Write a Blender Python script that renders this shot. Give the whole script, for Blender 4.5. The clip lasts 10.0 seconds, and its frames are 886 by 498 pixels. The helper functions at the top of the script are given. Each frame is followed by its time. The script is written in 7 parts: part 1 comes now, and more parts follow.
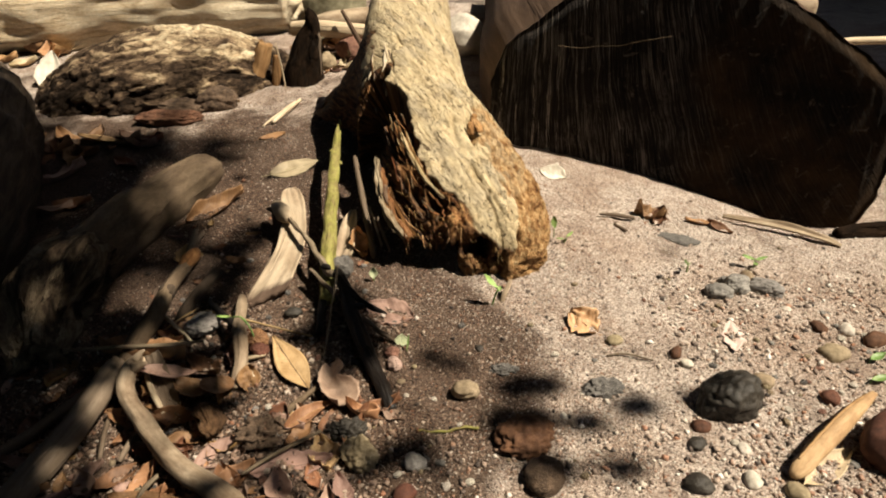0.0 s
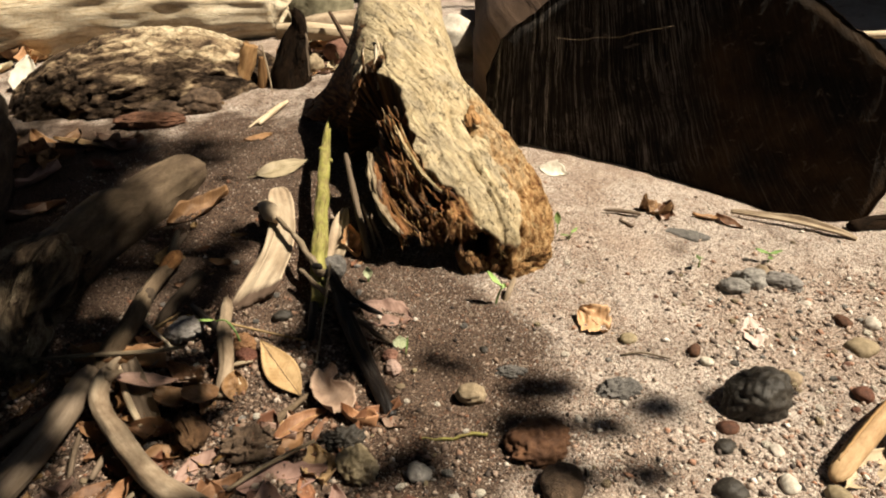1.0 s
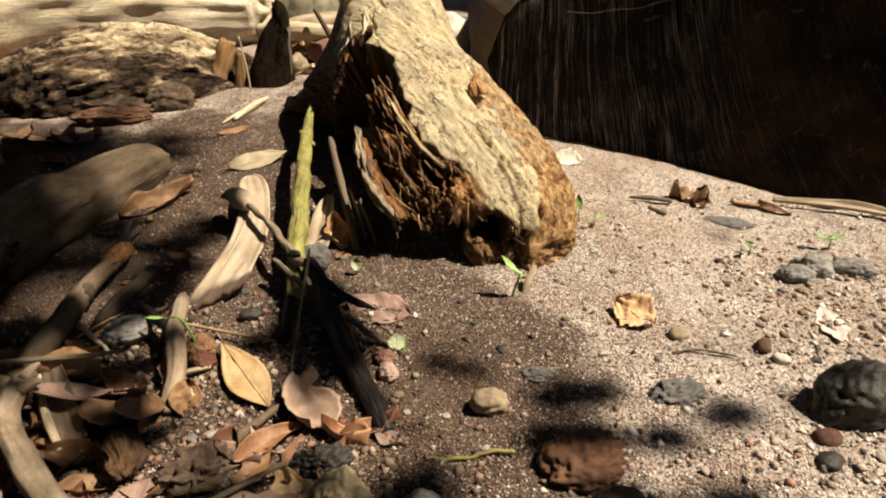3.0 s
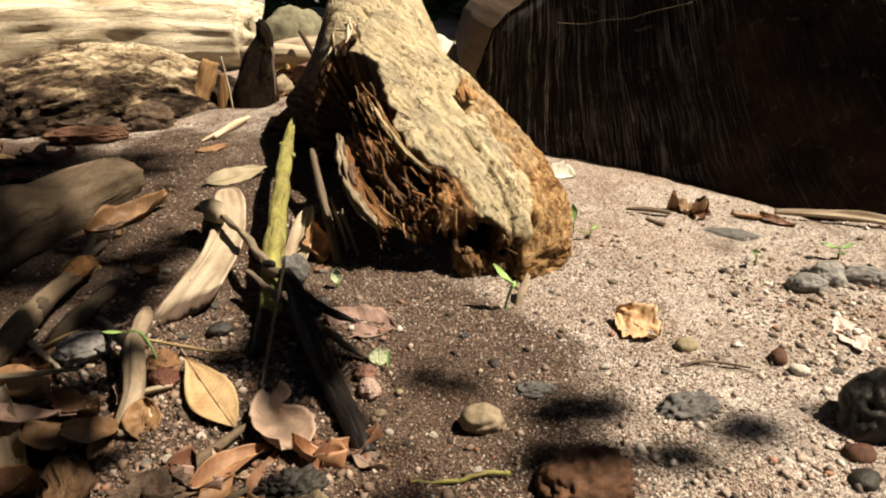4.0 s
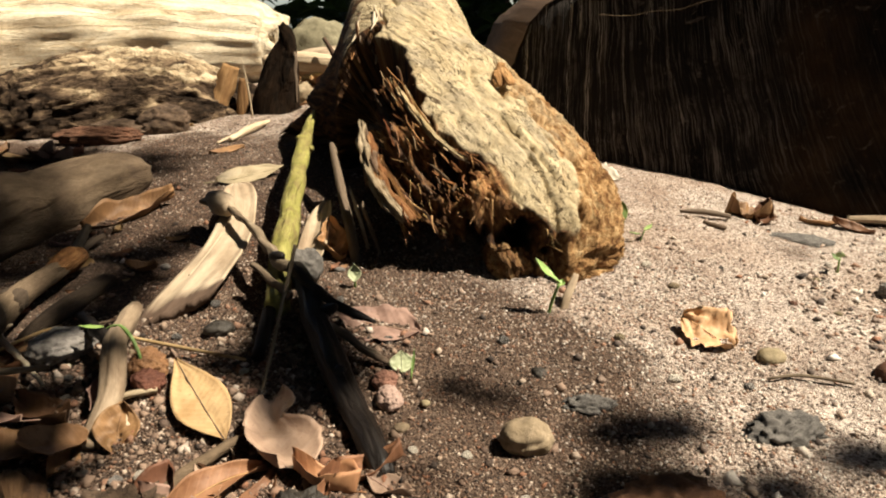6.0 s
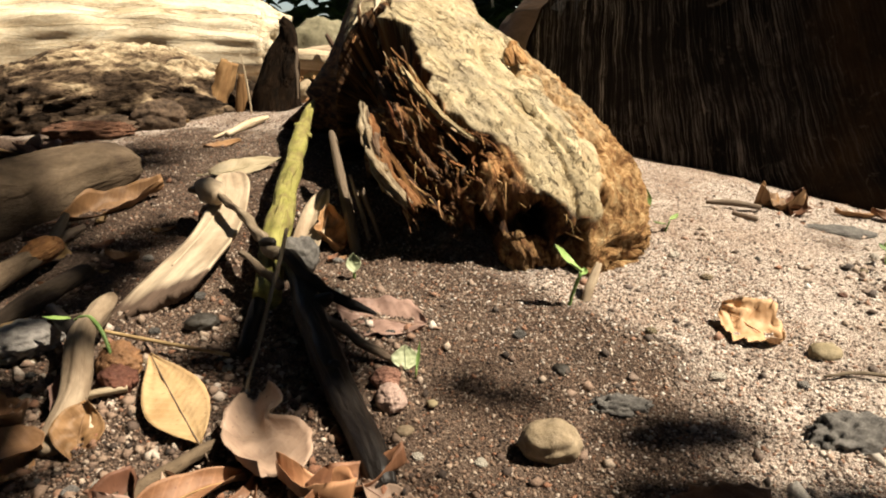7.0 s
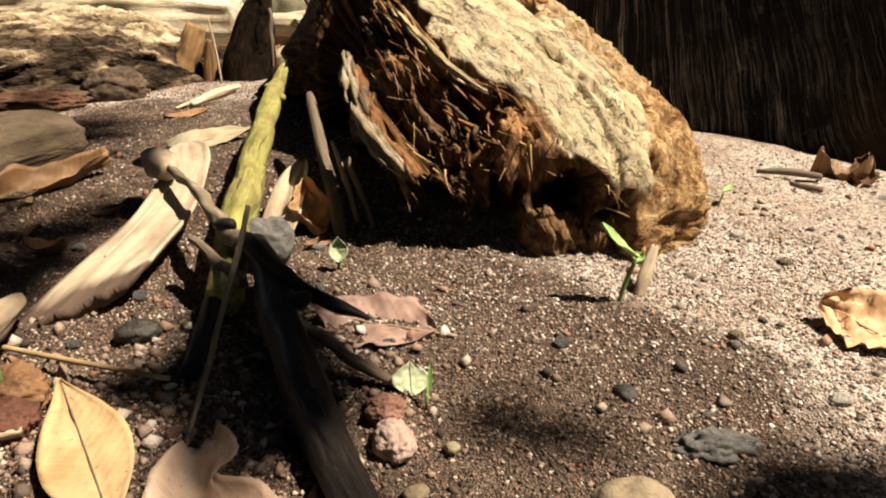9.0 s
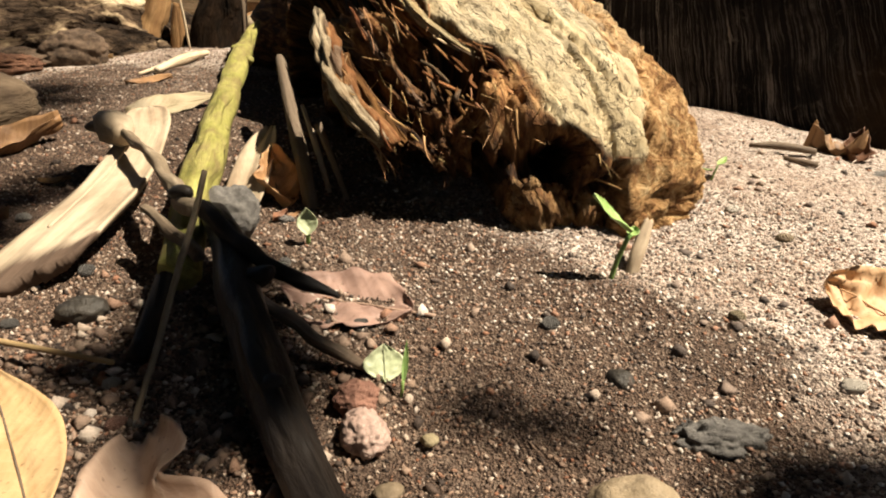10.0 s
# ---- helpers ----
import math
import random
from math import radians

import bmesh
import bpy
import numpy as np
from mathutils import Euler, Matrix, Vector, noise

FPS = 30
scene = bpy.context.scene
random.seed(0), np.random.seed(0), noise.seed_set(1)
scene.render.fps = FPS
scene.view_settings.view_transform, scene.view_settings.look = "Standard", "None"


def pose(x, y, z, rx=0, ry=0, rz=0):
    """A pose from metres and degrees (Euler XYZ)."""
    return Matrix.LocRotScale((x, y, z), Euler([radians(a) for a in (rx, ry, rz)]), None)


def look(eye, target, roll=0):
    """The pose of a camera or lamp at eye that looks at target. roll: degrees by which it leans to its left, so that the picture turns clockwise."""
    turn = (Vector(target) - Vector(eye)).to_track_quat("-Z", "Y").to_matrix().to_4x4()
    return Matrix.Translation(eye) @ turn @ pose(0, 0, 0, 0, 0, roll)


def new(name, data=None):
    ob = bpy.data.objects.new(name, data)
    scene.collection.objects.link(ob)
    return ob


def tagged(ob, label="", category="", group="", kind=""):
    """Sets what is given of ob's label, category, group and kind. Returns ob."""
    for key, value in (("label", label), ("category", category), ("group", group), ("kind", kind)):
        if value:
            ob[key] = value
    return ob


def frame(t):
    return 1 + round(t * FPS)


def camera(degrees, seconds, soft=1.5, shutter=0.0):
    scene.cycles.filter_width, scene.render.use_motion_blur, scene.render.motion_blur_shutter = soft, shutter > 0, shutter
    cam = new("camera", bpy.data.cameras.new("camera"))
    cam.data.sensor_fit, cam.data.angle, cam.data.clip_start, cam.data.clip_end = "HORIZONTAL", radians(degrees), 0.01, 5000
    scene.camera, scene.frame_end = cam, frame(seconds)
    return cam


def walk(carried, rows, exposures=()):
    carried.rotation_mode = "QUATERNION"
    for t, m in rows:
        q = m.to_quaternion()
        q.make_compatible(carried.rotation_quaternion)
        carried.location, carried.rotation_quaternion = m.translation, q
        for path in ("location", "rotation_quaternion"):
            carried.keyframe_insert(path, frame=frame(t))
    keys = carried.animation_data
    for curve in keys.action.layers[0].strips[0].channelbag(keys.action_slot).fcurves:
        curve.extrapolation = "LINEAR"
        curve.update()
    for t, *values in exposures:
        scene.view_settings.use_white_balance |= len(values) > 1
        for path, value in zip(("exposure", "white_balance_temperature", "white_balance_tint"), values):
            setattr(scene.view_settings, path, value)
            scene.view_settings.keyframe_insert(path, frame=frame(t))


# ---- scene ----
cam = camera(68.4, 10.0, soft=2.0)
PATH = [
    (0, (0.051, 0.058, 0.599), (-0.027, 1.785, -0.408), -1.7),
    (0.5, (0.041, 0.08, 0.575), (-0.017, 1.819, -0.411), -1.8),
    (1, (0.032, 0.096, 0.543), (-0.008, 1.849, -0.419), -1.9),
    (1.5, (0.028, 0.126, 0.512), (0.032, 1.908, -0.397), -2.1),
    (2, (0.021, 0.154, 0.457), (0.029, 1.941, -0.442), -1.7),
    (2.2, (0.018, 0.167, 0.449), (0.025, 1.955, -0.446), -1.6),
    (3.5, (0.007, 0.226, 0.372), (0.003, 2.059, -0.428), -2.3),
    (4, (0.012, 0.243, 0.352), (0.042, 2.099, -0.392), -2.0),
    (4.5, (0.013, 0.25, 0.338), (0.04, 2.125, -0.357), -1.9),
    (5, (0.008, 0.27, 0.317), (0.019, 2.152, -0.36), -2.0),
    (5.5, (0.007, 0.293, 0.299), (-0.016, 2.183, -0.354), -1.6),
    (6, (0.0, 0.318, 0.281), (-0.032, 2.211, -0.364), -1.7),
    (6.2, (-0.001, 0.324, 0.273), (-0.046, 2.217, -0.371), -1.7),
    (7.3, (-0.01, 0.385, 0.231), (-0.055, 2.293, -0.368), -1.8),
    (7.5, (-0.015, 0.395, 0.227), (-0.065, 2.301, -0.378), -1.5),
    (8, (-0.018, 0.424, 0.219), (-0.058, 2.324, -0.403), -2.3),
    (8.5, (-0.017, 0.458, 0.208), (-0.035, 2.357, -0.421), -2.6),
    (9, (-0.024, 0.487, 0.201), (-0.028, 2.377, -0.455), -2.2),
    (9.5, (-0.023, 0.507, 0.191), (0.01, 2.378, -0.516), -1.4),
    (10, (-0.024, 0.518, 0.186), (0.036, 2.384, -0.532), -1.1),
]
walk(cam, [(t, look(eye, target, roll)) for t, eye, target, roll in PATH],
     exposures=[(0.0, 0.93), (1.0, 1.0), (2.2, 1.04), (5.0, 1.12), (7.5, 1.22), (10.0, 1.36)])

# ---- light ----
SUN = Vector((0.54, -0.10, 0.835)).normalized()          # towards the sun
sun = new("sun", bpy.data.lights.new("sun", "SUN"))
sun.data.energy, sun.data.angle, sun.data.color = 5.0, radians(0.55), (1.0, 0.88, 0.70)
sun.matrix_world = look((0, 0, 4), Vector((0, 0, 4)) - SUN)
world = bpy.data.worlds.new("world")
scene.world = world
world.use_nodes = True
sky = world.node_tree.nodes.new("ShaderNodeTexSky")
sky.sky_type, sky.sun_disc = "NISHITA", False
sky.sun_elevation = math.asin(SUN.z)
sky.sun_rotation = math.atan2(SUN.x, SUN.y)
background = world.node_tree.nodes["Background"]
background.inputs[1].default_value = 0.05
world.node_tree.links.new(sky.outputs[0], background.inputs[0])


# ---- materials ----
class Nodes:
    """Short way to write a node material."""

    def __init__(self, name, rough=0.85, spec=0.25):
        self.mat = bpy.data.materials.new(name)
        self.mat.use_nodes = True
        self.tree = self.mat.node_tree
        self.bsdf = self.tree.nodes["Principled BSDF"]
        self.bsdf.inputs["Roughness"].default_value = rough
        self.bsdf.inputs["Specular IOR Level"].default_value = spec

    def add(self, kind, **inputs):
        node = self.tree.nodes.new("ShaderNode" + kind)
        for key, value in inputs.items():
            self.put(node, key.replace("_", " "), value)
        return node

    def put(self, node, key, value):
        socket = node.inputs[int(key) if key.isdigit() else key]
        if isinstance(value, bpy.types.NodeSocket):
            self.tree.links.new(value, socket)
        else:
            socket.default_value = value

    def coords(self, source, scale):
        if source == "grain":
            node = self.add("Attribute")
            node.attribute_name = "grain"
            out = node.outputs["Vector"]
        else:
            out = self.add("TexCoord").outputs["Object"]
        mul = self.add("VectorMath")
        mul.operation = "MULTIPLY"
        self.put(mul, "0", out)
        self.put(mul, "1", scale)
        return mul.outputs[0]

    def noise(self, vector, scale=1.0, detail=6.0, rough=0.6, distort=0.0):
        node = self.add("TexNoise", Vector=vector, Scale=scale, Detail=detail, Roughness=rough, Distortion=distort)
        return node.outputs["Fac"]

    def ramp(self, fac, stops, smooth=False):
        node = self.add("ValToRGB", Fac=fac)
        ramp = node.color_ramp
        ramp.interpolation = "EASE" if smooth else "LINEAR"
        while len(ramp.elements) < len(stops):
            ramp.elements.new(0.5)
        for element, (place, colour) in zip(ramp.elements, stops):
            element.position = place
            element.color = (*colour, 1) if isinstance(colour, tuple) else (colour, colour, colour, 1)
        return node.outputs["Color"]

    def mix(self, fac, a, b, blend="MIX"):
        node = self.tree.nodes.new("ShaderNodeMix")
        node.data_type, node.blend_type = "RGBA", blend
        for socket, value in ((node.inputs[0], fac), (node.inputs[6], a), (node.inputs[7], b)):
            if isinstance(value, bpy.types.NodeSocket):
                self.tree.links.new(value, socket)
            else:
                socket.default_value = (*value, 1) if isinstance(value, tuple) else value
        return node.outputs[2]

    def vary(self, colour, source, low, high, hue=0.02):
        """Value and hue vary from piece to piece."""
        if source == "object":
            rnd = self.add("ObjectInfo").outputs["Random"]
        else:
            rnd = self.add("NewGeometry").outputs["Random Per Island"]
        value = self.add("MapRange", Value=rnd, To_Min=low, To_Max=high).outputs[0]
        other = self.add("Math")
        other.operation = "FRACT"
        times = self.add("Math")
        times.operation = "MULTIPLY"
        self.put(times, "0", rnd)
        times.inputs[1].default_value = 17.3
        self.put(other, "0", times.outputs[0])
        shade = self.add("MapRange", Value=other.outputs[0], To_Min=0.5 - hue, To_Max=0.5 + hue).outputs[0]
        hsv = self.add("HueSaturation", Color=colour, Value=value, Hue=shade)
        return hsv.outputs[0]

    def finish(self, colour, height=None, distance=0.002, strength=1.0):
        self.put(self.bsdf, "Base Color", colour)
        if height is not None:
            bump = self.add("Bump", Height=height, Distance=distance, Strength=strength)
            self.put(self.bsdf, "Normal", bump.outputs[0])
        return self.mat


def add_values(n, a, b, weight):
    node = n.add("Math")
    node.operation = "MULTIPLY_ADD"
    n.put(node, "0", b)
    node.inputs[1].default_value = weight
    n.put(node, "2", a)
    return node.outputs[0]


def wood_material(name, stops, stain, stain_amount=0.5, along=6.0, across=90.0, rough=0.8, bump=0.0018, source="grain", vary=None,
                  stain_scale=14.0, spec=0.2):
    """Weathered wood: streaks along the grain, blotches, checks."""
    n = Nodes(name, rough, spec)
    streak = n.noise(n.coords(source, (across, across, along)), 1.0, 7.0, 0.65, 0.4)
    blotch = n.noise(n.coords(source, (1, 1, 0.6)), stain_scale, 5.0, 0.6, 0.3)
    fine = n.noise(n.coords(source, (1, 1, 0.3)), 420.0, 3.0, 0.6)
    colour = n.ramp(streak, stops)
    colour = n.mix(n.ramp(blotch, [(0.42, 0.0), (0.68, stain_amount)]), colour, stain)
    colour = n.mix(0.35, colour, n.ramp(fine, [(0.3, 0.35), (0.7, 1.0)]), "MULTIPLY")
    if vary:
        colour = n.vary(colour, *vary)
    check = n.noise(n.coords(source, (across * 0.45, across * 0.45, along * 0.25)), 1.0, 3.0, 0.5, 0.2)
    height = add_values(n, streak, n.ramp(check, [(0.40, 0.0), (0.47, 1.0)]), 0.8)
    height = add_values(n, height, fine, 0.35)
    return n.finish(colour, height, bump)


def sand_material():
    n = Nodes("sand", 0.92, 0.2)
    here = n.coords("object", (1, 1, 1))
    warp = n.noise(here, 90.0, 2.0)
    grains = n.add("TexVoronoi", Vector=here, Scale=820.0)
    fine = n.add("TexVoronoi", Vector=here, Scale=1500.0)
    tone = n.add("SeparateColor", Color=grains.outputs["Color"]).outputs[0]
    tone2 = n.add("SeparateColor", Color=fine.outputs["Color"]).outputs[1]
    colour = n.ramp(tone, [(0.0, (0.07, 0.055, 0.047)), (0.25, (0.34, 0.272, 0.228)), (0.50, (0.56, 0.462, 0.40)), (0.74, (0.70, 0.60, 0.53)),
                           (0.90, (0.74, 0.64, 0.54)), (1.0, (0.85, 0.80, 0.73))])
    other = n.ramp(tone2, [(0.0, (0.09, 0.07, 0.058)), (0.5, (0.54, 0.45, 0.39)), (1.0, (0.80, 0.71, 0.635))])
    colour = n.mix(0.45, colour, other)
    flecks = n.add("TexVoronoi", Vector=here, Scale=430.0)
    fleck = n.add("SeparateColor", Color=flecks.outputs["Color"]).outputs[2]
    colour = n.mix(n.ramp(fleck, [(0.80, 0.0), (0.87, 0.85)]), colour, (0.82, 0.75, 0.67))
    colour = n.mix(n.ramp(fleck, [(0.10, 0.7), (0.16, 0.0)]), colour, (0.09, 0.065, 0.052))
    # damp, humus-rich soil plus painted shade on the litter side, dry sand on the open side
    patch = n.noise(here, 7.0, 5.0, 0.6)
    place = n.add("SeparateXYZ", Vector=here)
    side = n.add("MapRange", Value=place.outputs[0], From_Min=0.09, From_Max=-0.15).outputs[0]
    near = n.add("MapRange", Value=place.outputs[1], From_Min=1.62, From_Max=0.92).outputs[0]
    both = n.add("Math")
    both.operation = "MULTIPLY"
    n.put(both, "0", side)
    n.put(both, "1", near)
    damp_shade = add_values(n, both.outputs[0], patch, 1.3)
    # damp patch, deepened to paint the shade that lies over it
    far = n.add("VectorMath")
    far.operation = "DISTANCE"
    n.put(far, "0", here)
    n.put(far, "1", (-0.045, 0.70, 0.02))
    puddle_shade = n.add("MapRange", Value=far.outputs["Value"], From_Min=0.235, From_Max=0.07).outputs[0]
    damp_shade = add_values(n, damp_shade, puddle_shade, 1.0)
    litter_side = n.add("MapRange", Value=place.outputs[0], From_Min=-0.10, From_Max=-0.32).outputs[0]
    damp_shade = add_values(n, damp_shade, litter_side, 0.16)
    mask = n.ramp(damp_shade, [(0.70, 0.0), (1.20, 0.97)], True)
    # multiplier holds both the wetness and the litter's shade
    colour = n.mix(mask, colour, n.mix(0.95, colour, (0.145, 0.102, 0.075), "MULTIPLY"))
    tint = n.ramp(n.noise(here, 15.0, 6.0, 0.65, 0.4), [(0.36, (0.68, 0.61, 0.56)), (0.54, (1.0, 0.98, 0.96))])
    colour = n.mix(0.8, colour, tint, "MULTIPLY")
    earthy = n.ramp(n.noise(here, 4.5, 6.0, 0.62, 0.6), [(0.40, (0.72, 0.62, 0.55)), (0.54, (1.0, 1.0, 1.0))])
    colour = n.mix(0.6, colour, earthy, "MULTIPLY")
    height = add_values(n, grains.outputs["Distance"], warp, 0.6)
    height = add_values(n, height, fine.outputs["Distance"], 0.4)
    return n.finish(colour, height, 0.0028, 0.9)


def grain_material():
    n = Nodes("gravel", 0.8, 0.3)
    rnd = n.add("NewGeometry").outputs["Random Per Island"]
    colour = n.ramp(rnd, [(0.0, (0.05, 0.042, 0.038)), (0.20, (0.17, 0.13, 0.108)), (0.40, (0.33, 0.25, 0.20)), (0.60, (0.46, 0.36, 0.285)), (0.70, (0.36, 0.18, 0.11)),
                          (0.79, (0.42, 0.33, 0.26)), (0.86, (0.62, 0.54, 0.45)), (1.0, (0.84, 0.80, 0.74))])
    # grains darkened like the soil, for damp and for shade painted in
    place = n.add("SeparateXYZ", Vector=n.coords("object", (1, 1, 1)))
    damp_shade = n.add("MapRange", Value=place.outputs[0], From_Min=0.10, From_Max=-0.12, To_Max=0.65).outputs[0]
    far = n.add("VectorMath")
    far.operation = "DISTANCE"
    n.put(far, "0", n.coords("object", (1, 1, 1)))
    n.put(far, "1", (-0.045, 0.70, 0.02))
    puddle_shade = n.add("MapRange", Value=far.outputs["Value"], From_Min=0.23, From_Max=0.08, To_Max=0.75).outputs[0]
    wet_shade = n.add("Math")
    wet_shade.operation = "MAXIMUM"
    n.put(wet_shade, "0", damp_shade)
    n.put(wet_shade, "1", puddle_shade)
    colour = n.mix(wet_shade.outputs[0], colour, n.mix(1.0, colour, (0.42, 0.32, 0.25), "MULTIPLY"))
    spot = n.noise(n.coords("object", (1, 1, 1)), 900.0, 3.0)
    colour = n.mix(0.5, colour, n.ramp(spot, [(0.3, 0.45), (0.7, 1.0)]), "MULTIPLY")
    return n.finish(colour, spot, 0.0006)


def stone_material(name, dark, light, speck, scale=70.0, rough=0.75, bump=0.0012, vary=None):
    n = Nodes(name, rough, 0.3)
    here = n.coords("object", (1, 1, 1))
    wide = n.noise(here, scale, 6.0, 0.65, 0.3)
    fine = n.noise(here, scale * 9, 4.0, 0.6)
    colour = n.ramp(wide, [(0.32, dark), (0.66, light)])
    colour = n.mix(n.ramp(fine, [(0.58, 0.0), (0.72, 0.6)]), colour, speck)
    colour = n.mix(0.4, colour, n.ramp(n.noise(here, scale * 2.7, 4.0), [(0.35, 0.5), (0.6, 1.0)]), "MULTIPLY")
    if vary:
        colour = n.vary(colour, *vary)
    return n.finish(colour, add_values(n, wide, fine, 0.5), bump)


def leaf_material(name, dark, light, spot, vein, vary=(0.6, 1.15, 0.015), rough=0.6, through=0.0):
    """Dead or living leaf: mottling, darker specks, paler side veins."""
    n = Nodes(name, rough, 0.3)
    flat = n.coords("grain", (1, 1, 1))
    wide = n.noise(flat, 45.0, 5.0, 0.6, 0.5)
    fine = n.noise(flat, 380.0, 4.0, 0.6)
    colour = n.ramp(wide, [(0.3, dark), (0.7, light)])
    colour = n.mix(n.ramp(fine, [(0.62, 0.0), (0.70, 0.75)]), colour, spot)
    place = n.add("SeparateXYZ", Vector=flat)
    side = n.add("Math")
    side.operation = "ABSOLUTE"
    n.put(side, "0", place.outputs[0])
    slant = add_values(n, place.outputs[1], side.outputs[0], -0.9)
    line = n.add("CombineXYZ", Y=slant)
    wave = n.add("TexWave", Vector=line.outputs[0], Scale=46.0, Distortion=0.6)
    wave.bands_direction = "Y"
    veins = n.ramp(wave.outputs["Fac"], [(0.86, 0.0), (1.0, 0.16)])
    colour = n.mix(veins, colour, vein)
    colour = n.vary(colour, "object", *vary)
    n.put(n.bsdf, "Subsurface Weight", 0.0)
    height = add_values(n, wide, wave.outputs["Fac"], 0.08)
    return n.finish(colour, height, 0.0012)


SAND = sand_material()
GRAVEL = grain_material()
PALE = wood_material("weathered_wood", [(0.28, (0.20, 0.15, 0.095)), (0.45, (0.42, 0.34, 0.23)), (0.62, (0.66, 0.58, 0.45)), (0.8, (0.74, 0.67, 0.54))],
                     (0.36, 0.29, 0.20), 0.45, 7.0, 60.0, 0.85, 0.0022, stain_scale=16)
ROT = wood_material("rotten_wood", [(0.25, (0.03, 0.014, 0.007)), (0.45, (0.13, 0.058, 0.022)), (0.62, (0.30, 0.15, 0.06)), (0.8, (0.50, 0.31, 0.15))],
                    (0.07, 0.04, 0.022), 0.6, 14.0, 110.0, 0.95, 0.004, stain_scale=30)
ORANGE = wood_material("crumbling_wood", [(0.25, (0.16, 0.075, 0.025)), (0.45, (0.36, 0.19, 0.075)), (0.65, (0.52, 0.31, 0.14)), (0.85, (0.64, 0.43, 0.22))],
                       (0.24, 0.12, 0.045), 0.5, 45.0, 120.0, 0.95, 0.005, stain_scale=40)
DRIFT = wood_material("driftwood", [(0.25, (0.34, 0.25, 0.15)), (0.45, (0.56, 0.45, 0.31)), (0.7, (0.70, 0.60, 0.45))],
                      (0.38, 0.27, 0.17), 0.5, 5.0, 40.0, 0.85, 0.003, stain_scale=9)
GREYLOG = wood_material("brown_grey_wood", [(0.25, (0.055, 0.037, 0.023)), (0.5, (0.12, 0.085, 0.053)), (0.75, (0.20, 0.148, 0.098))],
                        (0.046, 0.030, 0.020), 0.6, 22.0, 50.0, 0.85, 0.0040, stain_scale=22)
GREYWOOD = wood_material("grey_wood", [(0.25, (0.08, 0.058, 0.041)), (0.5, (0.165, 0.124, 0.088)), (0.75, (0.26, 0.202, 0.148))],
                         (0.12, 0.082, 0.052), 0.5, 5.0, 70.0, 0.75, 0.0012)
SHARD = wood_material("bleached_wood", [(0.25, (0.35, 0.27, 0.185)), (0.5, (0.42, 0.335, 0.235)), (0.75, (0.47, 0.385, 0.28))],
                      (0.17, 0.11, 0.065), 0.75, 14.0, 26.0, 0.75, 0.0005, stain_scale=30)
STICK = wood_material("dry_stick", [(0.25, (0.09, 0.062, 0.042)), (0.5, (0.19, 0.145, 0.10)), (0.75, (0.30, 0.24, 0.175))],
                      (0.09, 0.06, 0.04), 0.6, 20.0, 160.0, 0.75, 0.0008, vary=("object", 0.75, 1.2, 0.01))
BURNT = wood_material("blackened_wood", [(0.25, (0.006, 0.005, 0.005)), (0.5, (0.011, 0.009, 0.008)), (0.75, (0.022, 0.018, 0.015))],
                      (0.030, 0.021, 0.015), 0.5, 30.0, 120.0, 0.6, 0.0008, spec=0.18, stain_scale=40)
WETBLACK = wood_material("wet_black_wood", [(0.25, (0.005, 0.004, 0.004)), (0.5, (0.010, 0.008, 0.007)), (0.75, (0.020, 0.016, 0.014))],
                         (0.022, 0.016, 0.012), 0.5, 26.0, 110.0, 0.46, 0.0014, spec=0.26, stain_scale=40)
CHAR = wood_material("rough_dark_root", [(0.25, (0.004, 0.003, 0.002)), (0.5, (0.009, 0.006, 0.004)), (0.75, (0.030, 0.018, 0.011))],
                     (0.035, 0.020, 0.011), 0.5, 25.0, 70.0, 0.95, 0.006, spec=0.05, stain_scale=40)


def dirty_shard_material():
    """Bleached wood whose broken foot is stained by wet soil in streaks along the grain."""
    n = Nodes("stained_bleached_wood", 0.78, 0.2)
    streak = n.noise(n.coords("grain", (26, 26, 14)), 1.0, 7.0, 0.65, 0.4)
    fine = n.noise(n.coords("grain", (1, 1, 0.25)), 420.0, 4.0, 0.6)
    colour = n.ramp(streak, [(0.25, (0.35, 0.27, 0.185)), (0.5, (0.43, 0.345, 0.245)), (0.75, (0.48, 0.395, 0.29))])
    line_noise = n.noise(n.coords("grain", (230, 230, 9)), 1.0, 5.0, 0.6, 0.3)
    colour = n.mix(n.ramp(line_noise, [(0.26, 0.35), (0.38, 0.0)]), colour, (0.25, 0.18, 0.12))
    colour = n.mix(n.ramp(n.noise(n.coords("grain", (1, 1, 0.6)), 30.0, 5.0, 0.6), [(0.50, 0.0), (0.70, 0.55)]), colour, (0.22, 0.15, 0.09))
    foot = n.add("Attribute")
    foot.attribute_name = "foot"
    soaked = add_values(n, foot.outputs["Fac"], n.noise(n.coords("grain", (90, 90, 12)), 1.0, 5.0, 0.65, 0.3), 0.9)
    colour = n.mix(n.ramp(soaked, [(0.62, 0.0), (1.05, 0.92)]), colour, (0.075, 0.045, 0.032))
    colour = n.mix(0.3, colour, n.ramp(fine, [(0.3, 0.4), (0.7, 1.0)]), "MULTIPLY")
    return n.finish(colour, add_values(n, streak, line_noise, 0.8), 0.0010)


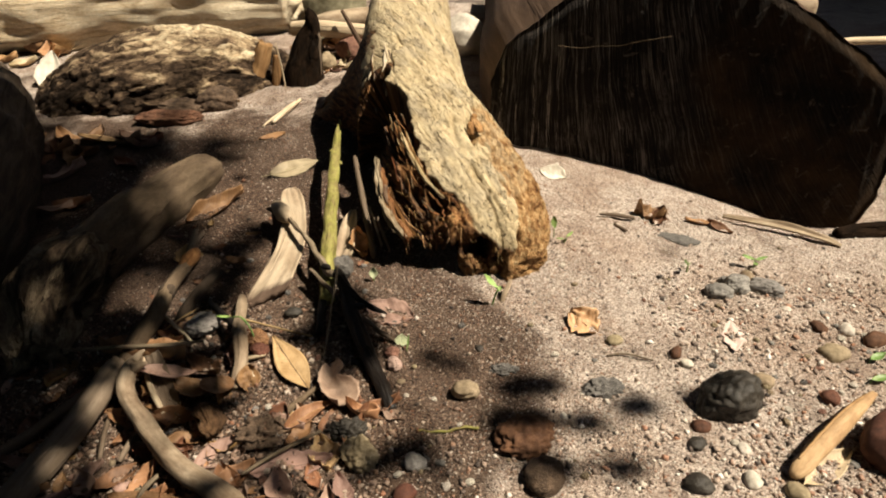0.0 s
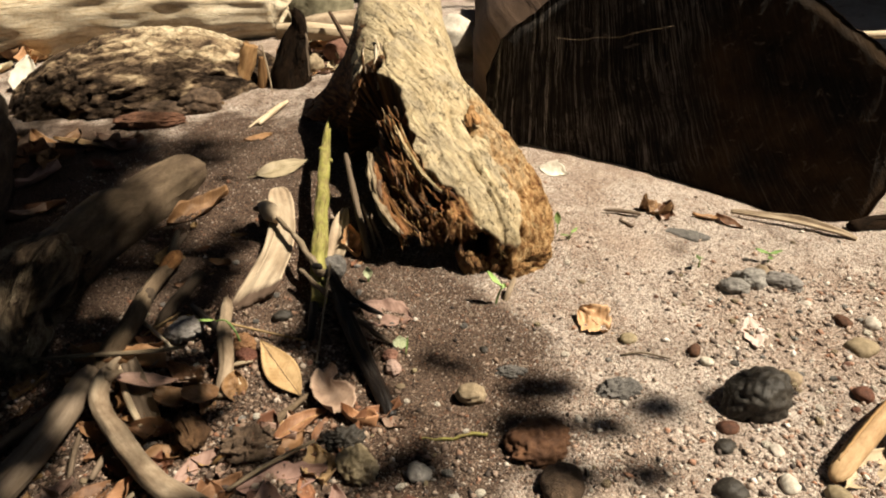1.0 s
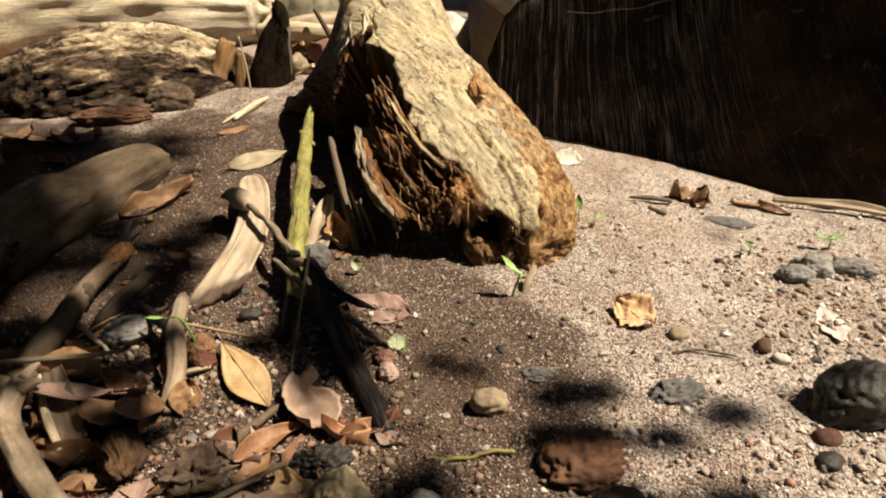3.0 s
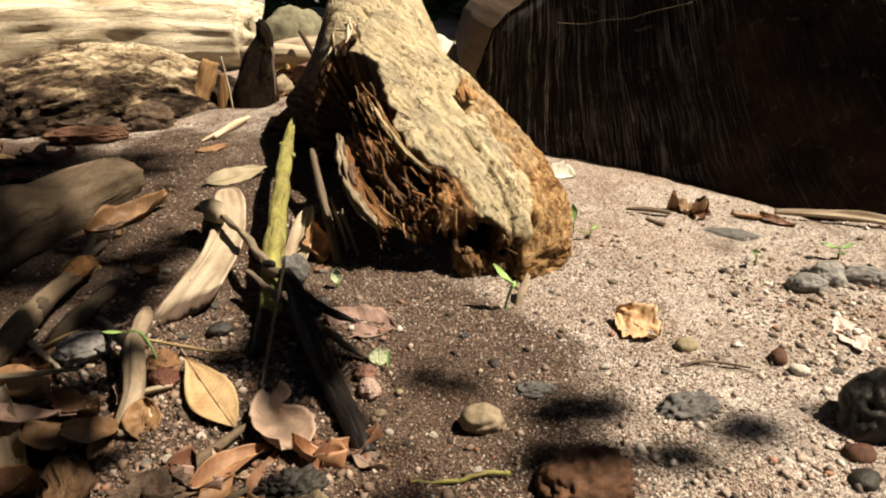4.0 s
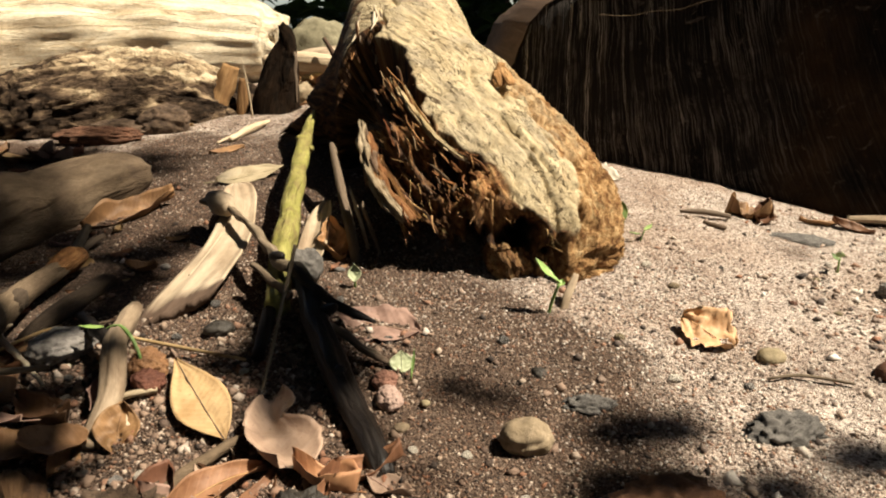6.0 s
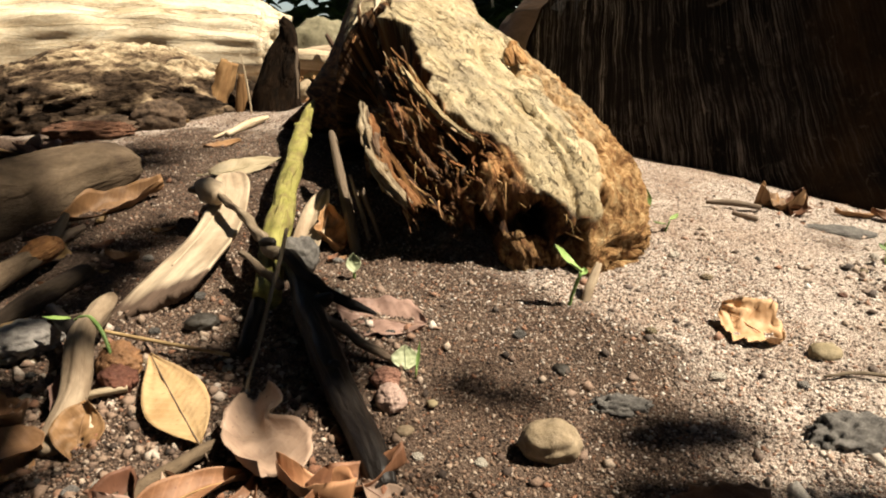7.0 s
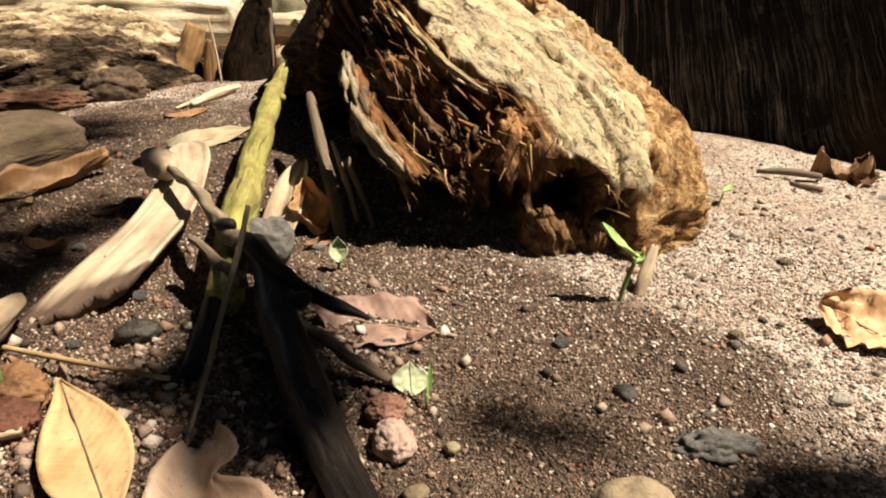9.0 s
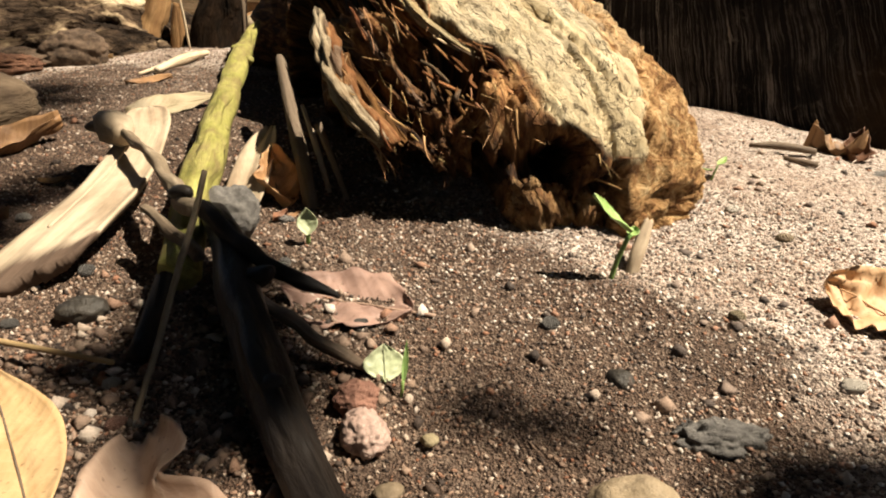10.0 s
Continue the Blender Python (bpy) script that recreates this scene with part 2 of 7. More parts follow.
DIRTYSHARD = dirty_shard_material()
ORANGEROT = wood_material("orange_rotten_wood", [(0.25, (0.07, 0.03, 0.012)), (0.5, (0.24, 0.115, 0.042)), (0.75, (0.38, 0.21, 0.09))],
                          (0.10, 0.045, 0.02), 0.5, 40.0, 110.0, 0.95, 0.004, stain_scale=50)
CROOKED = wood_material("tan_barkless_wood", [(0.25, (0.20, 0.145, 0.095)), (0.5, (0.31, 0.24, 0.165)), (0.75, (0.38, 0.305, 0.22))],
                        (0.12, 0.075, 0.045), 0.75, 12.0, 60.0, 0.8, 0.0012, stain_scale=34)
CHUNKWOOD = wood_material("brown_fibrous_wood", [(0.25, (0.02, 0.010, 0.005)), (0.5, (0.085, 0.046, 0.022)), (0.75, (0.21, 0.125, 0.065))],
                          (0.035, 0.02, 0.012), 0.5, 16.0, 130.0, 0.95, 0.005, stain_scale=40)
GREENWOOD = wood_material("green_stem", [(0.25, (0.09, 0.08, 0.025)), (0.45, (0.24, 0.225, 0.06)), (0.75, (0.37, 0.345, 0.115))],
                          (0.17, 0.125, 0.055), 0.9, 40.0, 90.0, 0.7, 0.0022, stain_scale=75)
DARKBARK = wood_material("dark_bark", [(0.25, (0.02, 0.014, 0.010)), (0.5, (0.07, 0.05, 0.035)), (0.75, (0.16, 0.12, 0.085))],
                         (0.04, 0.03, 0.02), 0.5, 12.0, 60.0, 0.9, 0.004)


def flaking_material(name, stops, plate_size, crack_tone, lit_crust_share, bump, gap=0.10, crack=0.95):
    """Weathered bark or wood that flakes in long plates with dark gaps between them."""
    n = Nodes(name, 0.95, 0.1)
    flow = n.coords("grain", (1 / plate_size[0], 1 / plate_size[0], 1 / plate_size[1]))
    sway = n.add("TexNoise", Vector=flow, Scale=0.9, Detail=5.0, Roughness=0.65).outputs["Color"]
    bent = n.add("VectorMath")
    bent.operation = "MULTIPLY_ADD"
    n.put(bent, "0", sway)
    n.put(bent, "1", (1.7, 1.7, 1.7))
    n.put(bent, "2", flow)
    cells = n.add("TexVoronoi", Vector=bent.outputs[0], Scale=1.0)
    edges = n.add("TexVoronoi", Vector=bent.outputs[0], Scale=1.0)
    edges.feature = "DISTANCE_TO_EDGE"
    tone = n.add("SeparateColor", Color=cells.outputs["Color"]).outputs[0]
    wide = n.noise(n.coords("grain", (30, 30, 14)), 1.0, 8.0, 0.70, 0.9)
    fine = n.noise(n.coords("grain", (1, 1, 0.6)), 230.0, 5.0, 0.65)
    # sunlit paleness painted per vertex, where the mesh carries it
    lit_crust = n.add("Attribute")
    lit_crust.attribute_name = "lit_crust"
    pick = add_values(n, wide, lit_crust.outputs["Fac"], lit_crust_share)
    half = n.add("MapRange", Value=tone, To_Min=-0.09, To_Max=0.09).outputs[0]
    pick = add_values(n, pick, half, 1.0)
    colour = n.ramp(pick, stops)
    presence = n.ramp(n.noise(n.coords("grain", (1, 1, 0.6)), 14.0, 4.0, 0.6), [(0.48, 0.0), (0.66, 1.0)])
    split = n.mix(1.0, n.ramp(edges.outputs["Distance"], [(0.0, crack), (gap, 0.0)]), presence, "MULTIPLY")
    colour = n.mix(split, colour, crack_tone)
    colour = n.mix(0.45, colour, n.ramp(fine, [(0.3, 0.35), (0.7, 1.0)]), "MULTIPLY")
    height = add_values(n, wide, tone, 0.55)
    height = add_values(n, height, n.ramp(edges.outputs["Distance"], [(0.0, 0.0), (gap * 1.6, 1.0)]), 0.5)
    height = add_values(n, height, fine, 0.3)
    return n.finish(colour, height, bump)


def cut_face_material():
    """The sawn end of the great log: heartwood darkened for its shade, with fanning grey scars and dusty blotches."""
    n = Nodes("sawn_end_grain", 0.80, 0.08)
    here = n.coords("object", (1, 1, 1))
    place = n.add("SeparateXYZ", Vector=here)
    # the scars lean outwards, the more the farther to the right they lie
    off = n.add("Math")
    off.operation = "SUBTRACT"
    n.put(off, "0", place.outputs[0])
    off.inputs[1].default_value = 0.20
    lean = n.add("Math")
    lean.operation = "MULTIPLY"
    n.put(lean, "0", off.outputs[0])
    n.put(lean, "1", place.outputs[2])
    fan = add_values(n, place.outputs[0], lean.outputs[0], 1.4)
    sway = add_values(n, fan, n.noise(here, 6.0, 6.0, 0.65), 0.030)

    def lines(across, along, distort, shift):
        scaled = n.add("CombineXYZ")
        for key, source, scale in (("X", sway, across), ("Z", place.outputs[2], along)):
            mul = n.add("Math")
            mul.operation = "MULTIPLY_ADD"
            n.put(mul, "0", source)
            mul.inputs[1].default_value = scale
            mul.inputs[2].default_value = shift
            n.put(scaled, key, mul.outputs[0])
        return n.noise(scaled.outputs[0], 1.0, 6.0, 0.68, distort)

    thin = lines(280, 8, 0.9, 0.0)
    bold = lines(75, 3.5, 0.8, 5.0)
    wide = n.noise(here, 9.0, 5.0, 0.6, 0.4)
    speck = n.noise(here, 60.0, 7.0, 0.70, 0.5)
    # base tones set near black to carry the shade on the face
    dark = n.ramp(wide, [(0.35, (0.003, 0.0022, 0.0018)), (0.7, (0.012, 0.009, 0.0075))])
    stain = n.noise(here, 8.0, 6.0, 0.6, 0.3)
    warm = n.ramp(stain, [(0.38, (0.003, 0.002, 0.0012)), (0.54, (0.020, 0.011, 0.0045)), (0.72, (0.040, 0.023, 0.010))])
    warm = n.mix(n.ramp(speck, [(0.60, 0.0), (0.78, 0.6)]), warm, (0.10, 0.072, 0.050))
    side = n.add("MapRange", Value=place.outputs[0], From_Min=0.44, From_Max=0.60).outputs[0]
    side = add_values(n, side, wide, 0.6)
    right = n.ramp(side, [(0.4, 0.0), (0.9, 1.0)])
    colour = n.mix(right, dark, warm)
    left = n.mix(1.0, n.ramp(side, [(0.35, 1.0), (1.2, 0.15)]), n.ramp(n.noise(here, 10.0, 6.0, 0.68, 0.6), [(0.40, 0.12), (0.60, 1.0)]), "MULTIPLY")
    edge = n.add("MapRange", Value=place.outputs[0], From_Min=0.40, From_Max=0.22).outputs[0]
    long_lines = n.ramp(lines(60, 1.3, 0.25, 9.0), [(0.585, 0.0), (0.60, 1.0), (0.615, 0.0), (0.66, 0.0), (0.672, 0.8), (0.684, 0.0)])
    # grey scars, their tones raised for the sheen along the ridges
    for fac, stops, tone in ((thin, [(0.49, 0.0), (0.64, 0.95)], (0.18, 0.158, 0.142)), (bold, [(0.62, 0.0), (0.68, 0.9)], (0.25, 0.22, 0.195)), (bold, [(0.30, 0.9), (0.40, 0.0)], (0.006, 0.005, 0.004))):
        gate = n.add("Math")
        gate.operation = "MULTIPLY"
        n.put(gate, "0", n.ramp(fac, stops))
        n.put(gate, "1", left)
        colour = n.mix(gate.outputs[0], colour, tone)
    colour = n.mix(n.mix(1.0, long_lines, edge, "MULTIPLY"), colour, (0.42, 0.375, 0.33))
    dust = n.ramp(n.noise(here, 34.0, 7.0, 0.72, 0.8), [(0.59, 0.0), (0.74, 0.7)])
    colour = n.mix(dust, colour, (0.16, 0.135, 0.115))
    height = add_values(n, thin, bold, 0.9)
    height = add_values(n, height, speck, 0.5)
    return n.finish(colour, height, 0.007)


DRIFT_OLD = flaking_material("old_driftwood", [(0.24, (0.46, 0.345, 0.21)), (0.38, (0.60, 0.48, 0.32)), (0.56, (0.74, 0.64, 0.47)), (0.74, (0.80, 0.72, 0.56))],
                             (0.022, 0.30), (0.30, 0.19, 0.10), 0.0, 0.0045, 0.04, 0.30)
GNARL = flaking_material("gnarled_wood", [(0.34, (0.02, 0.014, 0.010)), (0.44, (0.085, 0.060, 0.040)), (0.55, (0.20, 0.152, 0.10)), (0.70, (0.36, 0.29, 0.20))],
                         (0.022, 0.09), (0.016, 0.011, 0.008), 0.0, 0.010, 0.09, 0.8)
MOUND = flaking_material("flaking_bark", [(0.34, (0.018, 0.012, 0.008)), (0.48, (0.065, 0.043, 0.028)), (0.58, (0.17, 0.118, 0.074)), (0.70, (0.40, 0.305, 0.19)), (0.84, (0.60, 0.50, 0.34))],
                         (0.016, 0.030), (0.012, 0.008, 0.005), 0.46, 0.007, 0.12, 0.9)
CUTFACE = cut_face_material()
LOGSIDE = wood_material("log_side", [(0.25, (0.035, 0.020, 0.013)), (0.5, (0.078, 0.048, 0.031)), (0.75, (0.13, 0.086, 0.058))],
                        (0.10, 0.062, 0.04), 0.5, 6.0, 60.0, 0.85, 0.002)
STRAW = wood_material("straw", [(0.25, (0.22, 0.145, 0.065)), (0.5, (0.36, 0.25, 0.12)), (0.75, (0.48, 0.36, 0.19))], (0.16, 0.10, 0.05), 0.5, 30.0, 160.0, 0.7, 0.0005)
POSTWOOD = wood_material("orange_brown_wood", [(0.25, (0.12, 0.062, 0.025)), (0.5, (0.29, 0.165, 0.070)), (0.75, (0.44, 0.285, 0.135))], (0.20, 0.105, 0.045), 0.6, 9.0, 70.0, 0.85, 0.003, stain_scale=30)
MOSSSTONE = stone_material("greenish_stone", (0.12, 0.105, 0.065), (0.27, 0.245, 0.16), (0.16, 0.17, 0.07), 30.0, 0.9, 0.003)
SOIL = stone_material("crumbly_soil", (0.040, 0.027, 0.018), (0.15, 0.10, 0.066), (0.22, 0.155, 0.105), 60.0, 0.95, 0.004)
REDROT = stone_material("red_rotten_wood", (0.06, 0.028, 0.016), (0.17, 0.082, 0.048), (0.24, 0.13, 0.08), 60.0, 0.95, 0.004)
DARKSTONE = stone_material("dark_stone", (0.016, 0.014, 0.011), (0.048, 0.041, 0.033), (0.11, 0.092, 0.07), 45.0, 0.55, 0.002)
GREYSTONE = stone_material("grey_stone", (0.13, 0.12, 0.11), (0.30, 0.28, 0.255), (0.40, 0.375, 0.34), 90.0, 0.8, vary=("object", 0.8, 1.15, 0.01))
PITTEDSTONE = stone_material("pitted_stone", (0.060, 0.056, 0.052), (0.16, 0.148, 0.135), (0.28, 0.26, 0.235), 110.0, 0.85, 0.002)
TANSTONE = stone_material("tan_stone", (0.17, 0.13, 0.075), (0.32, 0.255, 0.165), (0.16, 0.105, 0.058), 80.0, 0.8, vary=("object", 0.85, 1.15, 0.012))
BROWNSTONE = stone_material("brown_stone", (0.055, 0.022, 0.013), (0.13, 0.055, 0.030), (0.22, 0.115, 0.07), 70.0, 0.8, vary=("object", 0.8, 1.15, 0.012))
REDSTONE = stone_material("red_stone", (0.13, 0.060, 0.042), (0.26, 0.135, 0.095), (0.36, 0.22, 0.16), 90.0, 0.85, 0.002)
RUSTSTONE = stone_material("rust_stone", (0.12, 0.052, 0.022), (0.30, 0.16, 0.075), (0.42, 0.26, 0.14), 60.0, 0.55, 0.003)
PINKSTONE = stone_material("pinkish_stone", (0.26, 0.175, 0.14), (0.42, 0.30, 0.25), (0.50, 0.40, 0.34), 80.0, 0.75)
PALESTONE = stone_material("pale_stone", (0.42, 0.37, 0.30), (0.62, 0.57, 0.49), (0.30, 0.25, 0.20), 90.0, 0.7, vary=("object", 0.85, 1.1, 0.012))
BROWNLEAF = leaf_material("brown_leaf", (0.11, 0.052, 0.026), (0.25, 0.125, 0.062), (0.07, 0.03, 0.018), (0.34, 0.17, 0.09))
ORANGELEAF = leaf_material("orange_leaf", (0.20, 0.105, 0.045), (0.37, 0.22, 0.105), (0.15, 0.065, 0.03), (0.52, 0.30, 0.15))
TANLEAF = leaf_material("tan_leaf", (0.33, 0.205, 0.095), (0.51, 0.35, 0.19), (0.16, 0.08, 0.04), (0.56, 0.39, 0.24), vary=(0.9, 1.0, 0.004))
DRYLEAF = leaf_material("crumpled_leaf", (0.36, 0.205, 0.10), (0.56, 0.36, 0.20), (0.17, 0.08, 0.035), (0.58, 0.40, 0.24), vary=(0.95, 1.0, 0.0))
PALELEAF = leaf_material("pale_leaf", (0.32, 0.255, 0.155), (0.48, 0.40, 0.265), (0.22, 0.155, 0.09), (0.54, 0.46, 0.33))
PINKLEAF = leaf_material("pinkish_leaf", (0.46, 0.36, 0.30), (0.58, 0.475, 0.41), (0.38, 0.28, 0.22), (0.6, 0.5, 0.44))
ROLLEDLEAF = wood_material("rolled_leaf", [(0.25, (0.22, 0.125, 0.06)), (0.5, (0.40, 0.26, 0.135)), (0.75, (0.52, 0.37, 0.21))],
                           (0.19, 0.10, 0.045), 0.6, 10.0, 70.0, 0.7, 0.0008, stain_scale=40)
GREYLEAF = leaf_material("greyish_leaf", (0.21, 0.13, 0.10), (0.40, 0.265, 0.205), (0.12, 0.07, 0.05), (0.40, 0.30, 0.25))
WHITELEAF = leaf_material("white_leaf", (0.46, 0.42, 0.34), (0.60, 0.56, 0.48), (0.36, 0.31, 0.25), (0.64, 0.6, 0.54))
GREENLEAF = leaf_material("green_leaf", (0.14, 0.25, 0.06), (0.28, 0.40, 0.13), (0.10, 0.18, 0.05), (0.40, 0.50, 0.24), rough=0.45)
PALEGREEN = leaf_material("pale_green_leaf", (0.274, 0.317, 0.180), (0.374, 0.403, 0.259), (0.25, 0.30, 0.15), (0.6, 0.62, 0.42), rough=0.5)
TREELEAF = leaf_material("tree_leaf", (0.030, 0.060, 0.014), (0.070, 0.120, 0.028), (0.03, 0.05, 0.015), (0.09, 0.14, 0.04), rough=0.5)


# ---- building helpers ----
def ease(v):
    v = min(1.0, max(0.0, v))
    return v * v * (3 - 2 * v)


def mesh_object(name, verts, faces, material, parent=None, label="", grain=None, smooth=True, extra=None):
    """One mesh object. grain: per-vertex place on the straightened, flattened piece, for the material."""
    data = bpy.data.meshes.new(name)
    data.from_pydata([tuple(v) for v in verts], [], faces)
    for layer, values in (extra or {}).items():
        data.attributes.new(layer, "FLOAT", "POINT").data.foreach_set("value", np.asarray(values, dtype=np.float32))
    if grain is not None:
        data.attributes.new("grain", "FLOAT_VECTOR", "POINT").data.foreach_set("vector", np.asarray(grain, dtype=np.float32).ravel())
    if smooth:
        data.polygons.foreach_set("use_smooth", [True] * len(data.polygons))
    for m in material if isinstance(material, (list, tuple)) else (material,):
        data.materials.append(m)
    data.update()
    ob = new(name, data)
    if parent is not None:
        ob.parent = parent
    if label:
        ob["label"] = label
    return ob


def thing(name, label, category, group="", kind="", at=(0, 0, 0)):
    ob = tagged(new(name), label, category, group, kind)
    ob.location = at
    return ob


def spline(points, step):
    """Even Catmull-Rom points through the given ones (any number of columns)."""
    p = np.array(points, dtype=float)
    p = np.vstack([2 * p[0] - p[1], p, 2 * p[-1] - p[-2]])
    out = []
    for i in range(1, len(p) - 2):
        count = max(2, int(np.linalg.norm(p[i + 1, :3] - p[i, :3]) / step))
        for k in range(count):
            t = k / count
            a, b, c, d = p[i - 1], p[i], p[i + 1], p[i + 2]
            out.append(0.5 * (2 * b + (c - a) * t + (2 * a - 5 * b + 4 * c - d) * t * t + (3 * b - a - 3 * c + d) * t ** 3))
    out.append(p[-2])
    return np.array(out)


def tube(points, seg=16, step=0.008, rough=0.10, grain_freq=9.0, flat=1.0, seed=0.0, broken=0.0, kink=0.0):
    """A stem through points (x, y, z, radius): uneven along its grain; kink: crookedness in radii; broken: raggedness of its ends. Returns verts, faces, grain."""
    path = spline(points, step)
    centre, radius = path[:, :3], np.maximum(path[:, 3], 0.0004)
    verts, faces, grain = [], [], []
    up = Vector((0, 0, 1))
    length = 0.0
    last = len(path) - 1
    side = None
    for i in range(last + 1):
        ahead = Vector(centre[min(i + 1, last)] - centre[max(i - 1, 0)]).normalized()
        if side is None:
            side = ahead.cross(up)
            if side.length < 0.05:
                side = ahead.cross(Vector((1, 0, 0)))
        side = (side - ahead * side.dot(ahead)).normalized()
        top = side.cross(ahead)
        if i:
            length += float(np.linalg.norm(centre[i] - centre[i - 1]))
        middle = Vector(centre[i])
        if kink:
            f = 0.16 / max(float(radius.mean()), 0.001)
            middle += (side * noise.noise(Vector((length * f, seed, 1))) + top * noise.noise(Vector((seed, length * f, 7)))) * (kink * radius[i])
        swell = 1 + kink * 0.35 * noise.noise(Vector((length * 0.3 / max(float(radius.mean()), 0.001), seed, 9)))
        for k in range(seg):
            a = 2 * math.pi * k / seg
            c, s = math.cos(a), math.sin(a)
            r = radius[i] * swell
            n1 = noise.noise(Vector((c * 1.3 + seed, s * 1.3, length * grain_freq)))
            n2 = noise.noise(Vector((c * 3.4, s * 3.4 + seed, length * grain_freq * 1.7)))
            n3 = noise.noise(Vector((c * 7 + seed, s * 7, length * grain_freq * 0.8)))
            rr = r * (1 + rough * (n1 + 0.55 * n2 + 0.4 * n3))
            jag = broken * r * noise.noise(Vector((c * 2.5, s * 2.5, seed + 5))) if i in (0, last) else 0.0
            verts.append(middle + side * (c * rr) + top * (s * rr * flat) + ahead * (jag * (1 if i else -1)))
            grain.append((c * r, s * r, length + seed))
    for i in range(last):
        for k in range(seg):
            a, b = i * seg + k, i * seg + (k + 1) % seg
            faces.append((a, b, b + seg, a + seg))
    for end, row in ((0, 0), (1, last)):
        ahead = Vector(centre[1] - centre[0]).normalized() * -1 if end == 0 else Vector(centre[-1] - centre[-2]).normalized()
        mid = len(verts)
        verts.append(Vector(centre[row]) + ahead * radius[row] * (0.12 - 0.25 * broken))
        grain.append((0, 0, length * end + seed))
        for k in range(seg):
            a, b = row * seg + k, row * seg + (k + 1) % seg
            faces.append((b, a, mid) if end == 0 else (a, b, mid))
    return verts, faces, grain


def stem(name, points, material, parent=None, label="", **kw):
    v, f, g = tube(points, **kw)
    return mesh_object(name, v, f, material, parent, label, g)


# ---- ground ----
def ground_base(x, y):
    slope = 0.12 - 0.10 * ease((x - 0.1) / 0.5)
    h = 0.012 + 2 * slope * (1 - math.exp(-max(0.0, y - 0.72) / 2))
    h -= 0.03 * ease((-0.15 - x) / 0.25) * ease((0.85 - y) / 0.2)
    # hollow before the right-hand side of the great log
    h -= 0.075 * math.exp(-((x - 0.78) / 0.22) ** 2) * ease((y - 1.10) / 0.14) * ease((1.75 - y) / 0.3)
    return h


def ground_z(x, y):
    h = ground_base(x, y)
    d = math.hypot(x, y - 0.8)
    if d < 4:
        p = Vector((x, y, 0))
        h += 0.0045 * noise.noise(p * 9) + 0.0028 * noise.noise(p * 28) + 0.0014 * noise.noise(p * 75)
    else:
        h += 0.05 * noise.noise(Vector((x, y, 0)) * 0.4) * min(1, (d - 4) / 4)
    return h


def spread(low, high, step, far):
    """Coordinates that are dense from low to high and then open out to the horizon."""
    inner = list(np.arange(low, high + step / 2, step))
    left, right, gap = [], [], step
    while (right[-1] if right else high) < far:
        gap *= 1.22
        right.append((right[-1] if right else high) + gap)
        left.append((left[-1] if left else low) - gap)
    return left[::-1] + inner + right


def build_ground():
    xs, ys = spread(-0.75, 0.85, 0.0055, 900), spread(0.32, 1.75, 0.0055, 900)
    verts = [(x, y, ground_z(x, y)) for y in ys for x in xs]
    w = len(xs)
    faces = [(j * w + i, j * w + i + 1, (j + 1) * w + i + 1, (j + 1) * w + i) for j in range(len(ys) - 1) for i in range(w - 1)]
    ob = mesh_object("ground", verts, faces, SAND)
    return tagged(ob, "grey-brown beach sand with coarse gravel, damp soil and painted shade", "sand", kind="structure")


build_ground()

GRAIN_SHAPE = np.array([(1, 0, 0), (0, 1, 0), (-1, 0, 0), (0, -1, 0), (0, 0, 1), (0, 0, -1)], dtype=float)
GRAIN_FACES = np.array([(0, 1, 4), (1, 2, 4), (2, 3, 4), (3, 0, 4), (1, 0, 5), (2, 1, 5), (3, 2, 5), (0, 3, 5)])


def scatter_grains(name, label, count, area, sizes, seed, dense):
    """Loose grains of sand and grit as one mesh."""
    rng = np.random.RandomState(seed)
    places = []
    while len(places) < count:
        x, y = rng.uniform(area[0], area[1]), rng.uniform(area[2], area[3])
        if rng.rand() < dense(x, y):
            places.append((x, y, ground_z(x, y)))
    places = np.array(places)
    size = sizes[0] * (sizes[1] / sizes[0]) ** (rng.rand(count) ** 2.6)
    shape = GRAIN_SHAPE[None] * rng.uniform(0.6, 1.25, (count, 6, 1)) + rng.uniform(-0.2, 0.2, (count, 6, 3))
    turn = rng.uniform(0, 6.283, count)
    c, s = np.cos(turn)[:, None], np.sin(turn)[:, None]
    x, y, z = shape[..., 0], shape[..., 1] * rng.uniform(0.6, 1, (count, 1)), shape[..., 2] * rng.uniform(0.45, 0.9, (count, 1))
    tilt = rng.uniform(-0.5, 0.5, (count, 1))
    pts = np.stack([x * c - y * s, x * s + y * c, z + tilt * x], -1) * size[:, None, None]
    pts[..., 2] += size[:, None] * 0.18
    pts += places[:, None, :]
    faces = (np.arange(count)[:, None, None] * 6 + GRAIN_FACES[None]).reshape(-1, 3)
    data = bpy.data.meshes.new(name)
    data.vertices.add(count * 6)
    data.vertices.foreach_set("co", pts.reshape(-1))
    data.loops.add(len(faces) * 3)
    data.loops.foreach_set("vertex_index", faces.reshape(-1))
    data.polygons.add(len(faces))
    data.polygons.foreach_set("loop_start", np.arange(len(faces)) * 3)
    data.update(calc_edges=True)
    data.materials.append(GRAVEL)
    return tagged(new(name, data), label, "gravel", kind="stuff")


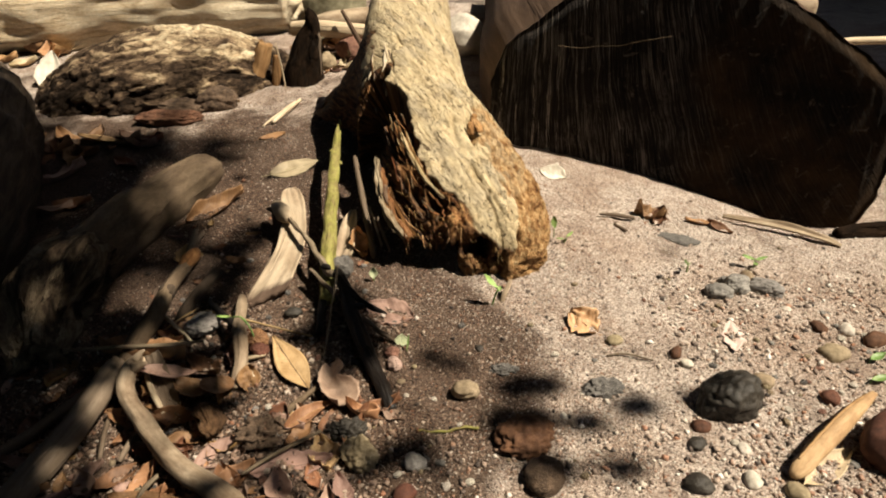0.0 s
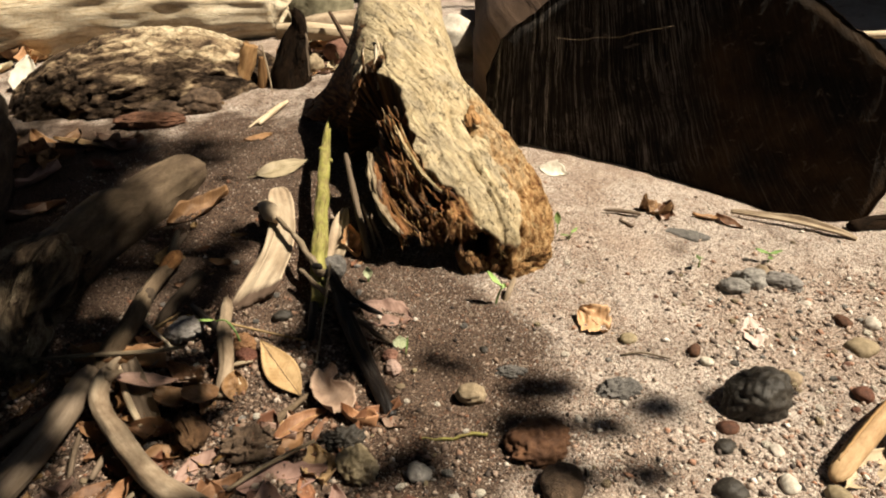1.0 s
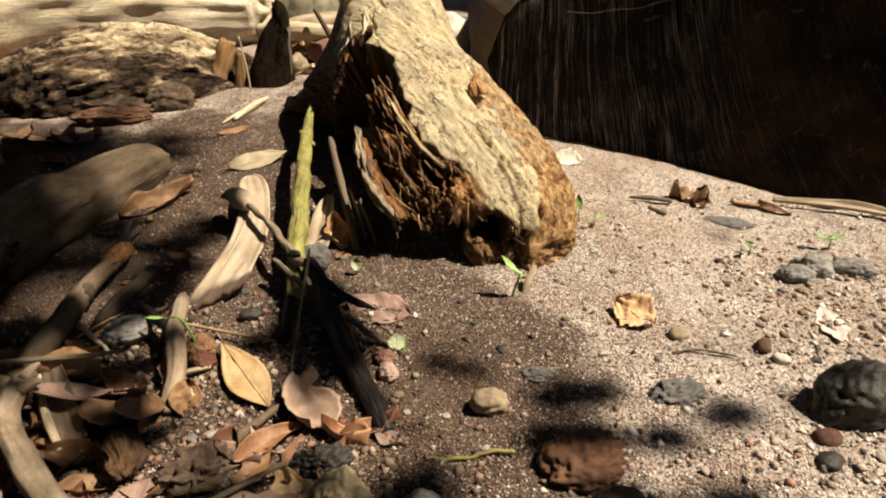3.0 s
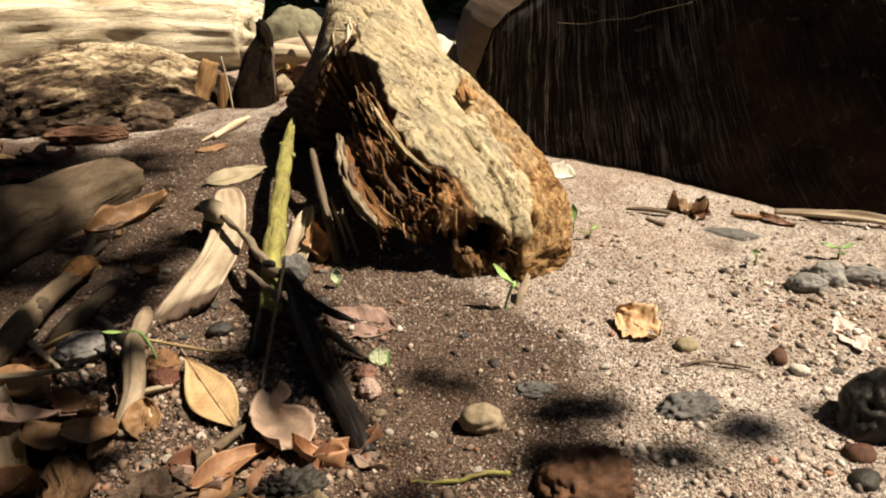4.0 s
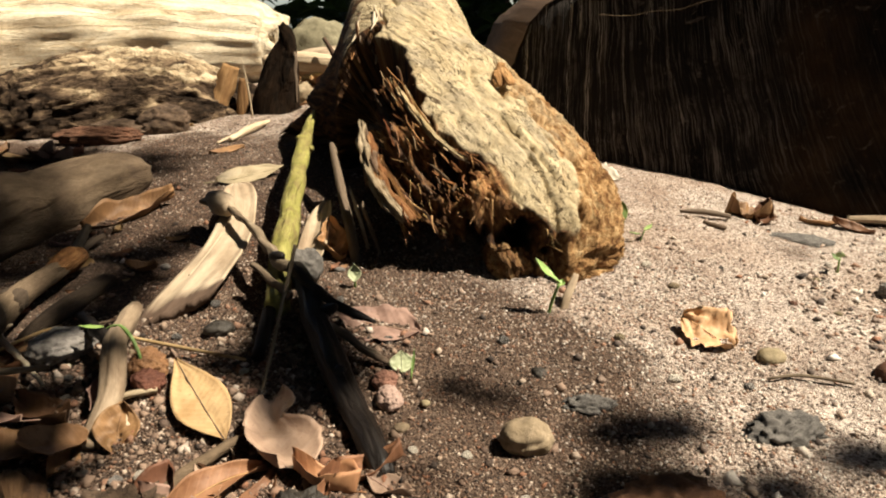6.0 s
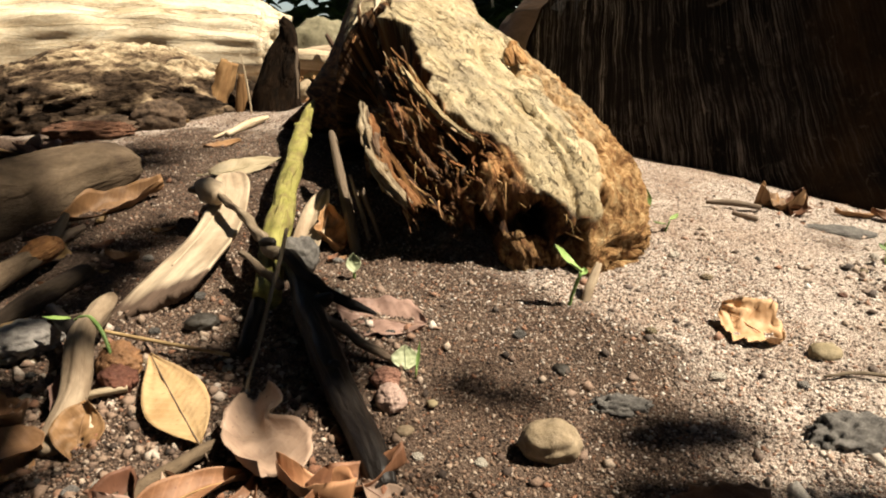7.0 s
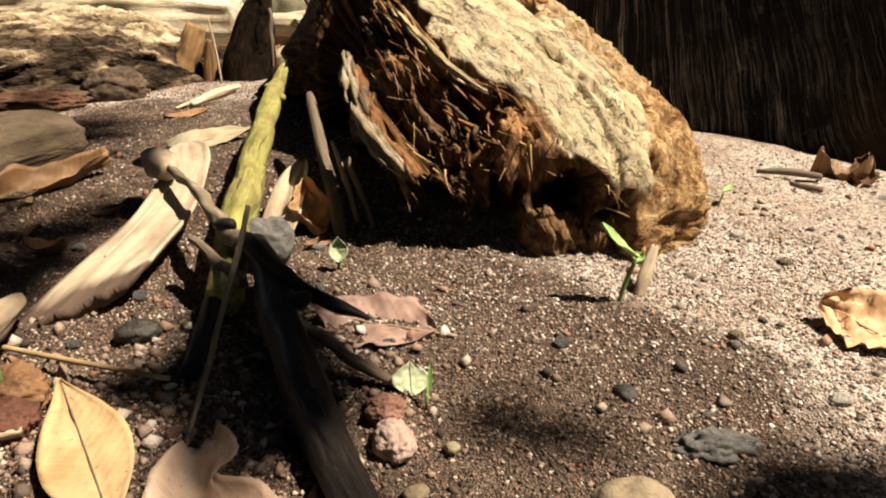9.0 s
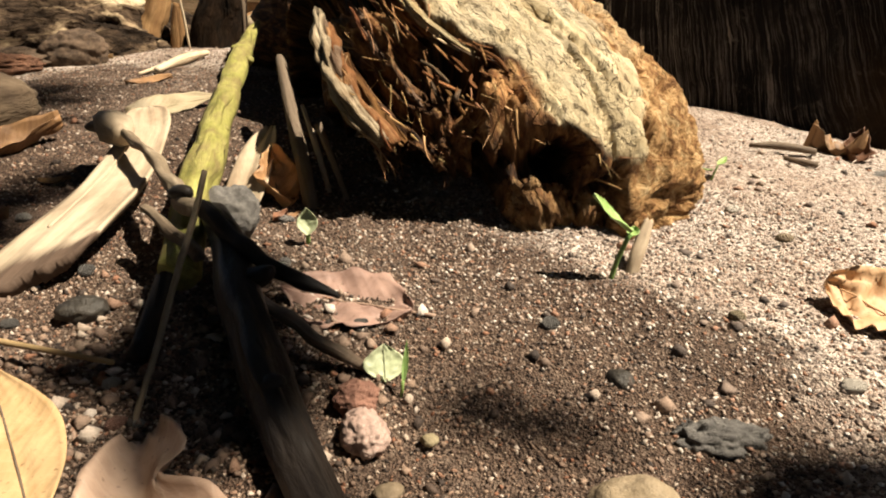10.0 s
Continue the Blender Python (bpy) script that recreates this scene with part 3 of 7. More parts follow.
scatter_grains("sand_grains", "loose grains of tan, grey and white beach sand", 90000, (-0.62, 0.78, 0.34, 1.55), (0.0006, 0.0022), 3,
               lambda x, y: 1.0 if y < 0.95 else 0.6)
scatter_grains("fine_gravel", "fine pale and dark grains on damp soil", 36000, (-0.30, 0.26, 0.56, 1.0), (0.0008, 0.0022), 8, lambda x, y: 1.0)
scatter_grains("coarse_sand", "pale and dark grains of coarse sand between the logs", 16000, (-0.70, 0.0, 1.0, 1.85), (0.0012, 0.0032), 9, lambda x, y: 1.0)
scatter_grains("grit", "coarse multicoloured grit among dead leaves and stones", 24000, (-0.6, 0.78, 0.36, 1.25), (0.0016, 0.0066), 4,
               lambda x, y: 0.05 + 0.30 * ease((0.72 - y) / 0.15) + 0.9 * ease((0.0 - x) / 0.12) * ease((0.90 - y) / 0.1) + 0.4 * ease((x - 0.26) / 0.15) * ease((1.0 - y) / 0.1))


# ---- the leaning trunk ----
# y, left x, right x, top z, x of the top
TRUNK = [(0.921, 0.030, 0.108, 0.030, 0.075), (0.925, 0.000, 0.120, 0.056, 0.075), (0.935, -0.040, 0.152, 0.084, 0.07), (0.953, -0.070, 0.178, 0.115, 0.06), (0.985, -0.098, 0.188, 0.150, 0.05),
         (1.035, -0.112, 0.190, 0.186, 0.02), (1.10, -0.126, 0.178, 0.220, 0.0), (1.18, -0.146, 0.142, 0.258, -0.03), (1.28, -0.168, 0.072, 0.300, -0.048),
         (1.40, -0.170, 0.040, 0.348, -0.070), (1.50, -0.172, 0.020, 0.378, -0.080), (1.66, -0.176, 0.010, 0.405, -0.090)]
# how the sound wood ends towards the hollow and towards the crumbling lobe: y, x
TORN = [(0.930, 0.125), (0.9405, 0.102), (0.948, 0.082), (0.952, 0.068), (0.960, 0.062), (0.970, 0.056), (0.976, 0.046), (0.990, 0.034), (0.997, 0.020), (1.014, 0.002), (1.023, -0.010), (1.05, -0.021),
        (1.066, -0.026), (1.123, -0.046), (1.161, -0.052), (1.20, -0.070), (1.235, -0.088), (1.29, -0.092), (1.36, -0.130), (1.5, -0.3)]
CRUMBLED = [(0.925, 0.085), (0.935, 0.110), (0.943, 0.1236), (0.955, 0.117), (0.986, 0.107), (1.01, 0.092), (1.034, 0.083), (1.047, 0.070), (1.089, 0.056), (1.174, 0.051), (1.3, 0.055)]


def follow(line, y):
    return float(np.interp(y, [p[0] for p in line], [p[1] for p in line]))


def bell(v):
    return math.exp(-v * v)


def trunk_surface():
    rows = spline([(s[0], s[3], 0, s[1], s[2], s[3], s[4]) for s in TRUNK], 0.0036)
    rows = [r for i, r in enumerate(rows) if r[0] < 1.42 or i % 4 == 0]
    seg = 380
    verts, faces, grain, rot, orange, outer, fresh = [], [], [], [], [], [], []
    for y, _, _, xl, xr, top, xt in rows:
        low = ground_base(xt, y) - 0.03
        mid = ground_base(xt, y) + 0.02 + 0.25 * max(0, y - 1.15)
        back = ease((y - 1.2) / 0.3)
        mid = mid * (1 - back) + (top - 0.105) * back
        base = low
        mid = min(mid, top - 0.006)
        torn, crumbled = follow(TORN, y), follow(CRUMBLED, y)
        for k in range(seg):
            a = 2 * math.pi * k / seg
            c, s = math.cos(a), math.sin(a)
            front = 1 - ease((y - 1.15) / 0.2)
            power = 0.86 - (0.42 * front if c < 0 else 0.0)
            wide = (xr - xt) if c > 0 else (xt - xl)
            x = xt + math.copysign(abs(c) ** (power if c > 0 else 0.86 if s > 0 else 0.86 - 0.6 * back), c) * wide
            z = mid + (math.copysign(abs(s) ** power, s)) * ((top - mid) if s > 0 else (mid - base))
            # a buttress spreads from the flank into the sand
            if c < 0:
                x -= 0.15 * ease((y - 1.345) / 0.13) * min(1.15, max(0.0, (0.31 - z) / 0.20)) ** 1.7 * min(1.0, -c * 3)
            p = Vector((x, y, z))
            # lines of the grain run down and outwards over the flare
            line = x + 0.60 * (y - 1.0)
            along = y - 0.5 * x
            flow = Vector((line, along * 0.16, z * 0.35))
            warp = Vector((noise.noise(p * 22), noise.noise(p * 22 + Vector((7, 1, 3))), 0)) * 0.010
            bent = flow + warp
            rag = noise.noise(Vector((line * 30, along * 16, z * 14))) * 0.014 + noise.noise(Vector((line * 70, along * 45, z * 40))) * 0.012 + noise.noise(p * 240) * 0.0012
            over = 1 if s > 0.05 else 0
            # the hollow, rotten part lies beyond the torn edge
            off = torn - x + rag
            low_front = ease((0.078 + rag - z) / 0.010) * ease((1.1 - y) / 0.05)
            hollow = max(ease(off / (0.006 + 0.022 * ease((0.99 - y) / 0.02))), low_front) * ease((1.275 - y) / 0.03) if s > -0.4 else 1.0
            lobe = ease((x - crumbled + rag * 1.6) / 0.016) * ease((1.20 - y + rag) / 0.015)
            lobe = max(lobe, ease((0.078 + 0.012 * bell((x - 0.05) / 0.012) - z + rag) / 0.010) * ease((x - 0.024 + rag) / 0.014) * ease((1.1 - y) / 0.05))
            hollow *= 1 - lobe
            ridge = 1 - abs(noise.noise(bent * 42)) * 2
            ridge2 = 1 - abs(noise.noise(bent * 110 + Vector((9, 3, 1)))) * 2
            strand = noise.noise(Vector((bent.x * 260, along * 9, z * 60)))
            coarse = noise.noise(Vector((line * 14, along * 5, z * 9)))
            lump, crumb = noise.noise(p * 60), noise.noise(p * 150)
            wave = 0.006 * noise.noise(Vector((along * 26, line * 9, 4)))
            hole = (1.0 if x < -0.085 else bell((x + 0.085) / 0.026)) * bell((y - 1.195) / 0.055)
            pocket = bell((x + 0.004) / 0.013) * bell((z - 0.148) / 0.012)
            edge_rift = bell((off - 0.012) / 0.008) * ease((y - 1.0) / 0.02) * ease((1.20 - y) / 0.03)
            cave = ease((0.104 + 1.5 * rag - z) / 0.012) * ease((0.034 + 1.5 * rag - x) / 0.015) + 1.1 * bell((z - 0.094) / 0.008) * bell((x - 0.074) / 0.020)
            flank = ease((-0.092 - line) / 0.012)
            gap = ease((noise.noise(Vector((bent.x * 60 + 2, along * 9, z * 22 + 5))) - 0.10) / 0.12)
            eaten = bell((x - 0.026) / 0.034) * bell((z - 0.122) / 0.024)
            sinew = max(eaten, 0.95 * bell((x + 0.046) / 0.032) * bell((z - 0.185) / 0.032))
            worm = noise.noise(Vector((line * 150, along * 70, z * 90)) + warp * 220)
            fall = -0.026 - 0.068 * flank * ease((1.33 - y) / 0.05) - 0.018 * edge_rift - 0.095 * hole - 0.030 * pocket + 0.016 * eaten + 0.0055 * eaten * worm + 0.014 * sinew + 0.006 * sinew * (ridge2 - 0.4) + 0.014 * ease((0.990 - y) / 0.01) * ease((0.035 - off) / 0.02)
            fall += (0.007 * (ridge - 0.5) + 0.0045 * (ridge2 - 0.5) + 0.004 * coarse + 0.003 * lump + 0.0018 * crumb + 0.0016 * strand - 0.010 * gap) * over
            depth = hollow * fall
            sound = 1 - max(hollow, lobe)
            crease = 1 - abs(noise.noise(Vector((bent.x * 30, along * 3.2, z * 8)) + Vector((3, 7, 2)))) * 2
            crease2 = 1 - abs(noise.noise(Vector((bent.x * 75, along * 7, z * 20)) + Vector((5, 1, 8)))) * 2
            flake = 0.6 * noise.noise(Vector((bent.x * 62, along * 9, z * 12))) + 0.4 * noise.noise(Vector((line * 95, along * 40, z * 30)))
            terrace = ease((flake * 6 - math.floor(flake * 6)) / 0.22)
            wormy = noise.noise(Vector((line * 120, along * 75, 3)) + warp * 300) * ease((0.20 - z) / 0.06)
            depth += sound * (0.0028 * coarse + 0.0005 * noise.noise(p * 150) + 0.0003 * noise.noise(p * 320) + (0.0006 * (terrace + math.floor(flake * 6)) + 0.0006 * strand + 0.0009 * wormy - 0.0065 * ease((crease - 0.92) / 0.06) - 0.0030 * ease((crease2 - 0.92) / 0.06)) * (1 - 0.6 * back))
            notch = bell((x - 0.056) / 0.007) * bell((y - 1.135) / 0.03) + 0.5 * bell((x - crumbled - 0.002) / 0.004) * ease((1.14 - y) / 0.03) * ease((y - 1.03) / 0.05)
            depth -= 0.014 * notch * over
            pit = ease((noise.noise(p * 42 + Vector((2, 6, 4))) - 0.12) / 0.2)
            bulge = bell((x - 0.048) / 0.020) * bell((z - 0.058) / 0.020) + 0.8 * bell((x - 0.108) / 0.018) * bell((z - 0.045) / 0.025)
            depth += lobe * (-0.006 + 0.0040 * noise.noise(Vector((line * 90, along * 34, z * 40))) + 0.0026 * noise.noise(Vector((bent.x * 190, along * 60, z * 80))) + 0.0030 * noise.noise(p * 150) + 0.0024 * noise.noise(p * 330) + 0.005 * coarse - 0.0065 * pit + 0.0012 * strand + 0.010 * bulge)
            out = Vector((c * (0.8 if c > 0 else 0.35), -0.55 * (1 - back), max(s, 0.0) + 0.15 * s)).normalized()
            p += out * depth
            outer.append(Vector((x, y, z)))
            foot = ease((0.086 + rag - z) / 0.010) * ease((0.112 - x + rag) / 0.012) * ease((1.1 - y) / 0.05)
            p.y += 0.105 * cave * hollow + foot * (0.018 + 0.009 * lump + 0.007 * crumb + 0.004 * noise.noise(p * 330))
            p.z -= 0.012 * cave * hollow
            verts.append(p)
            grain.append((line, z * 0.8, along))
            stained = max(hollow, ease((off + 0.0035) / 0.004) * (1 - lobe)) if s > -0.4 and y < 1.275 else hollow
            # left flank below the top: its shade painted with the dark rotten tone
            shaded_flank = ease((-c - 0.35) / 0.25) * ease((y - 1.10) / 0.06) * ease((top - 0.035 + 3 * rag - z) / 0.02)
            rot.append(max(stained, 0.6 * foot, shaded_flank))
            fresh.append(sinew * (0.75 + 0.8 * worm))
            orange.append(lobe * (0.42 + 0.58 * ease((0.175 - z) / 0.09)))
    n = len(rows)
    for j in range(n - 1):
        for k in range(seg):
            a, b = j * seg + k, j * seg + (k + 1) % seg
            faces.append((a, b, b + seg, a + seg))
    for row, flip in ((0, False), (n - 1, True)):
        ring = list(range(row * seg, row * seg + seg))
        faces.append(ring if flip else ring[::-1])
    return verts, faces, grain, rot, orange, outer, fresh


def trunk_material():
    """Sound grey-tan wood, rotten fibrous hollow, crumbling orange lobe, by where the wood has decayed; the left
    flank's shade is painted in the rotten tone.
    """
    n = Nodes("decaying_trunk", 0.88, 0.2)

    def streaks(across, along, stops, shift):
        vec = n.coords("grain", (across, across, along))
        fac = n.noise(vec, 1.0, 7.0, 0.66, 0.5)
        return n.ramp(fac, stops), fac

    sound, f1 = streaks(75, 6, [(0.24, (0.19, 0.135, 0.07)), (0.40, (0.40, 0.315, 0.185)), (0.60, (0.545, 0.45, 0.285)), (0.8, (0.65, 0.56, 0.39))], 0)
    grey = n.noise(n.coords("grain", (1, 1, 0.5)), 26.0, 5.0, 0.62, 0.4)
    sound = n.mix(n.ramp(grey, [(0.50, 0.0), (0.66, 0.55)]), sound, (0.30, 0.26, 0.195))
    level = n.noise(n.coords("grain", (46, 46, 6)), 1.0, 4.0, 0.6, 0.25)
    torn = n.ramp(n.noise(n.coords("grain", (1, 1, 0.5)), 34.0, 3.0, 0.6), [(0.46, 0.0), (0.56, 1.0)])
    thin = n.mix(1.0, n.ramp(level, [(0.455, 0.0), (0.465, 1.0), (0.475, 0.0), (0.535, 0.0), (0.545, 1.0), (0.555, 0.0)]), torn, "MULTIPLY")
    sound = n.mix(thin, sound, (0.10, 0.065, 0.035))
    sound = n.mix(n.ramp(n.noise(n.coords("grain", (1, 1, 0.6)), 70.0, 6.0, 0.68, 0.5), [(0.53, 0.0), (0.68, 0.6)]), sound, (0.34, 0.265, 0.15))
    speck = n.noise(n.coords("grain", (1, 1, 0.22)), 260.0, 5.0, 0.7, 0.4)
    sound = n.mix(n.ramp(speck, [(0.30, 0.6), (0.40, 0.0)]), sound, (0.16, 0.11, 0.06))
    crackle = n.noise(n.coords("grain", (58, 58, 5)), 1.0, 5.0, 0.62, 0.7)
    crack = n.ramp(crackle, [(0.485, 0.0), (0.498, 0.85), (0.511, 0.0)])
    crack = n.mix(1.0, crack, n.ramp(n.noise(n.coords("grain", (1, 1, 0.4)), 22.0, 4.0, 0.6), [(0.44, 0.0), (0.60, 1.0)]), "MULTIPLY")
    sound = n.mix(crack, sound, (0.07, 0.045, 0.025))
    split = n.noise(n.coords("grain", (150, 150, 7)), 1.0, 5.0, 0.6, 0.5)
    split = n.ramp(split, [(0.30, 1.0), (0.37, 0.7), (0.42, 0.0)])
    split = n.mix(1.0, split, n.ramp(n.noise(n.coords("grain", (1, 1, 0.4)), 30.0, 4.0, 0.6), [(0.42, 0.25), (0.58, 1.0)]), "MULTIPLY")
    sound = n.mix(split, sound, (0.085, 0.055, 0.03))
    flakes = n.ramp(n.noise(n.coords("grain", (1, 1, 0.25)), 60.0, 6.0, 0.62, 0.5), [(0.36, 0.0), (0.37, 0.2), (0.44, 0.25), (0.45, 0.45), (0.52, 0.5), (0.53, 0.7), (0.60, 0.75), (0.61, 1.0)])
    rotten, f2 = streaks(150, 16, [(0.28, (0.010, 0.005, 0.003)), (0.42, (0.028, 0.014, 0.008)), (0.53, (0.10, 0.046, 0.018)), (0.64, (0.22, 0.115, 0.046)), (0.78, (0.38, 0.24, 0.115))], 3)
    crumb, f3 = streaks(120, 34, [(0.30, (0.045, 0.018, 0.007)), (0.42, (0.18, 0.085, 0.030)), (0.54, (0.36, 0.215, 0.092)), (0.66, (0.52, 0.37, 0.195)), (0.8, (0.63, 0.51, 0.32))], 5)
    fresh = n.add("Attribute")
    fresh.attribute_name = "fresh"
    fibre, _ = streaks(170, 22, [(0.30, (0.035, 0.014, 0.006)), (0.45, (0.18, 0.078, 0.028)), (0.58, (0.38, 0.21, 0.085)), (0.75, (0.58, 0.40, 0.20))], 7)
    rotten = n.mix(n.ramp(fresh.outputs["Fac"], [(0.10, 0.0), (0.60, 1.0)]), rotten, fibre)
    rot = n.add("Attribute")
    rot.attribute_name = "rot"
    lobe = n.add("Attribute")
    lobe.attribute_name = "lobe"
    blend = n.ramp(add_values(n, lobe.outputs["Fac"], n.noise(n.coords("grain", (60, 60, 30)), 1.0, 5.0, 0.65), 0.9), [(0.58, 0.0), (1.0, 1.0)])
    colour = n.mix(blend, sound, crumb)
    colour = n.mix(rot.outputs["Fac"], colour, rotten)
    fine = n.noise(n.coords("grain", (1, 1, 0.35)), 600.0, 4.0, 0.6)
    colour = n.mix(0.25, colour, n.ramp(fine, [(0.3, 0.4), (0.7, 1.0)]), "MULTIPLY")
    height = add_values(n, f1, flakes, 0.28)
    height = add_values(n, height, fine, 0.16)
    rough_part = n.add("Math")
    rough_part.operation = "MULTIPLY"
    n.put(rough_part, "0", f3)
    n.put(rough_part, "1", lobe.outputs["Fac"])
    height = add_values(n, height, rough_part.outputs[0], 1.6)
    height = add_values(n, height, thin, -0.7)
    height = add_values(n, height, crack, -0.9)
    height = add_values(n, height, split, -0.8)
    height = add_values(n, height, n.ramp(level, [(0.45, 0.0), (0.47, 0.4), (0.53, 0.45), (0.55, 1.0)]), 0.3)
    height = add_values(n, height, speck, 0.25)
    return n.finish(colour, height, 0.0034)


def splinters(parent, surface):
    """Loose fibres that stand out of the rotten wood."""
    rng = random.Random(11)
    verts, faces, grain = [], [], []
    v, rot = surface[0], surface[3]
    spots = [i for i, r in enumerate(rot) if r > 0.6 and v[i].z > ground_base(v[i].x, v[i].y) + 0.012 and v[i].y < 1.2 and v[i].x > -0.09]
    for _ in range(260):
        p = Vector(v[rng.choice(spots)])
        way = Vector((0.5 + rng.gauss(0, 0.35), -0.75 + rng.gauss(0, 0.25), -0.45 + rng.gauss(0, 0.4))).normalized()
        away = Vector((rng.gauss(-0.2, 0.3), -0.8, 0.25 + rng.gauss(0, 0.4)))
        length, w = rng.uniform(0.006, 0.028), rng.uniform(0.0004, 0.0012)
        start = p - way * length * 0.3 + away * 0.004
        bend = away * rng.uniform(0.05, 0.35) * length
        side = way.cross(away).normalized()
        lift = way.cross(side)
        base = len(verts)
        for i in range(5):
            t = i / 4
            c = start + way * (length * t) + bend * t * t
            r = w * (1 - 0.75 * t)
            for a in range(4):
                ang = a * math.pi / 2 + 0.4
                verts.append(c + side * (math.cos(ang) * r) + lift * (math.sin(ang) * r * 0.6))
                grain.append((math.cos(ang) * r + base, math.sin(ang) * r, t * length))
        for i in range(4):
            for a in range(4):
                q = base + i * 4
                faces.append((q + a, q + (a + 1) % 4, q + 4 + (a + 1) % 4, q + 4 + a))
        faces.append((base, base + 3, base + 2, base + 1))
        faces.append((base + 16, base + 17, base + 18, base + 19))
    mat = wood_material("torn_fibre", [(0.3, (0.24, 0.12, 0.05)), (0.6, (0.44, 0.27, 0.13)), (0.8, (0.60, 0.45, 0.27))], (0.2, 0.1, 0.04), 0.3, 30, 300, 0.9, 0.0004,
                        vary=("island", 0.35, 1.35, 0.02))
    ob = mesh_object("torn_fibre", verts, faces, mat, parent, "loose orange-brown wood fibres", grain)
    ob["kind"] = "stuff"


trunk = thing("driftwood_trunk", "grey-tan weathered driftwood trunk with a rotten, splintered lower end", "driftwood")
surface = trunk_surface()
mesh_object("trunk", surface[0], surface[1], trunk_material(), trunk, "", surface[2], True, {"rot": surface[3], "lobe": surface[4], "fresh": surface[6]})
splinters(trunk, surface)


# how the fibres of the hollow run, from the rib on its outer side to the torn edge: x, z, from above to below
FIBRE_RIB = [(-0.114, 0.192), (-0.103, 0.168), (-0.090, 0.141), (-0.070, 0.114), (-0.045, 0.087)]
FIBRE_MID = [(-0.102, 0.214), (-0.080, 0.185), (-0.058, 0.158), (-0.040, 0.134), (-0.013, 0.108)]
FIBRE_EDGE = [(-0.082, 0.246), (-0.050, 0.212), (-0.012, 0.172), (0.030, 0.146), (0.060, 0.106)]


def hollow_fibres(parent, surface):
    """Strips of decayed wood that hang in the hollow, each torn off at its own length."""
    front = np.array([tuple(p) for p in surface[5]])
    front = front[(front[:, 1] < 1.33) & (front[:, 2] > 0.0)]

    def skin(x, z):
        d = (front[:, 0] - x) ** 2 + (front[:, 2] - z) ** 2
        near = front[np.argsort(d)[:12]]
        return float(near[:, 1].min())

    def place(v, w, depth):
        at = np.linspace(0, 1, 5)
        spots = [np.array([np.interp(w, at, [p[k] for p in line]) for k in (0, 1)]) for line in (FIBRE_RIB, FIBRE_MID, FIBRE_EDGE)]
        a, b, c = spots
        q = a * (v - 0.5) * (v - 1) * 2 - b * v * (v - 1) * 4 + c * v * (v - 0.5) * 2
        return q[0] + 0.25 * depth, skin(q[0], q[1]) + depth, q[1] - 0.1 * depth

    def tone(name, stops, stain):
        return wood_material(name, stops, stain, 0.7, 22.0, 260.0, 0.95, 0.0045, stain_scale=75, vary=("object", 0.55, 1.15, 0.012), spec=0.1)

    grey = tone("grey_fibre", [(0.28, (0.07, 0.05, 0.032)), (0.48, (0.27, 0.205, 0.135)), (0.7, (0.50, 0.41, 0.29))], (0.12, 0.07, 0.035))
    brown = tone("brown_fibre", [(0.28, (0.035, 0.020, 0.012)), (0.48, (0.13, 0.085, 0.055)), (0.7, (0.26, 0.19, 0.13))], (0.05, 0.028, 0.016))
    red = tone("red_brown_fibre", [(0.28, (0.025, 0.010, 0.005)), (0.48, (0.13, 0.052, 0.020)), (0.7, (0.30, 0.145, 0.058))], (0.045, 0.018, 0.008))
    orange = tone("orange_fibre", [(0.28, (0.06, 0.026, 0.010)), (0.48, (0.26, 0.125, 0.046)), (0.7, (0.50, 0.31, 0.14))], (0.10, 0.042, 0.015))
    tan = tone("tan_fibre", [(0.28, (0.20, 0.12, 0.055)), (0.48, (0.47, 0.34, 0.19)), (0.7, (0.66, 0.54, 0.36))], (0.25, 0.14, 0.06))
    rng = random.Random(5)
    # v, from, to, width, depth, flatness, drift in v, material
    plan = [(0.00, 0.16, 0.92, 0.0070, 0.005, 0.9, 0.0, grey), (0.03, 0.20, 0.94, 0.0062, 0.009, 0.8, 0.0, brown), (0.08, 0.26, 0.97, 0.0062, 0.012, 0.8, 0.0, orange), (0.13, 0.46, 1.00, 0.0046, 0.016, 0.8, 0.0, red),
            (-0.05, 0.26, 0.78, 0.0050, 0.011, 0.8, 0.0, brown), (0.46, 0.00, 1.00, 0.0040, 0.010, 0.7, 0.0, brown), (0.42, 0.00, 0.80, 0.0034, 0.015, 0.7, 0.02, brown),
            (0.52, 0.04, 0.50, 0.0040, 0.022, 0.8, 0.0, red), (0.60, 0.05, 0.50, 0.0045, 0.024, 0.8, 0.03, red), (0.68, 0.06, 0.46, 0.0045, 0.023, 0.8, 0.0, red), (0.76, 0.10, 0.46, 0.0036, 0.020, 0.8, -0.03, orange),
            (0.85, 0.08, 0.56, 0.0036, 0.012, 0.7, 0.03, orange), (0.91, 0.18, 0.58, 0.0034, 0.006, 0.7, 0.0, tan), (0.95, 0.30, 0.70, 0.0030, 0.004, 0.7, 0.0, tan), (0.32, 0.02, 0.36, 0.0040, 0.026, 0.8, 0.0, red), (0.26, 0.00, 0.28, 0.0040, 0.026, 0.8, 0.0, orange)]
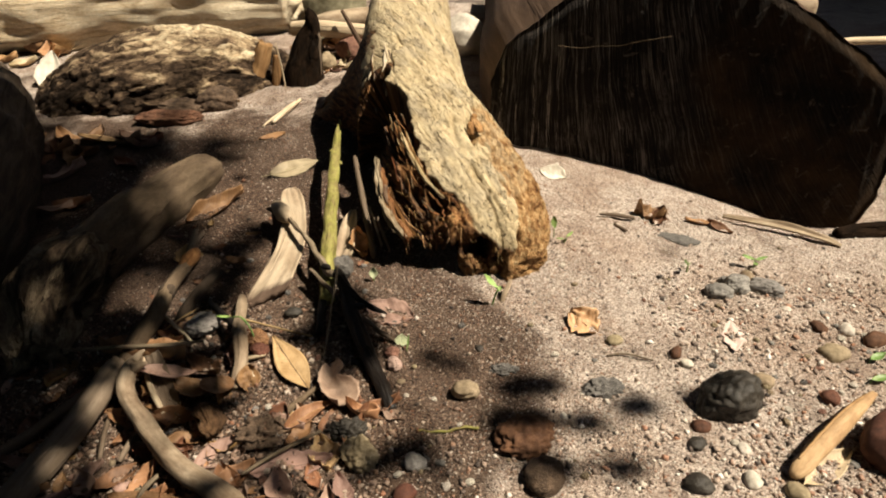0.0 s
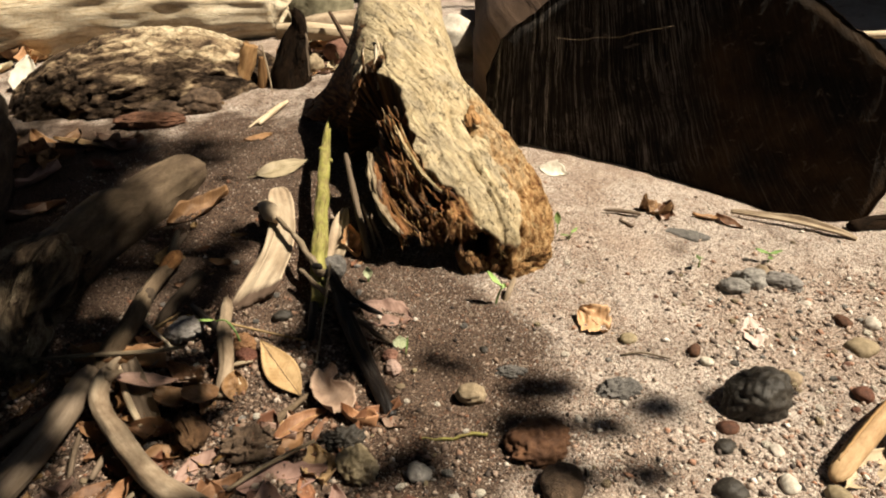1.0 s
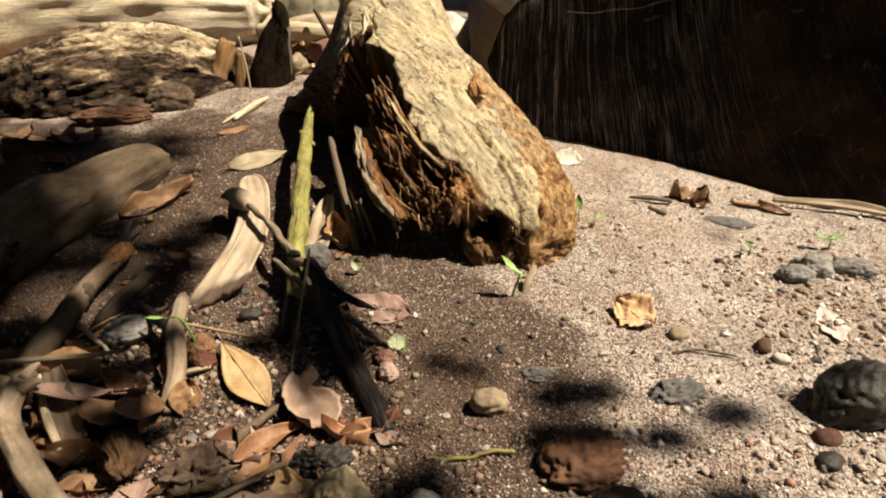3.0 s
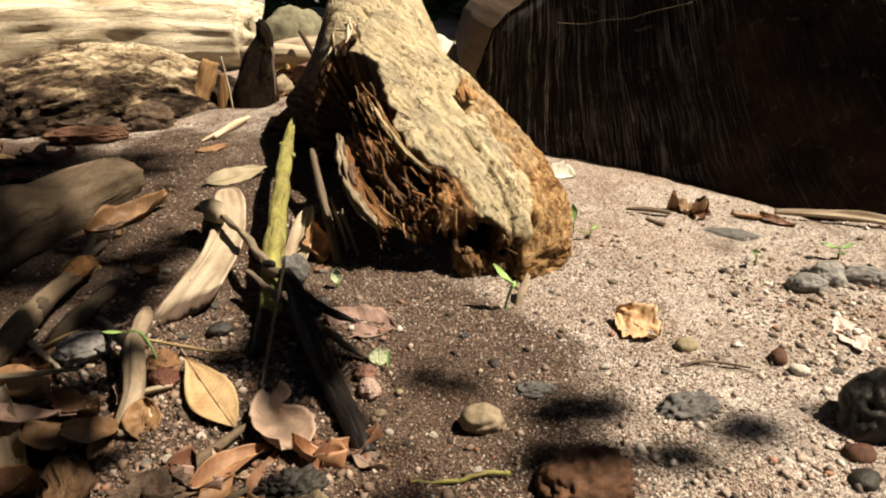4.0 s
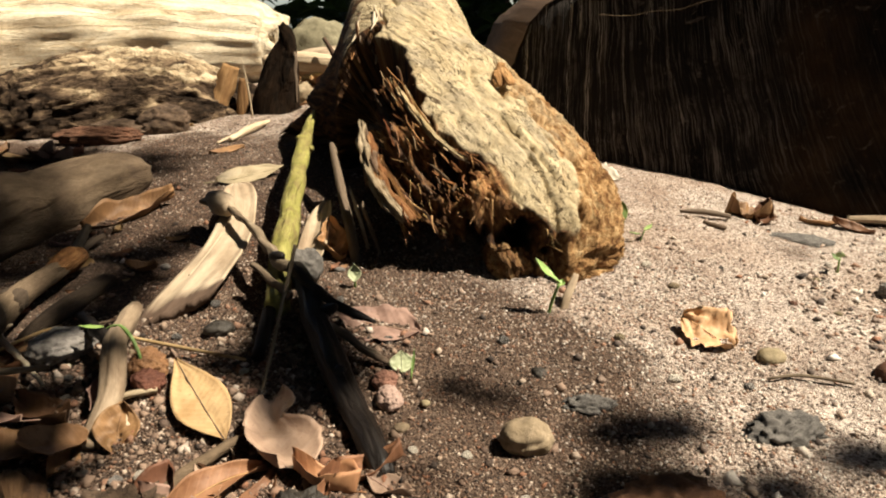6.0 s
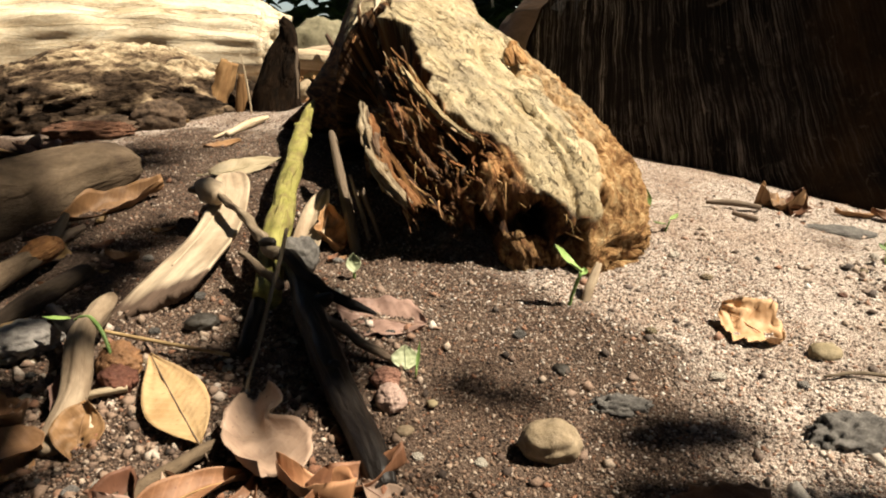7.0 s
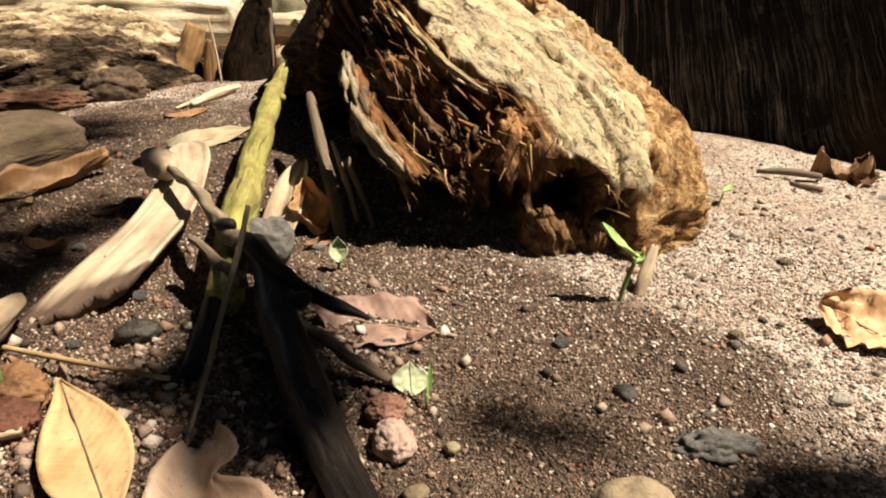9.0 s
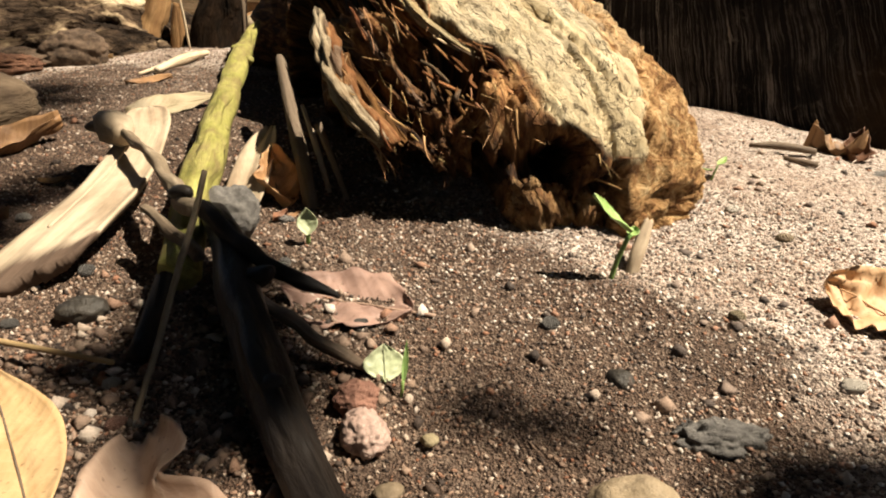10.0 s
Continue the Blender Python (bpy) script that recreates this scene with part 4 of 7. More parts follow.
    # thinner shreds between the main strips
    for _ in range(40):
        v = rng.choice((rng.uniform(-0.04, 0.16), rng.uniform(0.42, 0.56), rng.uniform(0.52, 0.86), rng.uniform(0.86, 1.0)))
        a = rng.uniform(0.0, 0.7)
        if 0.2 < v < 0.88 and a > 0.45:
            a -= 0.4
        kind = (grey, orange, orange) if v < 0.12 else (orange, brown) if v < 0.25 else (brown, red) if v < 0.5 else (red, red, orange) if v < 0.86 else (tan, orange)
        plan.append((v, a, a + rng.uniform(0.14, 0.36), rng.uniform(0.0009, 0.0022), rng.uniform(0.004, 0.020), rng.uniform(0.5, 1.0), rng.uniform(-0.05, 0.05), rng.choice(kind)))
    # loose hairs of fibre on the rib and in the upper hollow
    for k in range(36):
        v, a = (rng.uniform(0.02, 0.17), rng.uniform(0.30, 0.90)) if k % 3 == 0 else (rng.uniform(0.50, 0.90), rng.uniform(0.0, 0.44))
        plan.append((v, a, a + rng.uniform(0.06, 0.18), rng.uniform(0.0004, 0.0010), rng.uniform(0.002, 0.016), 0.8, rng.uniform(-0.12, 0.12), rng.choice((orange, orange, red, tan))))
    # the corrugated, grub-eaten wood at the foot of the torn edge
    for _ in range(34):
        v, a = rng.uniform(0.60, 1.04), rng.uniform(0.58, 0.96)
        plan.append((v, a, a + rng.uniform(0.05, 0.15), rng.uniform(0.0006, 0.0020), rng.uniform(0.001, 0.010), rng.uniform(0.5, 1.0), rng.uniform(-0.10, 0.10), rng.choice((orange, red, red, brown, orange))))
    for i, (v, a, b, wide, depth, flat, drift, mat) in enumerate(plan):
        # the strands behind the rib lie deep in the hollow
        depth += 0.020 * ease((v - 0.10) / 0.10) * ease((0.72 - v) / 0.10)
        count = max(3, int((b - a) * 9) + 2)
        pts = []
        for k in range(count):
            t = k / (count - 1)
            sway = 0.025 * noise.noise(Vector((i * 3.7, t * 3, 1))) + drift * (t - 0.5)
            x, y, z = place(v + sway, a + (b - a) * t, depth + 0.004 * noise.noise(Vector((i * 1.9, t * 4, 6))) + 0.006 * (1 - math.sin(math.pi * min(1, 0.15 + 0.8 * t))))
            pts.append((x, y, z, wide * (0.30 + 0.70 * math.sin(math.pi * (0.08 + 0.80 * t)) ** 0.6)))
        big = wide > 0.003
        stem("fibre_strip", pts, mat, parent, seg=30 if big else 8, step=0.0018 if big else 0.003, rough=0.85 if big else 0.5, grain_freq=34.0 if big else 60.0, flat=flat, seed=i * 2.3, broken=1.0, kink=0.25)


hollow_fibres(trunk, surface)
# frayed knot on the upper left flank
rng = random.Random(14)
near_knot = [p for p in surface[0] if abs(p.x + 0.115) < 0.022 and abs(p.y - 1.27) < 0.05 and p.z > 0.2]
for i in range(16):
    p = rng.choice(near_knot)
    le, r = rng.uniform(0.012, 0.026), rng.uniform(0.0012, 0.003)
    dx, dz = rng.uniform(-0.006, 0.006), rng.uniform(0.0, 0.007)
    stem("splinter", [(p.x - dx, p.y - le, p.z - 0.5 * le + 0.002, r * 0.4), (p.x, p.y, p.z + 0.001, r), (p.x + dx, p.y + le, p.z + 0.4 * le + dz, r * 0.5)], (PALE, GREYWOOD, ROT)[i % 3], trunk, seg=6, step=0.006, rough=0.35, seed=i * 3.1)


# torn flaps at the head of the crumbling lobe
for dx, dy, le, lean in ((0.0, 0.0, 0.030, 0.004), (0.009, -0.012, 0.024, -0.004), (-0.005, -0.020, 0.020, 0.002)):
    stem("bark_flap", [(0.062 + dx, 1.118 + dy, 0.214, 0.0058), (0.060 + dx + lean * 0.4, 1.126 + dy, 0.214 + le * 0.45, 0.0070), (0.059 + dx + lean, 1.132 + dy, 0.214 + le * 0.8, 0.0040)], ORANGE, trunk, "torn orange-brown flap of wood", seg=10, step=0.003, rough=0.35, grain_freq=40.0, flat=0.35, seed=dx * 300, kink=0.4)


# ---- the great sawn log ----
def face_outline(a):
    """Distance from the middle of the sawn end to its rim."""
    c, s = math.cos(a), math.sin(a)
    p = 2 + 3.2 * max(0.0, c) * max(0.0, -s) - 0.95 * max(0.0, c) * max(0.0, s)
    r = 1 / ((abs(c) / 0.378) ** p + (abs(s) / 0.278) ** p) ** (1 / p)
    return r * (1 + 0.028 * noise.noise(Vector((c * 2.2, s * 2.2, 1.7))) + 0.016 * noise.noise(Vector((c * 9, s * 9, 4))) + 0.010 * noise.noise(Vector((c * 26, s * 26, 2))))


def great_log():
    log = thing("sawn_log", "great log with a shade-darkened, saw-scarred cut end, sunk in sand", "log")
    cx, cz = 0.475, 0.150
    seg, rings = 220, 60

    def face_y(x, z):
        return 1.418 - 0.27 * (x - 0.1) + 0.02 * (z - 0.15)

    verts, faces = [], []
    for j in range(rings + 1):
        f = (j / rings) ** 0.8
        for k in range(seg):
            a = 2 * math.pi * k / seg
            r = face_outline(a) * f
            x, z = cx + math.cos(a) * r, cz + math.sin(a) * r
            saw = 0.0022 * noise.noise(Vector((x * 70, z * 4, 3))) + 0.004 * noise.noise(Vector((x * 12, z * 3, 8))) + 0.0012 * noise.noise(Vector((x * 190, z * 9, 5)))
            rim = 0.012 * ease((f - 0.93) / 0.07)
            verts.append((x, face_y(x, z) + saw + rim, z))
    for j in range(rings):
        for k in range(seg):
            a, b = j * seg + k, j * seg + (k + 1) % seg
            faces.append((a, b, b + seg, a + seg))
    mesh_object("cut_end", verts, faces, CUTFACE, log, "sawn end darkened for shade, with vertical grey scars")
    verts, faces, grain = [], [], []
    stations = [0.0, 0.006, 0.02, 0.05, 0.09, 0.14, 0.2, 0.28, 0.38, 0.5, 0.65, 0.8, 1.0, 1.2]
    for i, d in enumerate(stations):
        grow = 1 + 0.004 + 0.062 * ease(d / 0.22) - 0.05 * ease((d - 0.3) / 0.5)
        for k in range(seg):
            a = 2 * math.pi * k / seg
            r = face_outline(a) * grow * (1 + 0.012 * noise.noise(Vector((math.cos(a) * 5, math.sin(a) * 5, d * 4))))
            x, z = cx + 0.02 * d + math.cos(a) * r, cz + math.sin(a) * r
            y = face_y(cx + math.cos(a) * face_outline(a), z) + 0.010 + d
            verts.append((x, y, z))
            grain.append((math.cos(a) * 0.35, math.sin(a) * 0.35, d))
    for i in range(len(stations) - 1):
        for k in range(seg):
            a, b = i * seg + k, i * seg + (k + 1) % seg
            faces.append((a, b, b + seg, a + seg))
    faces.append(list(range((len(stations) - 1) * seg, len(stations) * seg)))
    mesh_object("trunk", verts, faces, LOGSIDE, log, "smooth brown side of the log", grain)
    stem("root_thread", [(0.230, 1.380, 0.292, 0.0002), (0.275, 1.368, 0.289, 0.0003), (0.305, 1.360, 0.294, 0.0002), (0.345, 1.349, 0.296, 0.0003), (0.370, 1.342, 0.304, 0.0002), (0.435, 1.324, 0.318, 0.0003)], GREYLOG, log, "thin dry root thread", seg=6, step=0.006, rough=0.6, seed=3)
    return log


great_log()

# ---- logs behind and on the litter side ----
far_log = thing("bleached_log", "large bleached cream driftwood log lying in full sun", "log")
stem("trunk", [(-0.50, 2.36, 0.235, 0.095), (-0.56, 2.36, 0.235, 0.125), (-0.70, 2.33, 0.245, 0.135), (-1.0, 2.27, 0.26, 0.15), (-1.4, 2.20, 0.25, 0.165), (-1.9, 2.08, 0.24, 0.18), (-2.6, 1.9, 0.23, 0.19)],
     DRIFT_OLD, far_log, seg=96, step=0.012, rough=0.13, grain_freq=6.0, seed=2.0, broken=0.4)


def bark_mound():
    """A half-buried old log with flaking bark: sunlit upper right painted pale, dark crumbling bark below."""
    log = thing("bark_log", "half-buried old log with flaking bark, painted paler on its sunlit top", "log")
    axis = spline([(-0.475, 1.975, 0.05, 0.05), (-0.525, 1.91, 0.065, 0.11), (-0.63, 1.84, 0.085, 0.152), (-0.78, 1.77, 0.093, 0.164), (-0.895, 1.735, 0.076, 0.150), (-0.975, 1.71, 0.046, 0.132), (-1.05, 1.69, 0.0, 0.095), (-1.12, 1.67, -0.06, 0.05)], 0.0045)
    seg = 260
    verts, faces, grain, lit_crust = [], [], [], []
    for i, (x, y, z, r) in enumerate(axis):
        ahead = Vector(axis[min(i + 1, len(axis) - 1)][:3] - axis[max(i - 1, 0)][:3]).normalized()
        side = ahead.cross(Vector((0, 0, 1))).normalized()
        up = side.cross(ahead)
        for k in range(seg):
            a = 2 * math.pi * k / seg
            c, s = math.cos(a), math.sin(a)
            q = Vector((c * r, s * r, i * 0.0045))
            bend = Vector((noise.noise(q * 16), noise.noise(q * 16 + Vector((3, 8, 1))), noise.noise(q * 16 + Vector((5, 2, 9))))) * 0.022
            spot = q + bend
            far, cells = noise.voronoi(Vector((spot.x / 0.022, spot.y / 0.022, spot.z / 0.052)))
            level = noise.cell(cells[0] * 7.3 + Vector((0.5, 0.5, 0.5)))
            gap = ease((far[1] - far[0]) / 0.16)
            d = 0.010 * noise.noise(q * 9) + 0.006 * (level - 0.5) + 0.0045 * noise.noise(q * 75) + 0.003 * noise.noise(q * 160) - 0.004 * (1 - gap)
            step = level * gap
            p = Vector((x, y + 0.03, z)) + side * (c * (r + d) * 1.35) + up * (s * (r + d))
            verts.append(p)
            grain.append((c * r, s * r, i * 0.0045))
            # paler upwards and to the right as if sunlit, varied by plate
            lit_crust.append(ease((p.z - 0.15) / 0.08) * 0.6 * ease((p.x + 0.98) / 0.36) + 0.22 * step - 0.08 - 0.16 * (1 - gap))
    for i in range(len(axis) - 1):
        for k in range(seg):
            a, b = i * seg + k, i * seg + (k + 1) % seg
            faces.append((a, b, b + seg, a + seg))
    faces.append(list(range(seg))[::-1])
    mesh_object("bark", verts, faces, MOUND, log, "", grain, True, {"lit_crust": lit_crust})


bark_mound()
grey_log = thing("grey_log", "smooth grey-brown log with a frayed end in dappled shade", "log")
stem("trunk", [(-0.474, 1.278, 0.082, 0.028), (-0.480, 1.256, 0.083, 0.040), (-0.496, 1.19, 0.082, 0.047), (-0.526, 1.10, 0.076, 0.048), (-0.538, 1.06, 0.078, 0.053), (-0.556, 1.0, 0.070, 0.052), (-0.572, 0.93, 0.064, 0.052)],
     GREYLOG, grey_log, seg=64, step=0.006, rough=0.14, grain_freq=7.0, seed=7.0, broken=0.5, kink=0.12)
stem("frayed_end", [(-0.560, 0.95, 0.070, 0.052), (-0.572, 0.90, 0.062, 0.060), (-0.572, 0.84, 0.045, 0.056), (-0.565, 0.79, 0.025, 0.050), (-0.555, 0.755, 0.01, 0.040)],
     GNARL, grey_log, "frayed, peeling wood end", seg=72, step=0.004, rough=0.42, grain_freq=12.0, seed=3.0, broken=0.8, kink=0.2)
side_log = thing("shaded_log", "dark log in deep shade", "log")
stem("trunk", [(-1.15, 1.62, 0.16, 0.08), (-1.02, 1.42, 0.15, 0.10), (-0.89, 1.18, 0.13, 0.11), (-0.80, 0.95, 0.10, 0.11), (-0.75, 0.72, 0.07, 0.10), (-0.73, 0.5, 0.04, 0.09)],
     DARKBARK, side_log, seg=40, step=0.012, rough=0.16, seed=9.0, broken=0.3)


# ---- leaves, stones, sticks: one function for each kind ----
def leaf_blade(length, width, curl=0.2, bend=0.1, twist=0.0, seed=0.0, tip=1.0, ragged=0.0, fold=0.0, crumple=0.05, point=1.0, notch=0.0):
    """A leaf lying along y: curl lifts the sides, bend the ends, fold creases it along the midrib. Returns verts, faces, grain."""
    nu, nv = 15, 25
    tops, grain = [], []
    for j in range(nv):
        t = j / (nv - 1)
        half = 0.5 * width * (math.sin(math.pi * (0.02 + 0.96 * t)) ** point) * (1 + 0.30 * (0.5 - t) * tip)
        for i in range(nu):
            u = 2 * i / (nu - 1) - 1
            rag = 1 + ragged * noise.noise(Vector((t * 9 + seed, math.copysign(2, u), seed))) * abs(u) ** 3
            x, y = u * half * rag, (t - 0.5) * length
            if u > 0:
                x *= 1 - notch * math.exp(-((t - 0.70) / 0.12) ** 2)
            lift = curl * width * (abs(u) ** 1.7) * (0.6 + 0.5 * noise.noise(Vector((t * 2.3, seed, math.copysign(1, u)))))
            lift += fold * abs(x)
            lift += bend * length * (2 * t - 1) ** 2 + crumple * width * (noise.noise(Vector((u * 1.8 + seed, t * 4, seed))) + 0.6 * noise.noise(Vector((u * 4 + seed, t * 8, seed + 3))))
            lift += 0.007 * width * math.sin(t * 34 - abs(u) * 5) * abs(u)
            turn = twist * (t - 0.5)
            # sides that curl far roll in over the blade
            x *= 1 - 0.35 * min(1.0, abs(curl)) * abs(u) ** 2
            tops.append(Vector((x * math.cos(turn) - lift * math.sin(turn), y, x * math.sin(turn) + lift * math.cos(turn))))
            grain.append((u * half, y + seed * 0.3, 0.0))
    thick = 0.00045
    verts = tops + [p - Vector((0, 0, thick)) for p in tops]
    faces, n = [], nu * nv
    for j in range(nv - 1):
        for i in range(nu - 1):
            a = j * nu + i
            faces += [(a, a + 1, a + nu + 1, a + nu), (n + a, n + a + nu, n + a + nu + 1, n + a + 1)]
    rim = [*range(nu), *[j * nu + nu - 1 for j in range(1, nv)], *range(n - 2, n - nu - 1, -1), *[j * nu for j in range(nv - 2, 0, -1)]]
    for a, b in zip(rim, rim[1:] + rim[:1]):
        faces.append((b, a, n + a, n + b))
    return verts, faces, grain + grain


def rest(points, turn, at, sink, support=0.12):
    """How far to drop turned points on the ground so that they lie on it."""
    gaps = sorted((turn @ p).z - ground_z(at[0] + (turn @ p).x, at[1] + (turn @ p).y) for p in points[::5])
    return gaps[int(len(gaps) * support)] + sink


def leaf(label, at, length, width, heading, mat, curl=0.2, bend=0.06, tilt=0.0, roll=0.0, twist=0.0, seed=0.0, ragged=0.0, fold=0.0, lift=0.0, name="dead_leaf",
         category="leaf", group="", stalk=True, stalk_mat=None, support=0.12, crumple=0.05, point=1.0, notch=0.0):
    """heading: degrees from +y, anticlockwise; tilt raises the far end, roll one side. lift: height over the ground on what it lies on."""
    turn = Euler((radians(tilt), radians(roll), radians(heading))).to_matrix()
    v, f, g = leaf_blade(length, width, curl, bend, twist, seed, ragged=ragged, fold=fold, crumple=crumple, point=point, notch=notch)
    drop = rest(v, turn, at, 0.0004, support)
    root = tagged(new(name), label, category, group)
    root.location = (at[0], at[1], -drop + lift)
    mesh_object("blade", [turn @ p for p in v], f, mat, root, "", g)
    if stalk:
        nu = 15
        mids = [v[j * nu + nu // 2] for j in range(0, 25, 4)]
        pts = [(*(turn @ (p + Vector((0, 0, 0.0003)))), width * (0.015 - 0.0015 * i)) for i, p in enumerate(mids)]
        first, second = Vector(pts[0][:3]), Vector(pts[1][:3])
        out = first + (first - second).normalized() * length * 0.16
        ground_here = ground_z(at[0] + out.x, at[1] + out.y) - (-drop + lift)
        pts = [(out.x, out.y, max(out.z, ground_here + 0.0008), width * 0.022)] + pts
        stem("midrib", pts, stalk_mat or mat, root, seg=6, step=length * 0.08, rough=0.05)
    return root


def stone_shape(rough, seed, detail=4):
    bm = bmesh.new()
    bmesh.ops.create_icosphere(bm, subdivisions=detail, radius=1.0)
    verts = []
    for v in bm.verts:
        p = v.co
        n = noise.noise(p * 0.9 + Vector((seed, seed * 0.7, 2))) * 0.26 + noise.noise(p * 2.1 + Vector((seed, 4, 1))) * 0.12
        n += rough * (noise.noise(p * 5 + Vector((seed, 1, 1))) * 0.16 + noise.noise(p * 12 + Vector((1, seed, 1))) * 0.07)
        verts.append(p * (1 + n))
    faces = [[v.index for v in f.verts] for f in bm.faces]
    bm.free()
    return verts, faces


def stone(label, at, size, mat, turn=0.0, rough=0.5, seed=0.0, sink=0.3, tilt=0.0, name="stone", category="stone", group="", detail=4, lift=0.0):
    """sink: the share of its height that is buried."""
    v, f = stone_shape(rough, seed, detail)
    m = Euler((radians(tilt), radians(tilt * 0.4), radians(turn))).to_matrix()
    v = [m @ Vector((p.x * size[0], p.y * size[1], p.z * size[2])) for p in v]
    ob = mesh_object(name, v, f, mat)
    low = min(p.z for p in v)
    height = max(p.z for p in v) - low
    base = ground_base(at[0], at[1])
    ob.location = (at[0], at[1], base - low - sink * height + lift)
    return tagged(ob, label, category, group)


def stick(label, points, mat, name="stick", category="stick", parts=(), group="", **kw):
    """points: x, y, height over the ground, radius. parts: further stems under it, as (part name, points)."""
    root = tagged(new(name), label, category, group)
    x0, y0 = points[0][:2]
    z0 = ground_base(x0, y0)
    root.location = (x0, y0, z0)

    def local(pts):
        return [(x - x0, y - y0, ground_base(x, y) + h - z0, r) for x, y, h, r in pts]

    stem("shaft", local(points), mat, root, **kw)
    for i, (part_name, pts, *other) in enumerate(parts):
        stem(part_name, local(pts), other[0] if other else mat, root, seg=12, step=0.003, rough=0.3, grain_freq=20.0, seed=i * 2.7 + 1, kink=0.4)
    return root


def slab(label, points, mat, thick, curl, name, category, seed=0.0, parts=(), ragged=0.0, slant=0.0):
    """A flat shard of wood: points x, y, height, half width; curl lifts its sides; slant: how far one corner of its foot runs ahead."""
    root = tagged(new(name), label, category)
    rows = spline([(x, y, ground_base(x, y) + h, w) for x, y, h, w in points], 0.004)
    nu = 20
    top, low, grain, foot = [], [], [], []
    length = 0
    for i, (x, y, z, w) in enumerate(rows):
        ahead = Vector(rows[min(i + 1, len(rows) - 1)][:3] - rows[max(i - 1, 0)][:3]).normalized()
        side = ahead.cross(Vector((0, 0, 1))).normalized()
        up = side.cross(ahead)
        length = i * 0.004
        for k in range(nu + 1):
            u = 2 * k / nu - 1
            wob = 1 + 0.10 * noise.noise(Vector((length * 18, math.copysign(3, u), seed))) * abs(u)
            ridge = 0.0006 * noise.noise(Vector((u * w * 260, length * 16, seed))) + 0.0025 * noise.noise(Vector((u * 2, length * 14, seed + 3)))
            p = Vector((x, y, z)) + side * (u * w * wob) + up * (curl * w * (0.5 + 0.5 * u * -1) ** 3 * 2 + curl * 0.3 * w * u * u + ridge)
            end = ease((i - len(rows) + 9) / 8)
            p += ahead * (ragged * end * (noise.noise(Vector((u * 3.5, seed, 2))) + 0.7 * noise.noise(Vector((u * 11, seed, 5)))))
            p += ahead * (slant * u * ease((i - len(rows) + 16) / 15))
            p -= up * (0.35 * ragged * end * abs(noise.noise(Vector((u * 6, seed, 8)))))
            top.append(p)
            low.append(p - up * thick * (1 - 0.75 * abs(u) ** 4))
            grain.append((u * w, 0.0, length + seed))
            foot.append(max(0.0, 1 - (len(rows) - 1 - i) * 0.004 / 0.036))
    n, faces = len(top), []
    w1 = nu + 1
    for j in range(len(rows) - 1):
        for k in range(nu):
            a = j * w1 + k
            faces += [(a, a + w1, a + w1 + 1, a + 1), (n + a, n + a + 1, n + a + w1 + 1, n + a + w1)]
    rim = [*range(w1), *[j * w1 + nu for j in range(1, len(rows))], *range(n - 2, n - w1 - 1, -1), *[j * w1 for j in range(len(rows) - 2, 0, -1)]]
    for a, b in zip(rim, rim[1:] + rim[:1]):
        faces.append((a, b, n + b, n + a))
    mesh_object("plate", top + low, faces, mat, root, "", grain + grain, True, {"foot": foot + foot})
    for part_name, pts in parts:
        stem(part_name, [(x, y, ground_base(x, y) + h, r) for x, y, h, r in pts], mat if part_name == "split_edge" else DRIFT, root, seg=8, step=0.003, rough=0.3, seed=seed)
    return root


def seedling(label, at, stalk_points, leaves, name="seedling", mat=None):
    """A sprout: a curved stalk and leaves as (height point, heading, length, width, tilt)."""
    root = tagged(new(name), label, "plant")
    z0 = ground_z(*at)
    root.location = (*at, z0)
    stem("stalk", [(x, y, z, r) for x, y, z, r in stalk_points], GREENLEAF, root, seg=8, step=0.003, rough=0.05)
    for k, (p, heading, length, width, tilt) in enumerate(leaves):
        v, f, g = leaf_blade(length, width, 0.25, 0.04, 0.2, k + at[0] * 10)
        turn = Euler((radians(tilt), 0, radians(heading))).to_matrix()
        base = Vector(p) - turn @ Vector((0, -length / 2, 0))
        mesh_object("leaf", [base + turn @ q for q in v], f, mat or GREENLEAF, root, "", g)
    return root


# ---- beside the trunk ----
stake = stick("yellow-green pointed stem with knots, leaning in trunk shadow",
              [(-0.208, 1.328, 0.090, 0.0015), (-0.206, 1.300, 0.085, 0.0055), (-0.200, 1.23, 0.077, 0.0085), (-0.188, 1.10, 0.060, 0.0105), (-0.178, 1.00, 0.045, 0.0115), (-0.170, 0.925, 0.030, 0.012), (-0.160, 0.86, 0.016, 0.012)],
              GREENWOOD, name="green_stake", category="stake", seg=28, step=0.004, rough=0.16, grain_freq=16.0, seed=1.5, kink=0.28,
              parts=[("knot", [(-0.194, 1.175, 0.072, 0.006), (-0.184, 1.172, 0.074, 0.0045), (-0.182, 1.171, 0.075, 0.002)]),
                     ("knot", [(-0.202, 1.215, 0.077, 0.005), (-0.209, 1.211, 0.079, 0.003), (-0.211, 1.210, 0.080, 0.0015)]),
                     ("knot", [(-0.180, 1.02, 0.050, 0.006), (-0.171, 1.017, 0.052, 0.003), (-0.169, 1.016, 0.053, 0.0015)])])
stick("thin grey dead twig standing against the trunk", [(-0.163, 1.205, 0.070, 0.003), (-0.158, 1.185, 0.068, 0.0050), (-0.138, 1.105, 0.050, 0.0058), (-0.115, 1.018, 0.022, 0.0060), (-0.106, 0.985, -0.004, 0.0055)], GREYWOOD, name="twig", category="twig", seg=12, rough=0.08)
